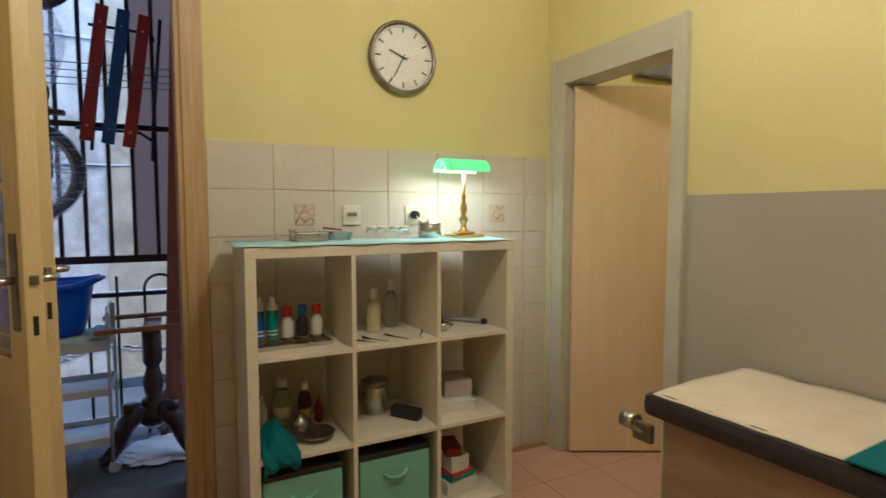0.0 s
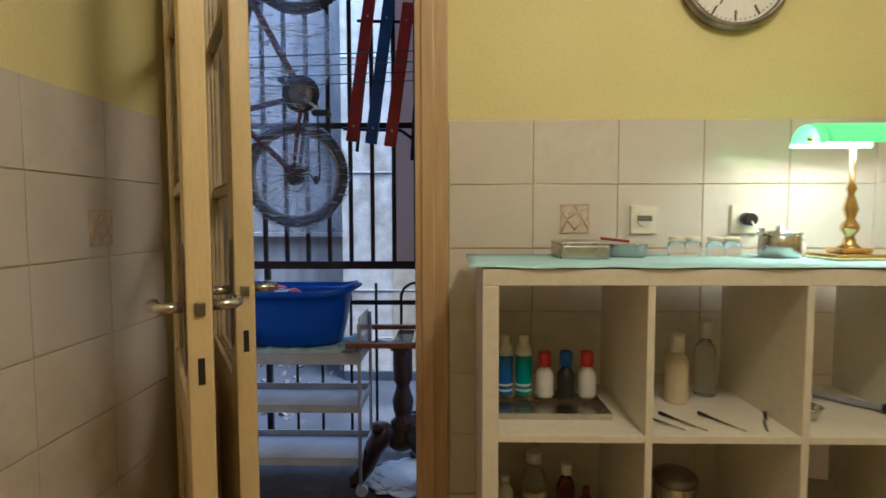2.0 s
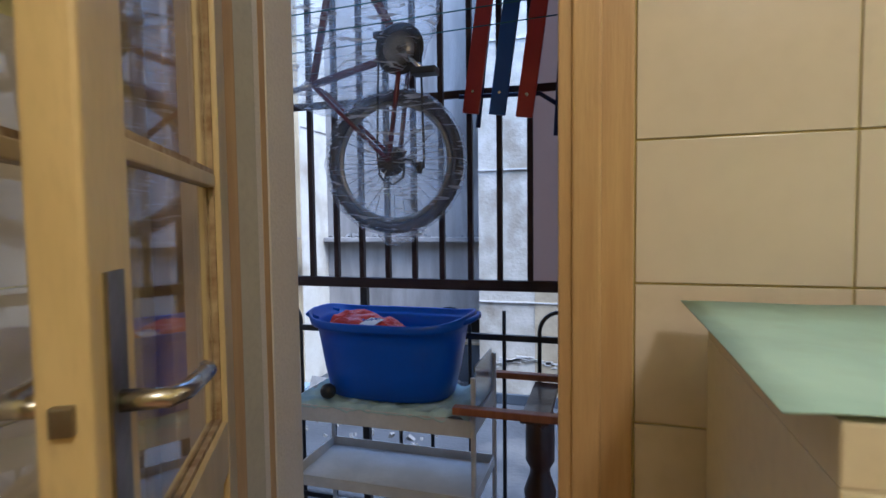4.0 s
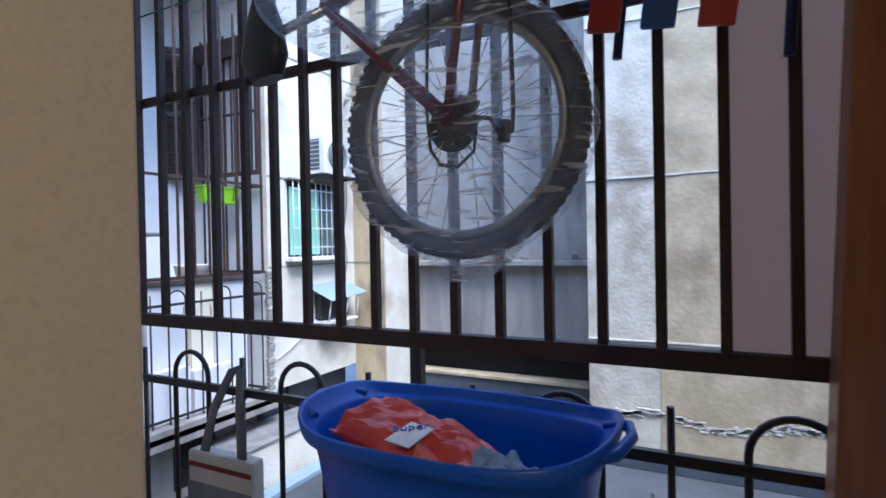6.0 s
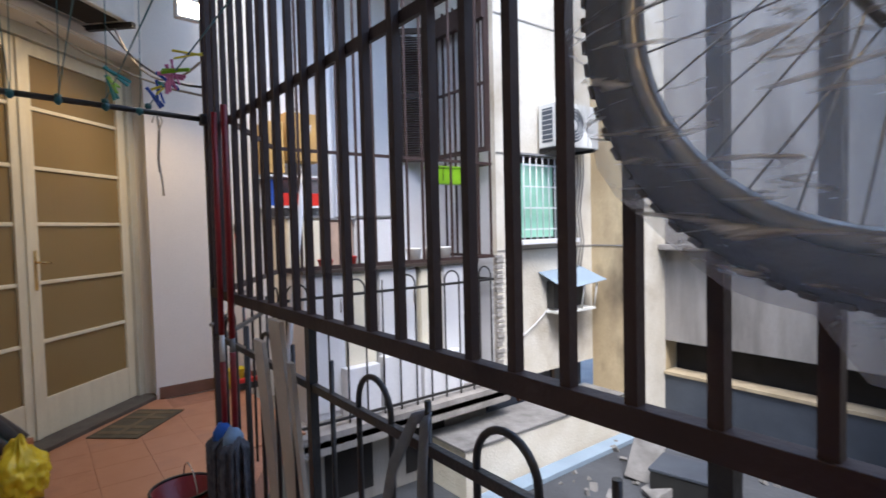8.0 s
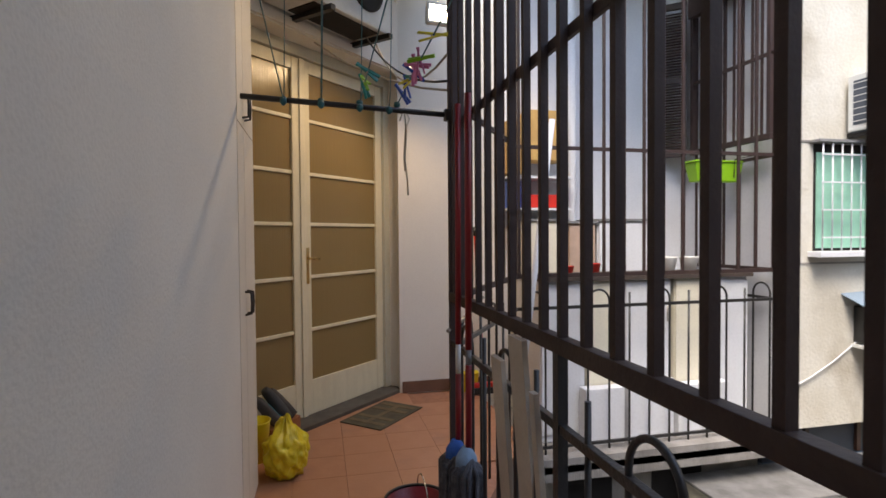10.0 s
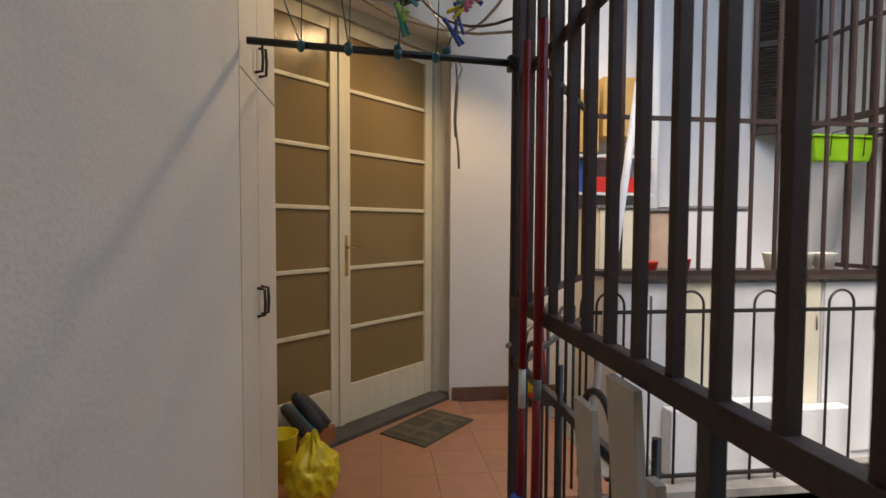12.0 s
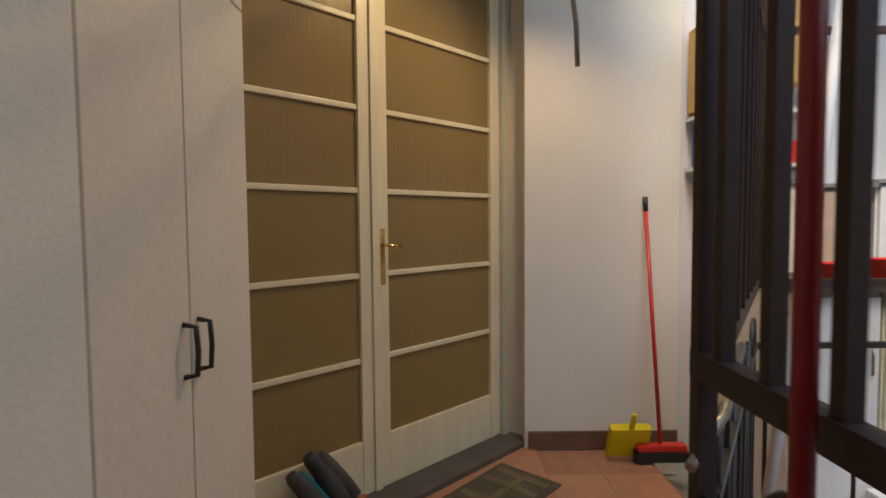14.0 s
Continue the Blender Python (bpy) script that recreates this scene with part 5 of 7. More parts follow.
for x0, x1, top, xr, yb in ((-2.80, -2.70, 0.90, -0.02, 1.30), (-2.66, -2.545, 1.00, 0.01, 1.31), (-2.505, -2.47, 0.87, 0.02, 1.30)):
    bm = bmesh.new()
    mb = Matrix.Translation((0, RY - 0.035, top)) @ Matrix.Rotation(radians(4), 4, "X")
    bx(bm, x0 + xr, x1 + xr, -0.009, 0.009, -(top - FLOOR_B) / math.cos(radians(4)), 0, mb, 0.002)
    single("board", bm, M_BOARD, "narrow pale chipboard offcut leaning on the railing", "board", "boards leaning on the railing")
t = thing("latch_arm", (-3.5, 1.40, 0.9), "grey metal latch arm at the railing corner", "latch")
part("arm", tube(bmesh.new(), [(-3.50, 1.34, 0.86), (-3.62, 1.46, 0.90), (-3.85, 1.62, 0.97)], 0.009), M_DULLSTEEL, t)
# trolley
TX0, TX1, TY0, TY1 = -1.14, -0.445, 0.86, 1.20
tr = thing("trolley", ((TX0 + TX1) / 2, 1.03, FLOOR_B), "scuffed white three-tier metal trolley under a blue tub", "trolley")
for x in (TX0, TX1):
    for y in (TY0, TY1):
        part("post", rod((x, y, -0.02), (x, y, 0.78 if x == TX1 else 0.72), 0.009), M_TROLLEY, tr)
        c = part("caster", box(x - 0.014, x + 0.014, y - 0.012, y + 0.012, -0.045, -0.02), M_WHITEPLASTIC, tr)
        part("wheel", lathe(bmesh.new(), [(0.028, -0.009), (0.03, -0.006), (0.03, 0.006), (0.028, 0.009)], (x + 0.006, y, FLOOR_B + 0.030), 20, rot), M_WHITEPLASTIC, c)
for z in (0.08, 0.345, 0.585):
    bm = bx(bmesh.new(), TX0 + 0.01, TX1 - 0.01, TY0 + 0.01, TY1 - 0.01, z, z + 0.004)
    h = 0.035 if z < 0.5 else 0.055
    tier = part("tray_tier", bm, M_TROLLEY, tr)
    for a in ((TX0, TX1, TY0 - 0.002, TY0 + 0.004), (TX0, TX1, TY1 - 0.004, TY1 + 0.002), (TX0 - 0.002, TX0 + 0.004, TY0 + 0.004, TY1 - 0.004), (TX1 - 0.004, TX1 + 0.002, TY0 + 0.004, TY1 - 0.004)):
        part("tray_rim", box(*a, z - 0.004, z + h), M_TROLLEY, tier)
sp = part("splash_plate", box(TX1 - 0.012, TX1 - 0.006, TY0 + 0.06, TY1 - 0.01, 0.645, 0.80), M_CLEARPLASTIC, tr, "translucent side plate")
bm = bmesh.new()
g = [[bm.verts.new((TX0 + 0.02 + 0.66 * i / 48, TY0 - 0.004 + 0.33 * j / 24, 0.650 + 0.018 * noise.noise((i * 0.28, j * 0.28, 3)) + 0.008 * noise.noise((i * 0.8, j * 0.8, 5)) + (0.012 if i > 42 else 0) - (0.015 if j == 0 else 0))) for j in range(25)] for i in range(49)]
for A, B in zip(g, g[1:]):
    for k in range(24):
        bm.faces.new((A[k], B[k], B[k + 1], A[k + 1])).smooth = True
res = bmesh.ops.extrude_face_region(bm, geom=bm.faces[:])
bmesh.ops.translate(bm, verts=[q for q in res["geom"] if isinstance(q, bmesh.types.BMVert)], vec=(0, 0, -0.003))
single("crumpled_cover", bm, M_CRUMPLE, "crumpled pale green sheet on the trolley top", "cloth")
bm = bmesh.new()
bmesh.ops.create_icosphere(bm, subdivisions=3, radius=0.028)
for v in bm.verts:
    v.co += Vector((-0.985, 0.885, 0.685))
for f in bm.faces:
    f.smooth = True
single("dark_ball", bm, M_BLACKPLASTIC, "small dark ball on the trolley", "ball")

# blue tub


def ring(cx, cy, z, a, b, n=48, power=2.9, dip=0.0):
    out = []
    for k in range(n):
        t0 = 2 * math.pi * k / n
        c, s = math.cos(t0), math.sin(t0)
        out.append((cx + a * math.copysign(abs(c) ** (2 / power), c), cy + b * math.copysign(abs(s) ** (2 / power), s), z + dip * abs(c) ** 4))
    return out


TC = (-0.800, 1.055)
tb = thing("tub", (TC[0], TC[1], 0.655), "large blue plastic tub with handle holes, holding a packet", "tub")
bm = bmesh.new()
levels = [(0.655, 0.215, 0.14, 0), (0.659, 0.232, 0.15, 0), (0.75, 0.254, 0.162, 0), (0.86, 0.272, 0.175, 0), (0.902, 0.282, 0.182, 0.006), (0.906, 0.304, 0.198, 0.008), (0.914, 0.308, 0.201, 0.010), (0.934, 0.312, 0.204, 0.012), (0.938, 0.307, 0.200, 0.012), (0.934, 0.302, 0.196, 0.012), (0.918, 0.298, 0.193, 0.010), (0.914, 0.280, 0.178, 0.008), (0.908, 0.274, 0.174, 0.006), (0.86, 0.266, 0.170, 0), (0.75, 0.248, 0.157, 0), (0.666, 0.222, 0.142, 0)]
rs = [[bm.verts.new(p) for p in ring(TC[0], TC[1], z, a, b, dip=d * 2.2)] for z, a, b, d in levels]
for A, B in zip(rs, rs[1:]):
    for k in range(48):
        bm.faces.new((A[k], A[(k + 1) % 48], B[(k + 1) % 48], B[k])).smooth = True
bm.faces.new(rs[0][::-1])
bm.faces.new(rs[-1])
part("basin", bm, M_BLUETUB, tb)
for s in (-1, 1):
    part("grip", tube(bmesh.new(), [(TC[0] + s * 0.27, TC[1] - 0.09, 0.93), (TC[0] + s * 0.315, TC[1] - 0.075, 0.942), (TC[0] + s * 0.33, TC[1], 0.948), (TC[0] + s * 0.315, TC[1] + 0.075, 0.942), (TC[0] + s * 0.27, TC[1] + 0.09, 0.93)], 0.010, 10), M_BLUETUB, tb)
pk = thing("packet", (-0.83, 1.03, 0.85), "crumpled glossy red packet with white and blue print, in the tub", "packet")


def crumpled(x0, x1, y0, y1, z0, z1, th, seed, m, nu=22, nv=14):
    bm = bmesh.new()
    gs = []
    for s in (0, 1):
        gs.append([[bm.verts.new(m @ Vector((x0 + (x1 - x0) * i / nu + 0.012 * noise.noise((i * 0.5, j * 0.5, seed + s)), y0 + (y1 - y0) * j / nv, z0 + (z1 - z0) * i / nu + 0.022 * noise.noise((i * 0.3, j * 0.35, seed)) + (th if s else 0) * math.sin(math.pi * min(max(i / nu, 0.02), 0.98)) ** 0.4 * math.sin(math.pi * min(max(j / nv, 0.02), 0.98)) ** 0.4))) for j in range(nv + 1)] for i in range(nu + 1)])
    for s, g in enumerate(gs):
        for A, B in zip(g, g[1:]):
            for k in range(nv):
                q = (A[k], B[k], B[k + 1], A[k + 1])
                bm.faces.new(q if s else q[::-1])
    lo, hi = gs
    edge = [(i, 0) for i in range(nu)] + [(nu, j) for j in range(nv)] + [(i, nv) for i in range(nu, 0, -1)] + [(0, j) for j in range(nv, 0, -1)]
    for (a, b), (c, d) in zip(edge, edge[1:] + edge[:1]):
        bm.faces.new((lo[a][b], lo[c][d], hi[c][d], hi[a][b]))
    return bm


pm = pose(-0.83, 1.02, 0.865, 8, 4, -8)
part("wrapper", crumpled(-0.19, 0.10, -0.085, 0.085, 0.045, 0.0, 0.045, 2.0, pm), M_REDBAG, pk)
part("white_patch", box(-0.04, 0.015, -0.087, -0.01, 0.068, 0.070, pm), M_WHITEPLASTIC, pk)
tx = bpy.data.curves.new("packet_text", "FONT")
tx.body, tx.size, tx.extrude = "Super", 0.03, 0.0008
to = new("printed_word", tx)
to.data.materials.append(M_BLUEPEG)
to.matrix_world = pm @ pose(-0.045, -0.06, 0.0712, 0, 0, 42)
dg = bpy.context.evaluated_depsgraph_get()
me_t = bpy.data.meshes.new_from_object(to.evaluated_get(dg))
mt = to.matrix_world.copy()
bpy.data.objects.remove(to)
ob = new("printed_word", me_t)
ob.parent = pk
ob.matrix_parent_inverse = Matrix.Translation(-pk.location)
ob.matrix_basis = pm @ pose(-0.045, -0.06, 0.0712, 0, 0, 42)
single("blue_packet", crumpled(0.0, 0.17, -0.07, 0.07, 0.02, -0.01, 0.03, 7.0, pose(-0.77, 1.02, 0.85, -6, 6, 14)), M_LTBLUE, "crumpled pale blue and white packet in the tub", "packet")

# bicycle, hung nose up
BY = 1.14
HUB = Vector((-0.820, BY, 1.518))
FH = Vector((-0.79, BY, 2.63))
CR = Vector((-0.772, BY, 1.93))
SC = Vector((-1.165, BY, 1.84))
HT = Vector((-1.02, BY, 2.50))
bk = thing("bicycle", (-0.8, BY, 1.5), "dark red bicycle hung nose up, wrapped in clear stretch film", "bicycle")


def wheel(c, R, name):
    wh = part(name, tube(bmesh.new(), [(c.x + R * math.cos(a), c.y, c.z + R * math.sin(a)) for a in [2 * math.pi * k / 64 for k in range(64)]], 0.021, 12, True), M_RUBBER, bk)
    bm = bmesh.new()
    for k in range(72):
        a = 2 * math.pi * k / 72
        for s in (-1, 1):
            mm = Matrix.Translation(c) @ Matrix.Rotation(-a - (0.04 if s > 0 else 0), 4, "Y") @ Matrix.Translation((R + 0.021, s * 0.011, 0))
            bx(bm, -0.006, -0.0015, -0.0055, 0.0055, -0.0065, 0.0065, mm)
    part("tread", bm, M_RUBBER, wh)
    part("rim", tube(bmesh.new(), [(c.x + (R - 0.03) * math.cos(a), c.y, c.z + (R - 0.03) * math.sin(a)) for a in [2 * math.pi * k / 64 for k in range(64)]], 0.011, 8, True), M_DULLSTEEL, wh)
    bm = bmesh.new()
    for k in range(32):
        a = 2 * math.pi * k / 32
        b = a + (0.55 if k % 4 < 2 else -0.55)
        s = 0.03 if k % 2 else -0.03
        tube(bm, [(c.x + 0.02 * math.cos(b), c.y + s, c.z + 0.02 * math.sin(b)), (c.x + (R - 0.035) * math.cos(a), c.y, c.z + (R - 0.035) * math.sin(a))], 0.0012, 4)
    part("spokes", bm, M_STEEL, wh)
    part("hub", rod((c.x, c.y - 0.05, c.z), (c.x, c.y + 0.05, c.z), 0.017, 14), M_DULLSTEEL, wh)
    return wh


wheel(HUB, 0.255, "rear_wheel")
wheel(FH, 0.262, "front_wheel")
off = Vector((0, 0.045, 0))
fr = part("frame", rod(CR, SC, 0.015), M_REDMETAL, bk)
part("top_tube", rod(SC, HT, 0.015), M_REDMETAL, fr)
part("down_tube", rod(CR, HT - Vector((0.02, 0, 0.07)), 0.018), M_REDMETAL, fr)
part("head_tube", rod(HT - Vector((-0.03, 0, 0.09)), HT + Vector((-0.03, 0, 0.05)), 0.019), M_REDMETAL, fr)
for s in (-1, 1):
    part("chain_stay", tube(bmesh.new(), [CR, CR + off * s - Vector((0, 0, 0.05)), HUB + off * 1.2 * s], 0.0095), M_REDMETAL, fr)
    part("seat_stay", tube(bmesh.new(), [SC, SC + off * s + Vector((0.04, 0, -0.03)), HUB + off * 1.2 * s], 0.0085), M_REDMETAL, fr)
    part("fork_blade", tube(bmesh.new(), [HT + Vector((0.03, 0, -0.05)), HT + off * s + Vector((0.05, 0, -0.03)), FH + off * s], 0.012), M_REDMETAL, fr)
part("seat_post", rod(SC, SC + Vector((-0.17, 0, -0.03)), 0.012), M_STEEL, bk)
sd = part("saddle", tube(bmesh.new(), [SC + Vector(p) for p in ((-0.19, 0, -0.14), (-0.20, 0, -0.08), (-0.20, 0, 0.0), (-0.20, 0, 0.08), (-0.195, 0, 0.14))], [0.05, 0.075, 0.06, 0.03, 0.015], 12, flat=0.5), M_BLACKPLASTIC, bk)
part("chainring", lathe(bmesh.new(), [(0.088, 0), (0.096, 0.001), (0.096, 0.004), (0.088, 0.006)], CR + Vector((0, -0.045, 0)), 36, rot), M_BLACKIRON, bk)
part("crank_spider", lathe(bmesh.new(), [(0.03, 0), (0.062, 0.002), (0.062, 0.006), (0.03, 0.010)], CR + Vector((0, -0.052, 0)), 24, rot), M_DULLSTEEL, bk)
for s in (-1, 1):
    c = part("crank_arm", tube(bmesh.new(), [CR + Vector((0, s * 0.06, 0)), CR + Vector((s * -0.12, s * 0.07, s * 0.11))], 0.010), M_STEEL, bk)
    part("pedal", box(-0.045, 0.045, -0.03, 0.03, -0.012, 0.012, Matrix.Translation(CR + Vector((s * -0.12, s * 0.11, s * 0.11))), 0.004), M_BLACKPLASTIC, c)
for k, (r, y) in enumerate(((0.036, -0.030), (0.032, -0.035), (0.027, -0.040), (0.022, -0.045), (0.018, -0.050))):
    part("sprocket", lathe(bmesh.new(), [(r, 0), (r, 0.003)], HUB + Vector((0, y, 0)), 24, rot), M_RUST, bk)
part("spoke_guard", lathe(bmesh.new(), [(0.055, 0), (0.055, 0.003)], HUB + Vector((0, -0.022, 0)), 28, rot), M_BLACKIRON, bk)
part("chain", tube(bmesh.new(), [CR + Vector((0.083, -0.05, 0)), HUB + Vector((0.138, -0.045, 0.02)), HUB + Vector((0.135, -0.045, -0.03)), HUB + Vector((0.115, -0.045, -0.045)), HUB + Vector((0.09, -0.045, 0.0)), HUB + Vector((0.02, -0.045, 0.012))], 0.0048, 6), M_BLACKIRON, bk)
part("chain_back", tube(bmesh.new(), [CR + Vector((-0.083, -0.05, 0)), HUB + Vector((-0.050, -0.045, 0.03)), HUB + Vector((-0.042, -0.045, -0.05)), HUB + Vector((-0.02, -0.045, -0.082)), HUB + Vector((0.02, -0.045, -0.088)), HUB + Vector((0.055, -0.045, -0.06)), HUB + Vector((0.06, -0.045, -0.02))], 0.004, 6), M_BLACKIRON, bk)
part("chain_slack", tube(bmesh.new(), [HUB + Vector((0.01, -0.055, 0.02)), HUB + Vector((0.035, -0.058, 0.045)), HUB + Vector((0.07, -0.058, 0.03)), HUB + Vector((0.05, -0.058, -0.005)), HUB + Vector((0.015, -0.055, -0.015))], 0.0065, 8), M_RUST, bk)
part("derailleur", box(-0.010, 0.012, -0.012, 0.008, -0.022, 0.022, Matrix.Translation(HUB + Vector((0.120, -0.05, -0.03))), 0.005), M_BLACKIRON, bk)
part("handlebar", tube(bmesh.new(), [HT + Vector((-0.10, -0.28, 0.02)), HT + Vector((-0.08, -0.06, 0.06)), HT + Vector((-0.08, 0.0, 0.06)), HT + Vector((-0.08, 0.06, 0.06)), HT + Vector((-0.10, 0.18, 0.02))], 0.012), M_BLACKPLASTIC, bk)
part("stem", rod(HT + Vector((-0.03, 0, 0.05)), HT + Vector((-0.08, 0, 0.06)), 0.014), M_BLACKPLASTIC, bk)
part("hook", tube(bmesh.new(), [(FH.x, BY, CEIL_B), (FH.x, BY, FH.z + 0.33), (FH.x + 0.02, BY, FH.z + 0.22)], 0.006), M_BLACKIRON, bk)
# stretch film round the bicycle


def film_sheet(outline, ys, y_amp, seed, div=26):
    """A closed sleeve: the outline in the upright plane, front and back skins."""
    bm = bmesh.new()
    n = len(outline)
    cx = sum(p[0] for p in outline) / n
    cz = sum(p[1] for p in outline) / n
    skins = []
    for s, y0 in enumerate(ys):
        rings = []
        for k in range(div + 1):
            f = 1 - k / div
            rg = []
            for i, (x, z) in enumerate(outline):
                xx, zz = cx + (x - cx) * f, cz + (z - cz) * f
                bulge = math.sqrt(max(0.0, 1 - f * f))
                yy = BY + (y0 * (0.35 + 0.65 * bulge)) + y_amp * noise.noise((xx * 9, zz * 14 + seed, s * 3))
                rg.append(bm.verts.new((xx, yy, zz)))
            rings.append(rg)
            if k == div:
                break
        skins.append(rings)
        for A, B in zip(rings, rings[1:]):
            for i in range(n):
                q = (A[i], A[(i + 1) % n], B[(i + 1) % n], B[i])
                bm.faces.new(q if s else q[::-1]).smooth = True
    for i in range(n):
        bm.faces.new((skins[0][0][i], skins[0][0][(i + 1) % n], skins[1][0][(i + 1) % n], skins[1][0][i])).smooth = True
    return bm


fo = []
random.seed(9)
for k in range(56):
    a = 2 * math.pi * k / 56
    fo.append((HUB.x + (0.285 + 0.004 * math.sin(k * 2.3)) * math.cos(a), HUB.z + (0.285 + 0.004 * math.sin(k * 1.7) + (0.035 if 40 < k < 45 else 0)) * math.sin(a)))
f1 = part("stretch_film", film_sheet(fo, (-0.075, 0.075), 0.012, 1.0), M_FILM, bk, "clear wrinkled stretch film")
fo2 = []
for k in range(56):
    a = 2 * math.pi * k / 56
    fo2.append((-1.04 + 0.42 * math.cos(a) * (1 + 0.06 * math.sin(3 * a)), 2.15 + 0.44 * math.sin(a)))
f2 = part("stretch_film", film_sheet(fo2, (-0.13, 0.13), 0.05, 4.0), M_FILM, bk, "loose clear stretch film")
bm = bmesh.new()
g = []
for i in range(19):
    row = []
    for j in range(13):
        u, v = i / 18, j / 12
        x = -0.76 + 0.14 * u - 0.03 * v
        z0 = HUB.z - 0.285 * math.sqrt(max(0.0, 1 - ((x - HUB.x) / 0.30) ** 2))
        row.append(bm.verts.new((x, BY - 0.05 + 0.02 * noise.noise((u * 4, v * 4, 2)) + 0.012 * math.sin(u * 14 + v * 5), z0 + 0.02 - v * 0.055 * math.sin(math.pi * min(1, u + 0.1)) ** 0.6)))
    g.append(row)
for A, B in zip(g, g[1:]):
    for k in range(12):
        bm.faces.new((A[k], B[k], B[k + 1], A[k + 1])).smooth = True
f3 = part("film_flap", bm, M_FILM, bk, "loose torn edge of clear stretch film")
for f in (f1, f2, f3):
    f.visible_shadow = False

# red and blue slatted seat hanging
sl = thing("slatted_seat", (-0.44, 1.27, 1.70), "folded seat of red and blue slats hung on navy tubes", "seat")
for x, mt, z0 in ((-0.549, M_REDSLAT, 1.712), (-0.443, M_BLUESLAT, 1.700), (-0.338, M_REDSLAT, 1.684)):
    mx = Matrix.Translation((x, 1.285, z0)) @ Matrix.Rotation(radians(8.0), 4, "Y")
    s = part("slat", box(-0.033, 0.033, -0.009, 0.009, 0.0, 0.78, mx, 0.005), mt, sl)
    for z in (0.085, 0.68):
        part("bolt_head", lathe(bmesh.new(), [(0.007, 0), (0.005, 0.004)], mx @ Vector((0, -0.009, z)), 12, rot), M_STEEL, s)
for z, dx in ((1.785, 0.0), (2.37, 0.085)):
    part("cross_tube", tube(bmesh.new(), [(-0.60 + dx, 1.305, z), (-0.28 + dx, 1.305, z - 0.01), (-0.215 + dx * 0.3, 1.30, z - 0.055)], 0.009), M_NAVY, sl)
part("leg_tube", tube(bmesh.new(), [(-0.218, 1.30, 1.61), (-0.205, 1.30, 1.85), (-0.15, 1.30, 2.45)], 0.010), M_NAVY, sl)
part("leg_tube", tube(bmesh.new(), [(-0.525, 1.31, 1.66), (-0.50, 1.31, 1.90), (-0.43, 1.31, 2.48)], 0.010), M_NAVY, sl)

# pedestal table with a turned column
tb2 = thing("pedestal_table", (-0.27, 1.05, FLOOR_B), "small reddish table on a dark turned column with three carved legs", "table")
part("tabletop_edge", box(-0.50, 0.02, 0.80, 0.835, 0.675, 0.70, bevel=0.004), M_REDWOOD, tb2)
part("tabletop_edge", box(-0.50, 0.02, 1.22, 1.255, 0.675, 0.70, bevel=0.004), M_REDWOOD, tb2)
part("tabletop_edge", box(-0.015, 0.02, 0.835, 1.22, 0.675, 0.70, bevel=0.004), M_REDWOOD, tb2)
part("bearer", box(-0.29, -0.20, 0.835, 1.22, 0.655, 0.674, bevel=0.003), M_DARKWOOD, tb2)
part("column", lathe(bmesh.new(), [(0.04, 0.08), (0.085, 0.12), (0.09, 0.18), (0.06, 0.215), (0.066, 0.235), (0.04, 0.26), (0.05, 0.30), (0.056, 0.35), (0.036, 0.41), (0.034, 0.43), (0.05, 0.46), (0.05, 0.62), (0.036, 0.655)], (-0.25, 1.03, 0), 24), M_DARKWOOD, tb2)
for a in (200, 320, 80):
    c, s = math.cos(radians(a)), math.sin(radians(a))
    part("leg", tube(bmesh.new(), [(-0.25 + r * c, 1.03 + r * s, z) for r, z in ((0.03, 0.17), (0.09, 0.19), (0.15, 0.12), (0.19, 0.02), (0.25, -0.045), (0.28, -0.045))], [0.045, 0.062, 0.052, 0.038, 0.036, 0.03], 12), M_DARKWOOD, tb2)
    part("scroll", lathe(bmesh.new(), [(0.02, -0.03), (0.045, -0.02), (0.045, 0.02), (0.02, 0.03)], (-0.25 + 0.12 * c, 1.03 + 0.12 * s, 0.215), 16), M_DARKWOOD, tb2)
lump((-0.20, 1.04, -0.067), (0.24, 0.20, 0.012), 0.25, 3.0, M_WHITEPLASTIC, "plastic_bag", "flat white plastic bag on the floor under the table", "bag", 5.0)

# tote bag on the railing
t = thing("tote_bag", (-1.75, RY - 0.03, 0.45), "cream canvas tote bag with burgundy stripe on the railing", "bag")
part("bag_body", box(-1.905, -1.615, RY - 0.075, RY - 0.02, 0.30, 0.615, bevel=0.012), M_CANVAS, t)
part("stripe", box(-1.904, -1.616, RY - 0.0775, RY - 0.0752, 0.565, 0.580), M_BURGUNDY, t)
part("grey_panel", box(-1.904, -1.616, RY - 0.0775, RY - 0.0752, 0.31, 0.515), M_GREYCLOTH, t)
for a, b in ((-1.84, -1.755), (-1.67, -1.715)):
    part("strap", tube(bmesh.new(), [(a, RY - 0.06, 0.61), (a + (b - a) * 0.4, RY - 0.05, 0.75), (b, RY - 0.02, 0.87), (-1.727, RY, 0.885)], [0.022, 0.020, 0.018, 0.012], 8, flat=0.25), M_GREYCLOTH, t)

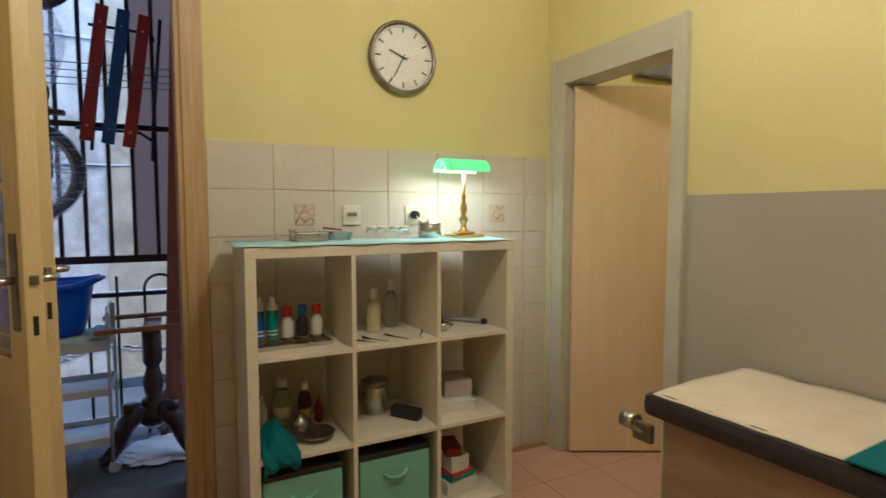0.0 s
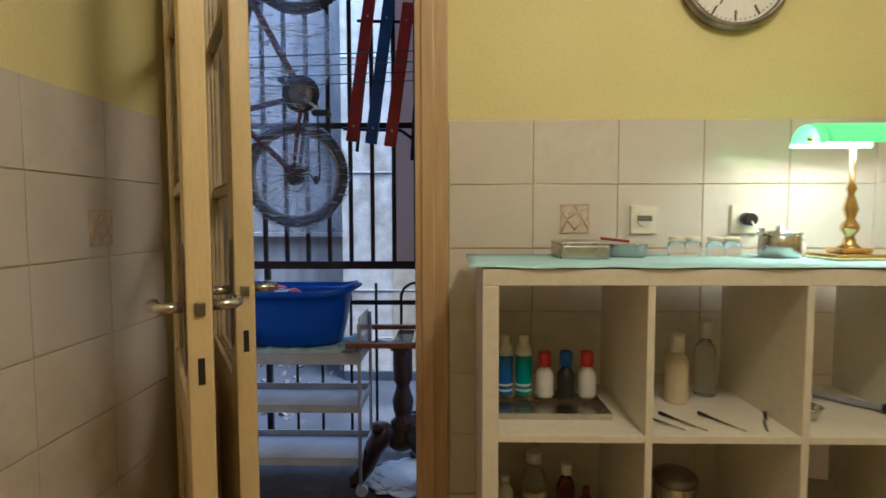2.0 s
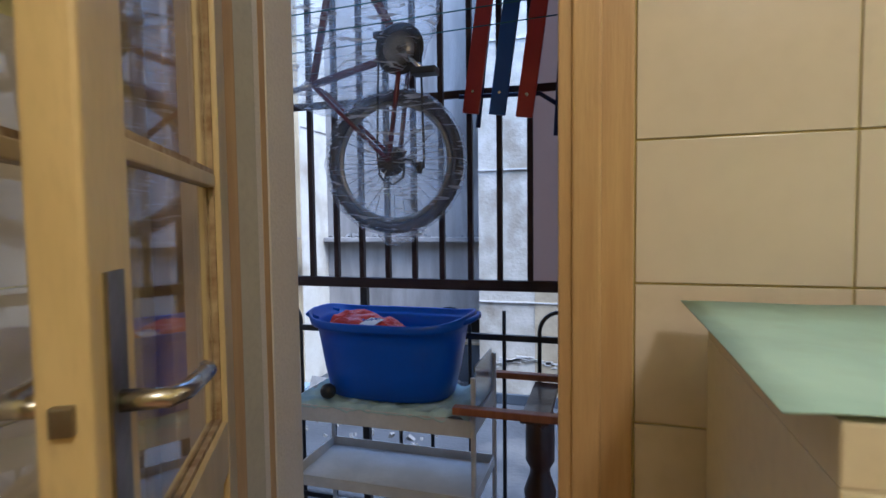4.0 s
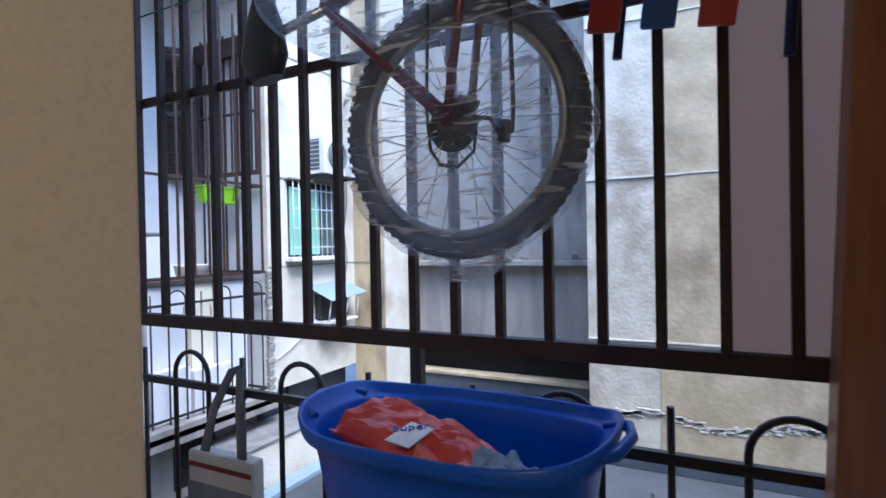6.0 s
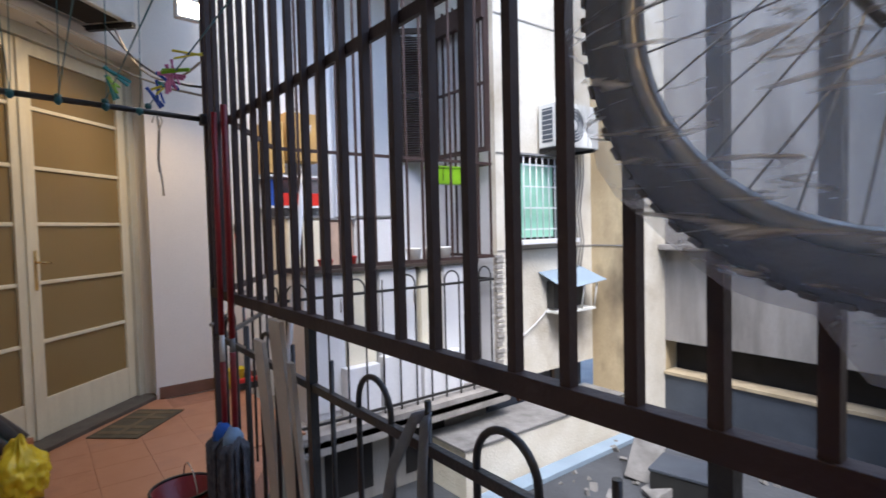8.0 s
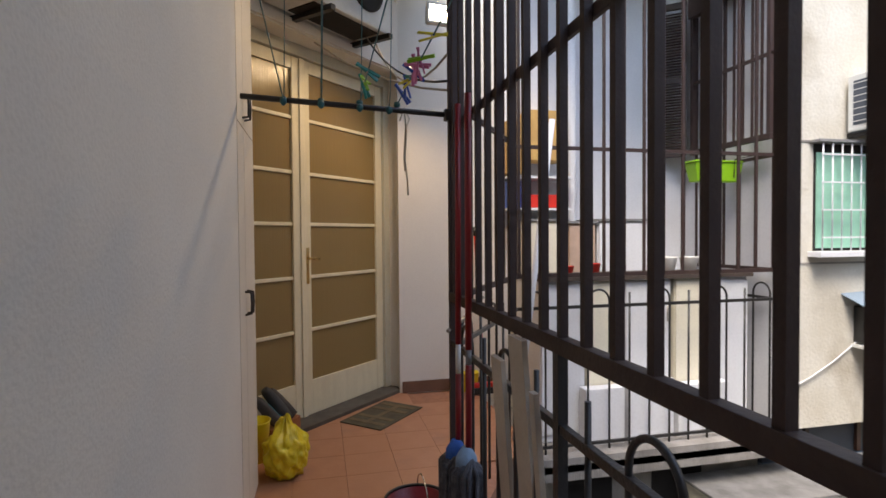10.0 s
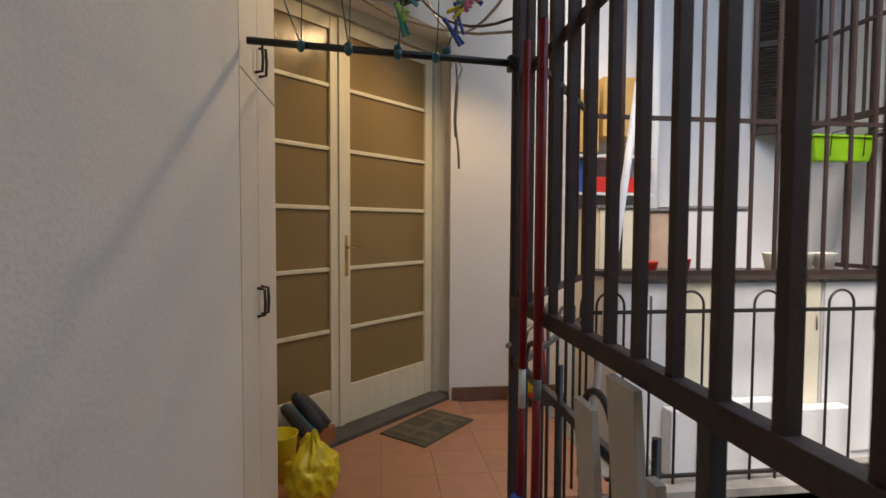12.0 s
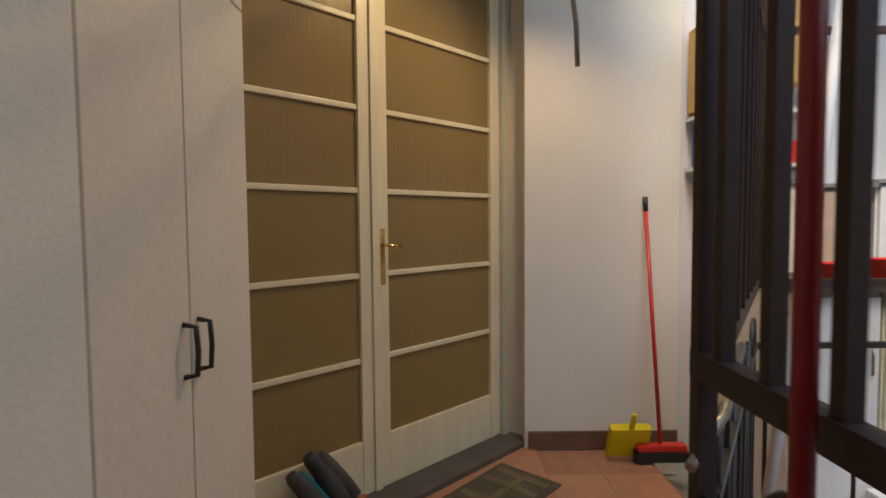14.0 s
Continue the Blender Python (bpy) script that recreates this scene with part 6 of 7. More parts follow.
# next gallery
structure("next_gallery_floor", box(-5.75, -4.50, 2.12, 4.36, -0.42, -0.26), M_GREYWALL, "concrete slab of the next gallery")
bm = bmesh.new()
bx(bm, -6.1, -5.75, 2.33, 4.9, -1.2, 5.5)
structure("next_gallery_wall", bm, M_NBWHITE, "bluish white wall of the next gallery")
# slab out of view, added and set in height to shade the upper wall
structure("next_gallery_ceiling", box(-6.1, -4.45, 2.331, 4.327, 4.00, 4.15), M_PLASTER, "unseen ceiling slab shading the upper wall of the next gallery")
for i, (y0, y1, z1, mt, lb) in enumerate(((2.45, 2.78, 1.42, M_LAMINATE, "pale cabinet with a grey top"), (2.84, 3.10, 1.40, M_PEACH, "peach painted tall cabinet"), (3.12, 3.62, 1.42, M_NBWHITE, "white fridge with small items on top"), (3.68, 4.2, 0.92, M_NBWHITE, "low white cabinet"))):
    t = thing("cabinet", (-5.5, (y0 + y1) / 2, -0.26), lb + " on the next gallery", "cabinet")
    part("body", box(-5.74, -5.32, y0, y1, -0.26, z1, bevel=0.005), mt, t)
    d = part("door", box(-5.319, -5.30, y0 + 0.01, y1 - 0.01, -0.20, z1 - 0.02, bevel=0.003), mt, t)
    part("handle", rod((-5.285, y0 + 0.05, z1 * 0.5), (-5.285, y0 + 0.05, z1 * 0.5 + 0.12), 0.006), M_DULLSTEEL, d)
    if i != 3:
        part("top_board", box(-5.74, -5.29, y0 - 0.01, y1 + 0.01, z1 + 0.001, z1 + 0.02), M_GREYCLOTH, t)
t = thing("wall_shelf", (-5.6, 2.55, 1.9), "wall shelf with boxes on the next gallery", "shelf")
for z in (1.52, 1.80):
    part("shelf_board", box(-5.74, -5.45, 2.36, 2.95, z, z + 0.02), M_NBWHITE, t)
single("wooden_crate", box(-5.72, -5.48, 2.55, 2.90, 1.96, 2.40, bevel=0.006), M_OCHREBOX, "ochre wooden crate on the wall shelf", "crate")
single("wooden_crate", box(-5.72, -5.48, 2.36, 2.52, 1.84, 2.30, bevel=0.006), M_OCHREBOX, "narrow ochre crate on the wall shelf", "crate")
single("red_carton", box(-5.70, -5.5, 2.50, 2.85, 1.545, 1.66, bevel=0.003), M_REDPLASTIC, "red carton on the wall shelf", "box")
single("blue_carton", box(-5.70, -5.5, 2.38, 2.49, 1.545, 1.78, bevel=0.003), M_BLUEPEG, "blue and white carton on the wall shelf", "box")
structure("ledge", box(-5.285, -4.75, 2.35, 4.2, 0.955, 0.985), M_SHELFDARK, "dark counter top behind the railing")
for y0, y1, zt, mt, lb in ((2.36, 2.72, 0.954, M_NBWHITE, "white counter cabinet"), (2.74, 3.02, 0.954, M_LAMINATE, "cream white counter cabinet"), (3.06, 3.46, 0.954, M_NBWHITE, "white counter cabinet"), (3.50, 3.76, 0.954, M_LAMINATE, "cream white counter cabinet"), (3.78, 4.18, 0.954, M_NBWHITE, "white counter cabinet")):
    t = thing("counter_cabinet", (-5.0, (y0 + y1) / 2, -0.26), lb + " under the dark counter of the next gallery", "cabinet", "counter cabinets")
    part("body", box(-5.28, -4.80, y0, y1, -0.26, zt, bevel=0.004), mt, t)
    d = part("door", box(-4.799, -4.782, y0 + 0.006, y1 - 0.006, -0.20, zt - 0.02, bevel=0.003), mt, t)
    part("handle", rod((-4.768, y1 - 0.04, 0.62), (-4.768, y1 - 0.04, 0.74), 0.005), M_DULLSTEEL, d)
for k, (y0, y1, h) in enumerate(((2.66, 2.98, 0.42), (3.02, 3.4, 0.46), (3.44, 3.9, 0.40))):
    single("white_crate", box(-4.765, -4.66, y0, y1, -0.26, -0.26 + h, bevel=0.008), M_NBWHITE, "white plastic crate standing before the counter cabinets", "crate", "white crates")
t = thing("red_dish", (-5.0, 2.68, 0.985), "red plastic dish on the ledge", "dish")
part("dish", lathe(bmesh.new(), [(0.05, 0.0), (0.066, 0.07), (0.070, 0.075), (0.063, 0.075), (0.048, 0.01)], (-4.93, 2.63, 0.986), 24), M_REDPLASTIC, t)
t = thing("red_dish", (-4.95, 2.87, 0.985), "red plastic pot on the ledge", "dish")
part("dish", lathe(bmesh.new(), [(0.05, 0.0), (0.065, 0.085), (0.07, 0.09), (0.062, 0.09), (0.05, 0.01)], (-4.95, 2.87, 0.986), 24), M_REDPLASTIC, t)
for y in (3.55, 3.75, 3.92):
    single("flower_pot", lathe(bmesh.new(), [(0.05, 0.0), (0.075, 0.12), (0.08, 0.13), (0.07, 0.13), (0.048, 0.01)], (-4.95, y, 0.986), 20), M_WHITEPLASTIC, "empty white flower pot on the ledge", "flower pot", "flower pots")
t = thing("planter", (-4.95, 3.98, 1.78), "lime green plastic trough planter hung on the railing", "planter")
bm = bx(bmesh.new(), -5.07, -4.93, 3.80, 4.26, 1.74, 1.90, bevel=0.01)
for v in bm.verts:
    if v.co.z < 1.8:
        v.co.y = 4.03 + (v.co.y - 4.03) * 0.88
        v.co.x = -5.0 + (v.co.x + 5.0) * 0.8
part("trough", bm, M_GREENPLASTIC, t)
part("trough_rim", box(-5.08, -4.92, 3.79, 4.27, 1.901, 1.915, bevel=0.003), M_GREENPLASTIC, t)
for y in (3.9, 4.15):
    part("wire_hook", tube(bmesh.new(), [(-4.91, y, 1.77), (-4.90, y, 1.92), (-4.60, y, 1.93)], 0.004), M_BLACKIRON, t)
single("white_pole", rod((-4.47, 2.02, -0.20), (-4.49, 2.32, 2.09), 0.021), M_NBWHITE, "white plastic pole leaning on the next gallery", "pole")
single("white_pipe", rod((-5.60, 3.02, 0.0), (-5.60, 3.02, CEIL_B), 0.04), M_NBWHITE, "white pipe on the next gallery wall", "pipe")
# upper grille at the side of the next gallery, with a dark shutter
cg = thing("window_cage", (-5.1, 4.24, 2.08), "dark brown iron side grille hung above the next gallery", "cage")
CX0, CX1, CY0, CZ0, CZ1 = -5.52, -4.60, 4.22, 2.07, 3.32
part("cage_rail", box(CX0, CX1, CY0 - 0.02, CY0 + 0.02, CZ0 - 0.025, CZ0 + 0.02, bevel=0.003), M_BROWNIRON, cg)
part("cage_rail", box(CX0, CX1, CY0 - 0.012, CY0 + 0.012, 2.70, 2.725), M_BROWNIRON, cg)
part("cage_rail", box(CX0, CX1, CY0 - 0.05, CY0 + 0.02, CZ1, CZ1 + 0.20, bevel=0.004), M_BROWNIRON, cg)
part("cage_post", box(CX1 - 0.035, CX1, CY0 - 0.02, CY0 + 0.02, CZ0 + 0.021, CZ1 - 0.001), M_BROWNIRON, cg)
part("cage_post", box(CX0, CX0 + 0.035, CY0 - 0.02, CY0 + 0.02, CZ0 + 0.021, CZ1 - 0.001), M_BROWNIRON, cg)
me_cb = mesh_of("cage_bar", box(-0.008, 0.008, -0.008, 0.008, CZ0 + 0.02, CZ1), M_BROWNIRON)
for k in range(8):
    placed("cage_bar", me_cb, cg, (CX0 + 0.135 + k * 0.098, CY0, 0))
sm2 = frame_of((-5.74, 3.94, 2.04), (0.64, 0.77, 0))
sh2 = thing("window_shutter", (-5.62, 4.07, 2.04), "open dark brown slatted wooden shutter beside the grille", "shutter")
for a0, a1 in ((0.0, 0.045), (0.265, 0.31)):
    part("stile", box(a0, a1, -0.018, 0.018, 0.0, 1.46, sm2, 0.003), M_SHUTTER, sh2)
for z0, z1 in ((0.0, 0.06), (0.70, 0.75), (1.40, 1.46)):
    part("shutter_rail", box(0.0455, 0.2645, -0.016, 0.016, z0, z1, sm2, 0.003), M_SHUTTER, sh2)
me_sl = mesh_of("slat", box(0.0455, 0.2645, -0.014, 0.014, -0.003, 0.003, sm2.to_3x3().to_4x4() @ Matrix.Rotation(radians(38), 4, "X")), M_SHUTTER)
for k in range(50):
    z = 0.075 + 0.0262 * k
    if 0.69 < z < 0.76 or z > 1.39:
        continue
    c = sm2 @ Vector((0, 0, z))
    placed("slat", me_sl, sh2, (c.x, c.y, c.z))

# courtyard: a side wall facing the gallery, a pier, a recess, a rough wall; ground below
GZ, XW, YF, YR = -1.05, -4.62, 5.85, 6.60
structure("courtyard_ground", box(-14, 12, -12, 16, GZ - 0.15, GZ), M_GROUND, "wet grey concrete courtyard roof with rubble")
bm = bmesh.new()
bx(bm, -6.1, XW, 4.335, YF + 0.4, -0.28, 5.5)
wall_c = structure("courtyard_wall_left", bm, M_WALLCREAM, "cream rendered courtyard wall with stains")
structure("painted_end", box(-5.748, XW - 0.06, 4.328, 4.3345, -0.25, 5.5), M_NBWHITE, "bluish white painted end wall of the next gallery")
random.seed(77)
bm = bmesh.new()
for k in range(26):
    z0 = -0.26 + k * 0.05 + random.uniform(-0.01, 0.01)
    bx(bm, XW - 0.03, XW + random.uniform(0.004, 0.012), 4.322 - random.uniform(0.0, 0.012), 4.38 + random.uniform(0.0, 0.03), z0, z0 + random.uniform(0.025, 0.045))
structure("worn_corner", bm, M_GREYWALL, "crumbled grey render along the wall corner")
bm = bmesh.new()
bx(bm, XW, -4.15, YF, YR + 0.3, GZ, 5.5)
bx(bm, XW - 0.3, XW, YF + 0.401, YR + 0.3, GZ, 5.5)
structure("courtyard_pier", bm, M_OCHREWALL, "ochre stained pier of the courtyard wall")
structure("courtyard_pier_side", box(-4.149, -4.135, YF + 0.012, YR, GZ, 5.5), M_WALLCREAM, "pale side of the pier")
bm = bmesh.new()
bx(bm, -4.135, -1.57, YR, YR + 0.3, -0.10, 5.5)
structure("courtyard_recess", bm, M_GREYWALL, "dirty concrete wall in a recess")
structure("recess_ledge", box(-4.13, -1.575, YR - 0.16, YR - 0.001, 0.98, 1.05, bevel=0.012), M_GREYWALL, "concrete ledge with rubble")
# back panel carries the opening's shade in its near-black colour
structure("recess_opening", box(-4.135, -1.57, YR + 0.25, YR + 0.3, GZ, -0.101), M_DARK, "back of a low opening, coloured near-black for its shade")
structure("recess_sill", box(-4.13, -1.575, YR - 0.05, YR + 0.20, -0.50, -0.46, bevel=0.006), M_ROUGHWALL, "pale sill under the low opening")
structure("recess_sheet", box(-4.13, -1.575, YR - 0.02, YR, GZ, -0.505), M_SHEET, "grey blue metal sheet below the opening")
for x in (-3.35, -2.55):
    structure("sheet_seam", box(x, x + 0.02, YR - 0.028, YR - 0.0205, GZ, -0.51), M_SHEET)
bm = bmesh.new()
bx(bm, -1.57, -0.86, YF, YR + 0.3, GZ, 5.5)
structure("courtyard_wall_strip", bm, M_STRIPWALL, "pale rough strip of the courtyard wall")
bm = bmesh.new()
bx(bm, -0.86, 4.5, YF - 0.008, YR + 0.3, GZ, 5.5)
structure("courtyard_wall_right", bm, M_ROUGHWALL, "rough weathered courtyard wall with lime streaks")
structure("wall_foot", box(-1.56, 4.5, YF - 0.06, YF - 0.009, GZ, -0.92, bevel=0.01), M_SHEET, "dark strip at the foot of the wall")
random.seed(21)
bm = bmesh.new()
for z in (0.24, 1.91, 3.5):
    x = -1.57
    while x < 3.0:
        L = random.uniform(0.15, 0.4)
        bx(bm, x, x + L, YF - 0.018, YF - 0.0085 if x > -0.9 else YF - 0.0005, z + random.uniform(-0.005, 0.005), z + 0.016)
        x += L
structure("wall_seams", bm, M_SEAMPALE, "pale seams in the rough wall")
# crusted lime lines along the foot of the rough wall
bm = bmesh.new()
for k in range(420):
    u = random.random()
    x = -1.5 + 3.2 * u
    z = -0.52 + 0.05 * math.sin(x * 5) + random.gauss(0, 0.018)
    s = random.uniform(0.006, 0.022)
    bx(bm, x - s * 1.8, x + s * 1.8, YF - 0.016, YF - (0.0086 if x + s * 1.8 > -0.86 else 0.0006), z - s * 0.4, z + s * 0.4)
tagged(part("lime_crust", bm, M_SEAMPALE), "whitish lime crust on the rough wall", "", "", "stuff")
for z in (3.40, 1.05):
    structure("wall_seam", box(XW, XW + 0.006, 4.34, YF - 0.001, z, z + 0.016), M_GREYWALL)
    structure("wall_seam", box(XW + 0.007, -4.15, YF - 0.006, YF - 0.0005, z, z + 0.016), M_GREYWALL)
structure("wall_seam", box(-4.134, -4.128, YF + 0.02, YR, 2.62, 2.636), M_GREYWALL)
structure("wall_seam", box(XW, XW + 0.006, 4.34, 4.62, 2.03, 2.046), M_GREYWALL)
# unseen east wall, added to block skylight
structure("courtyard_side_east", box(4.5, 4.9, 0.4, 7.2, GZ, 5.5), M_WALLCREAM)
structure("courtyard_side_west", box(-6.3, -6.1, -1.0, 6.3, GZ, 5.5), M_NBWHITE)
# rubble on the ledge and on the ground
random.seed(31)
bm = bmesh.new()
for k in range(150):
    if k < 45:
        x, y, z, s = random.uniform(-4.05, -1.65), random.uniform(YR - 0.13, YR - 0.04), 1.05, random.uniform(0.012, 0.05)
    else:
        x, y, z, s = random.uniform(-4.1, -1.6), random.uniform(4.2, 6.5), GZ, random.uniform(0.012, 0.05)
    mm = Matrix.Translation((x, y, z + s * 0.35)) @ Euler((random.random() * 3, random.random() * 3, random.random() * 3)).to_matrix().to_4x4()
    bx(bm, -s, s, -s * 0.7, s * 0.7, -s * 0.4, s * 0.4, mm)
tagged(part("rubble", bm, M_RUBBLE), "scattered concrete rubble and dirt", "", "", "stuff")
single("broken_slab", box(-0.14, 0.14, -0.03, 0.03, 0.0, 0.42, pose(-3.45, 4.95, GZ, -30, 10, 20), 0.012), M_RUBBLE, "broken concrete slab leaning in the courtyard", "slab")
single("broken_slab", box(-0.11, 0.11, -0.04, 0.04, 0.0, 0.22, pose(-3.22, 4.72, GZ + 0.02, -62, 0, -30), 0.012), M_RUBBLE, "broken piece of concrete lying in the courtyard", "slab")
t = thing("old_box", (-3.0, 5.0, GZ), "dark old box lying in the courtyard", "box")
part("box_body", box(-0.28, 0.28, -0.19, 0.19, 0.0, 0.24, pose(-3.0, 5.0, GZ, 0, 0, 12), 0.012), M_BLACKPLASTIC, t)
part("box_lid", box(-0.29, 0.29, -0.20, 0.20, 0.2405, 0.265, pose(-3.0, 5.0, GZ, 0, 0, 12), 0.006), M_SHEET, t)
# low parapet below the side wall, with a window slot above it
bm = bmesh.new()
bx(bm, -4.72, -4.20, 3.52, YF - 0.002, GZ, -0.62)
structure("low_parapet", bm, M_WALLCREAM, "low cream wall in the courtyard")
structure("parapet_coping", box(-4.74, -4.185, 3.50, YF - 0.002, -0.619, -0.595, bevel=0.006), M_RUBBLE, "weathered coping of the low wall")
structure("parapet_gutter", box(-4.15, -3.98, 3.6, YF - 0.01, GZ, GZ + 0.05, bevel=0.006), M_LTBLUE, "grey blue sheet along the low wall")
structure("low_window_back", box(-5.0, -4.80, 4.34, YF, -0.62, -0.281), M_SHEET, "dark grey low window band")
for y in (4.75, 5.3):
    structure("low_window_bar", box(-4.799, -4.77, y, y + 0.04, -0.594, -0.281), M_DARKWOOD)
# base of the next gallery
structure("next_gallery_base", box(-5.75, -4.80, 2.2, 4.3, GZ, -0.42), M_GREYWALL, "grey wall under the next gallery")
structure("slab_lip", box(-4.56, -4.50, 2.05, 4.40, -0.37, -0.30, bevel=0.01), M_RUBBLE, "crumbling lip of the gallery slab")
# thin black plates on the solid base, painted shade instead of real depth
for y0 in (2.5, 3.3):
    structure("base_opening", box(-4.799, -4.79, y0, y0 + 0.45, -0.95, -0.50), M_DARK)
# window with grille
wn = thing("window_1", (XW, 5.0, 1.6), "courtyard window with a mint blind behind a white grille", "window")
GY0, GY1, GZ0, GZ1 = 4.64, 5.44, 1.16, 2.02
part("window_back", box(XW + 0.001, XW + 0.004, GY0, GY1, GZ0, GZ1), M_DARK, wn)
part("blind", box(XW + 0.006, XW + 0.016, GY0 + 0.02, GY1 - 0.28, GZ0 + 0.02, GZ1 - 0.07), M_GREENCLOTH, wn)
part("window_pane", box(XW + 0.008, XW + 0.014, GY1 - 0.25, GY1 - 0.03, GZ0 + 0.02, GZ1 - 0.06), M_GREENPANE, wn)
part("window_sill", box(XW, XW + 0.12, GY0 - 0.05, GY1 + 0.05, GZ0 - 0.05, GZ0 - 0.005, bevel=0.004), M_NBWHITE, wn)
part("top_hood", box(XW, XW + 0.09, GY0 - 0.04, GY1 + 0.04, GZ1 + 0.005, GZ1 + 0.025), M_GREYCLOTH, wn)
me_g = mesh_of("grille_bar", rod((0, 0, GZ0), (0, 0, GZ1), 0.006, 6), M_NBWHITE)
for k in range(9):
    placed("grille_bar", me_g, wn, (XW + 0.07, GY0 + 0.02 + k * 0.095, 0))
for k in range(4):
    z = GZ0 + 0.1 + k * 0.22
    part("grille_rail", box(XW + 0.076, XW + 0.082, GY0, GY1, z, z + 0.012), M_NBWHITE, wn)
# courtyard air conditioner
ac = thing("outdoor_unit", (XW + 0.2, 5.25, 2.1), "white outdoor air conditioning unit on the courtyard wall", "air conditioner")
AX, AY0, AY1, AZ0, AZ1 = -4.32, 4.93, 5.60, 2.11, 2.56
part("casing", box(XW + 0.04, AX, AY0, AY1, AZ0, AZ1, bevel=0.012), M_ACWHITE, ac)
part("side_grille", box(XW + 0.09, AX - 0.07, AY0 - 0.004, AY0 - 0.0005, AZ0 + 0.05, AZ1 - 0.05), M_SHEET, ac)
for k in range(7):
    z = AZ0 + 0.075 + k * 0.05
    part("side_slat", box(XW + 0.09, AX - 0.07, AY0 - 0.008, AY0 - 0.0045, z, z + 0.006), M_ACWHITE, ac)
roty = Matrix.Rotation(radians(90), 4, "Y")
part("fan_opening", lathe(bmesh.new(), [(0.178, 0), (0.178, 0.003)], (AX, AY0 + 0.24, 2.335), 32, roty), M_SHEET, ac)
part("fan_hub", lathe(bmesh.new(), [(0.045, 0.0), (0.045, 0.008), (0.03, 0.012)], (AX + 0.0035, AY0 + 0.24, 2.335), 20, roty), M_ACWHITE, ac)
for k in range(5):
    part("fan_ring", tube(bmesh.new(), [(AX + 0.012, AY0 + 0.24 + (0.055 + 0.032 * k) * math.cos(a), 2.335 + (0.055 + 0.032 * k) * math.sin(a)) for a in [2 * math.pi * j / 28 for j in range(28)]], 0.003, 5, True), M_ACWHITE, ac)
part("front_seam", box(AX, AX + 0.002, AY1 - 0.19, AY1 - 0.184, AZ0 + 0.02, AZ1 - 0.02), M_GREYCLOTH, ac)
for y in (AY0 + 0.06, AY1 - 0.10):
    part("bracket", box(XW + 0.001, AX + 0.02, y - 0.015, y + 0.015, AZ0 - 0.036, AZ0 - 0.001), M_BLACKIRON, ac)
part("underside", box(XW + 0.05, AX - 0.01, AY0 + 0.01, AY1 - 0.01, AZ0 - 0.006, AZ0 - 0.0005), M_SHEET, ac)
t = thing("pipe_run", (XW + 0.04, 5.6, 1.6), "thin cables running down from the outdoor unit", "cable")
for k in range(3):
    y = 5.55 + k * 0.05
    part("cable", tube(bmesh.new(), [(XW + 0.05, y, 2.10), (XW + 0.03, y + 0.03, 1.85), (XW + 0.03, y - 0.04, 1.45), (XW + 0.03, y + 0.02, 1.1), (XW + 0.03, y - 0.05, 0.80)], 0.007, 6), M_GREYCLOTH, t)
t = thing("wall_cable", (XW + 0.03, 4.9, 0.4), "thin white cable sagging along the courtyard wall", "cable")
part("cable", tube(bmesh.new(), [(XW + 0.02, 4.42, 0.06), (XW + 0.02, 4.62, 0.14), (XW + 0.02, 4.85, 0.26), (XW + 0.02, 5.1, 0.42), (XW + 0.04, 5.18, 0.60)], 0.006, 6), M_NBWHITE, t)
# awning
aw = thing("metal_awning", (XW + 0.15, 5.3, 0.7), "small bent sheet metal awning over a dark vent", "awning")
bm = bmesh.new()
av = [bm.verts.new(p) for p in ((XW, 4.93, 0.80), (XW, 5.62, 0.83), (XW + 0.28, 5.74, 0.68), (XW + 0.30, 5.02, 0.63))]
bm.faces.new(av)
res = bmesh.ops.extrude_face_region(bm, geom=bm.faces[:])
bmesh.ops.translate(bm, verts=[q for q in res["geom"] if isinstance(q, bmesh.types.BMVert)], vec=(0, 0, 0.006))
part("sheet", bm, M_LTBLUE, aw)
part("vent_box", box(XW + 0.001, XW + 0.10, 5.06, 5.58, 0.40, 0.70, bevel=0.01), M_BLACKPLASTIC, aw)
part("vent_tray", box(XW + 0.001, XW + 0.22, 5.03, 5.62, 0.36, 0.385), M_ACWHITE, aw)
for y in (5.06, 5.38, 5.60):
    part("stay", rod((XW + 0.21, y, 0.37), (XW + 0.24, y + 0.02, 0.655), 0.009), M_ACWHITE, aw)

# small tiles, last: the pieces of walls and floors


def tile_mesh(name, a, b, c, mat):
    return mesh_of(name, bx(bmesh.new(), -a / 2, a / 2, -b / 2, b / 2, -c / 2, c / 2, bevel=0.0012), mat)


TW, TH = 0.263, 0.2
me_tn = tile_mesh("tile", TW - 0.003, 0.006, TH - 0.003, M_TILE)
for i in range(7):
    for j in range(8):
        x = TW * (i + 0.5)
        if i == 6:
            continue
        placed("tile", me_tn, wall_north, (x, 0.0032, TH * (j + 0.5)))
me_te = tile_mesh("tile", XR - 6 * TW - 0.003, 0.006, TH - 0.003, M_TILE)
for j in range(8):
    placed("tile", me_te, wall_north, ((6 * TW + XR) / 2, 0.0032, TH * (j + 0.5)))
structure("tile_bed", box(0.0, XR, 0.0062, 0.0075, 0, 1.6), M_GROUT)
me_tw = tile_mesh("tile", 0.006, TW - 0.003, TH - 0.003, M_TILE)
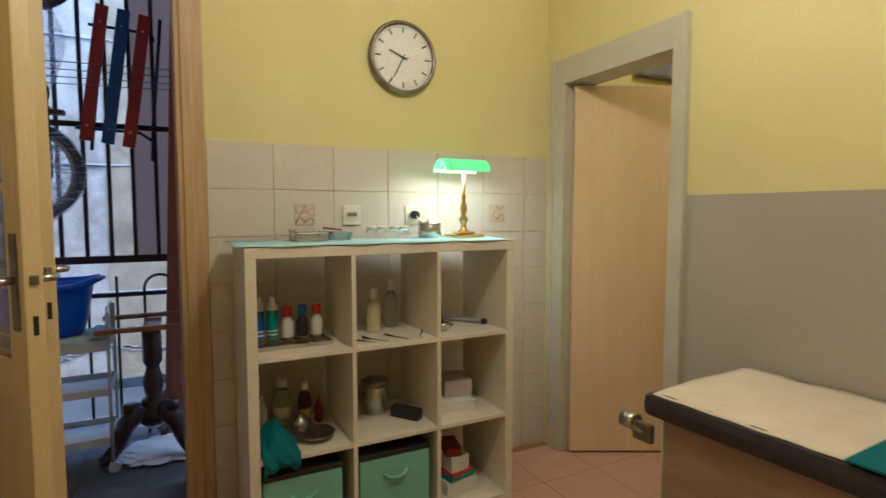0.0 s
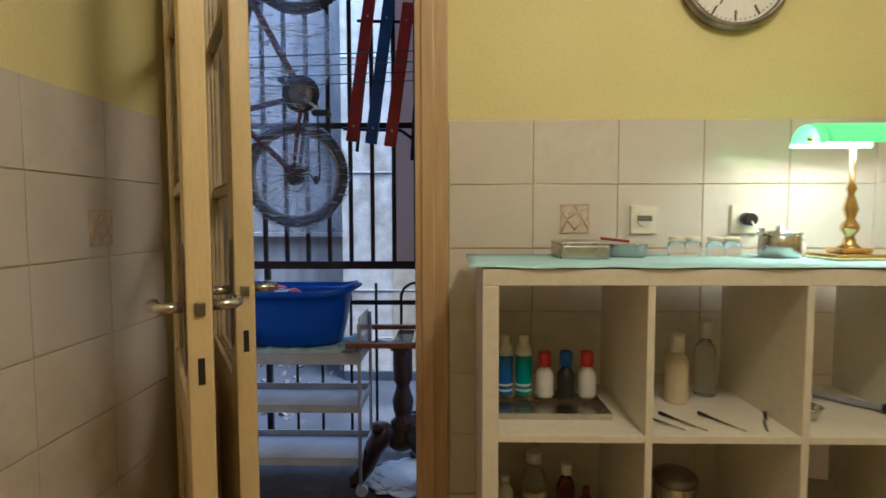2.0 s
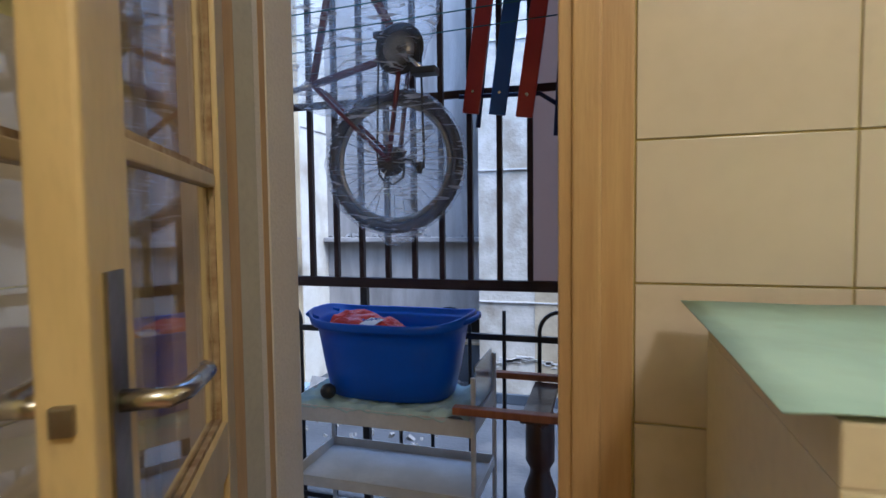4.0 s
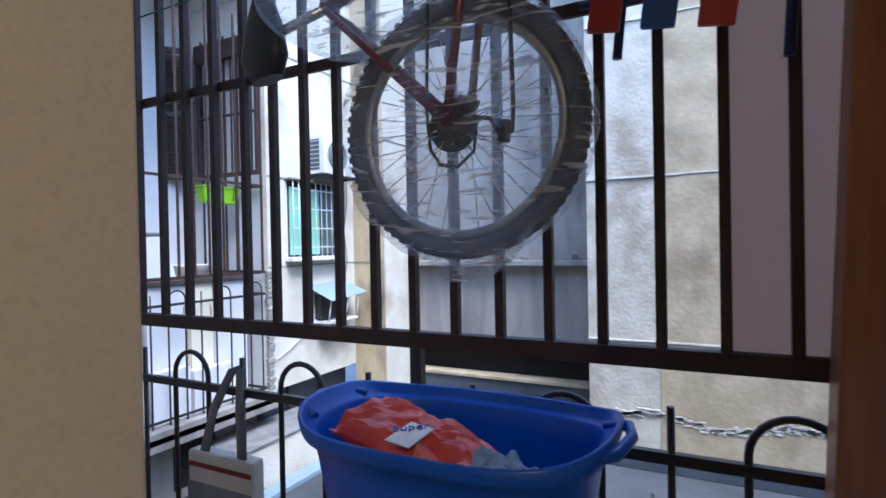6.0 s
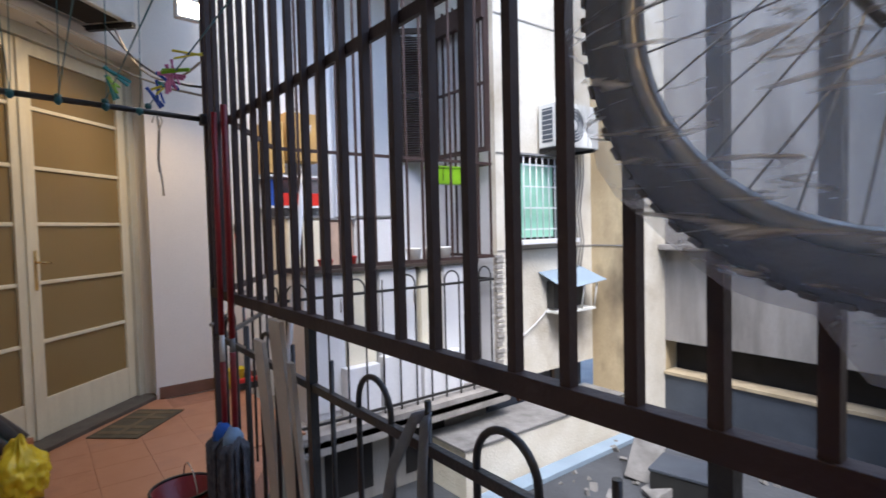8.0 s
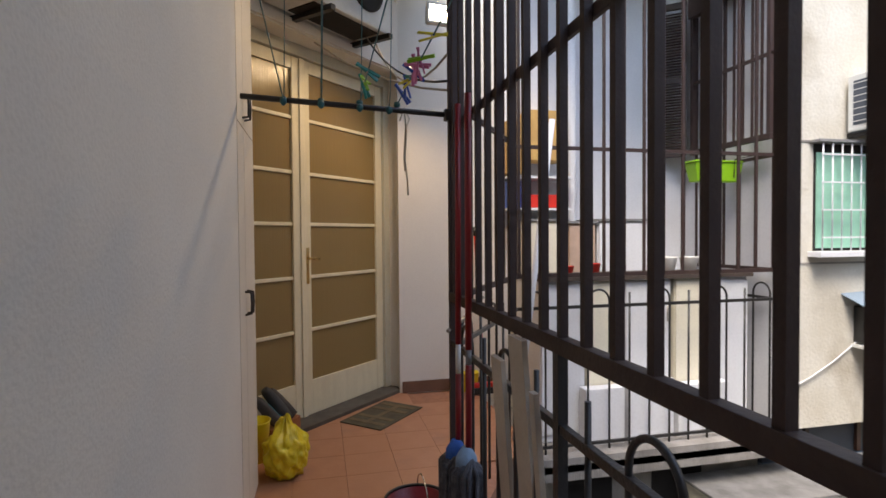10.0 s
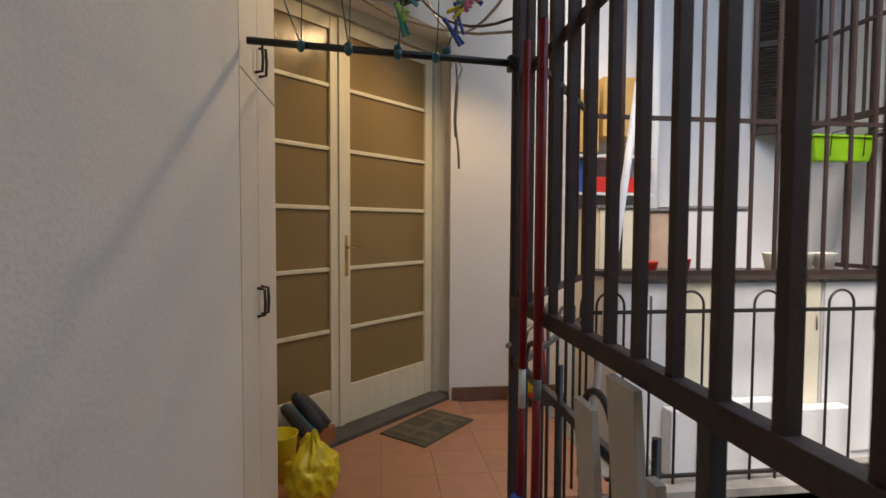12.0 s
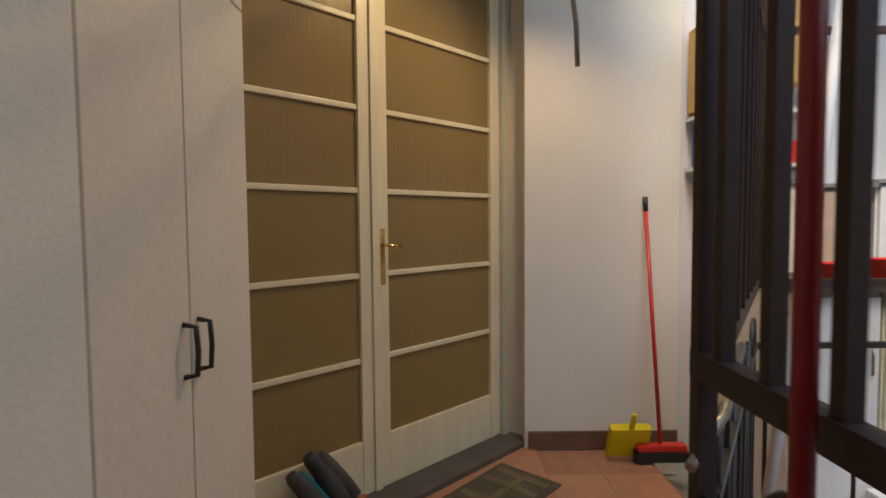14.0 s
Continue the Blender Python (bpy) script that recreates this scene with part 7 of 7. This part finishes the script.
for i in range(9):
    for j in range(8):
        placed("tile", me_tw, wall_west, (XL - 0.0032, -0.05 - TW * (i + 0.5), TH * (j + 0.5)))
structure("tile_bed_west", box(XL - 0.0075, XL - 0.0062, -0.05 - 9 * TW, -0.05, 0, 1.6), M_GROUT)


def decor(cx, cz, west=False):
    t = thing("decor_tile", (XL, cx, cz) if west else (cx, 0, cz), "small ochre patterned inset on a wall tile", "tile", "patterned tile insets")
    mm = frame_of((XL + 0.0008, cx, cz), (0, 1, 0)) if west else frame_of((cx, -0.0008, cz), (1, 0, 0))
    part("inset", box(-0.045, 0.045, -0.0012, 0.0006, -0.045, 0.045, mm), M_DECOR2, t)
    bm = bmesh.new()
    for p, q in (((-0.04, -0.04), (0.0, 0.04)), ((0.0, 0.04), (0.04, -0.03)), ((-0.02, 0.0), (0.035, 0.035)), ((-0.04, 0.02), (0.0, -0.035)), ((0.0, -0.035), (0.03, 0.0))):
        tube(bm, [mm @ Vector((p[0], -0.0014, p[1])), mm @ Vector((q[0], -0.0014, q[1]))], 0.0022, 5)
    for a in (-0.043, 0.043):
        bx(bm, a - 0.002, a + 0.002, -0.0022, -0.0013, -0.045, 0.045, mm)
        bx(bm, -0.045, 0.045, -0.0030, -0.0023, a - 0.002, a + 0.002, mm)
    part("pattern", bm, M_DECOR, t)


decor(0.394, 1.293)
decor(1.403, 1.297)
decor(-0.345, 1.275, True)
me_f = tile_mesh("floor_tile", 0.327, 0.327, 0.012, M_FLOOR)
me_b = tile_mesh("floor_tile", 0.2985, 0.2985, 0.012, M_TERRA)
# darker tile, laid where x > -1.9
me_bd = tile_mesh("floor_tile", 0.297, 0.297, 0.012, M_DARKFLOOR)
fl = bpy.data.objects["floor"]
for i in range(12):
    for j in range(10):
        x, y = XL + 0.33 * (i + 0.5), -0.06 - 0.33 * (j + 0.5)
        if x > 3.0:
            continue
        placed("floor_tile", me_f, fl, (x, y, -0.0062))
for i in range(22):
    for j in range(5):
        x, y = 0.0 - 0.3 * (i + 0.5), 0.0 + 0.3 * (j + 0.5)
        if y < 0.44 and x > -4.16:
            continue
        if y < 1.3 and (Vector((x, y, 0)) - DO).dot(dm.to_3x3() @ Vector((0, 1, 0))) > -0.02:
            continue
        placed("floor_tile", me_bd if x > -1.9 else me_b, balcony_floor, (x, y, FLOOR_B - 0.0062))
for i in range(4):
    for j in range(2):
        x, y = -4.2 - 0.3 * (i + 0.5), 1.5 + 0.3 * (j + 0.5)
        placed("floor_tile", me_b, corner_floor, (x, y, FLOOR_B - 0.0062))
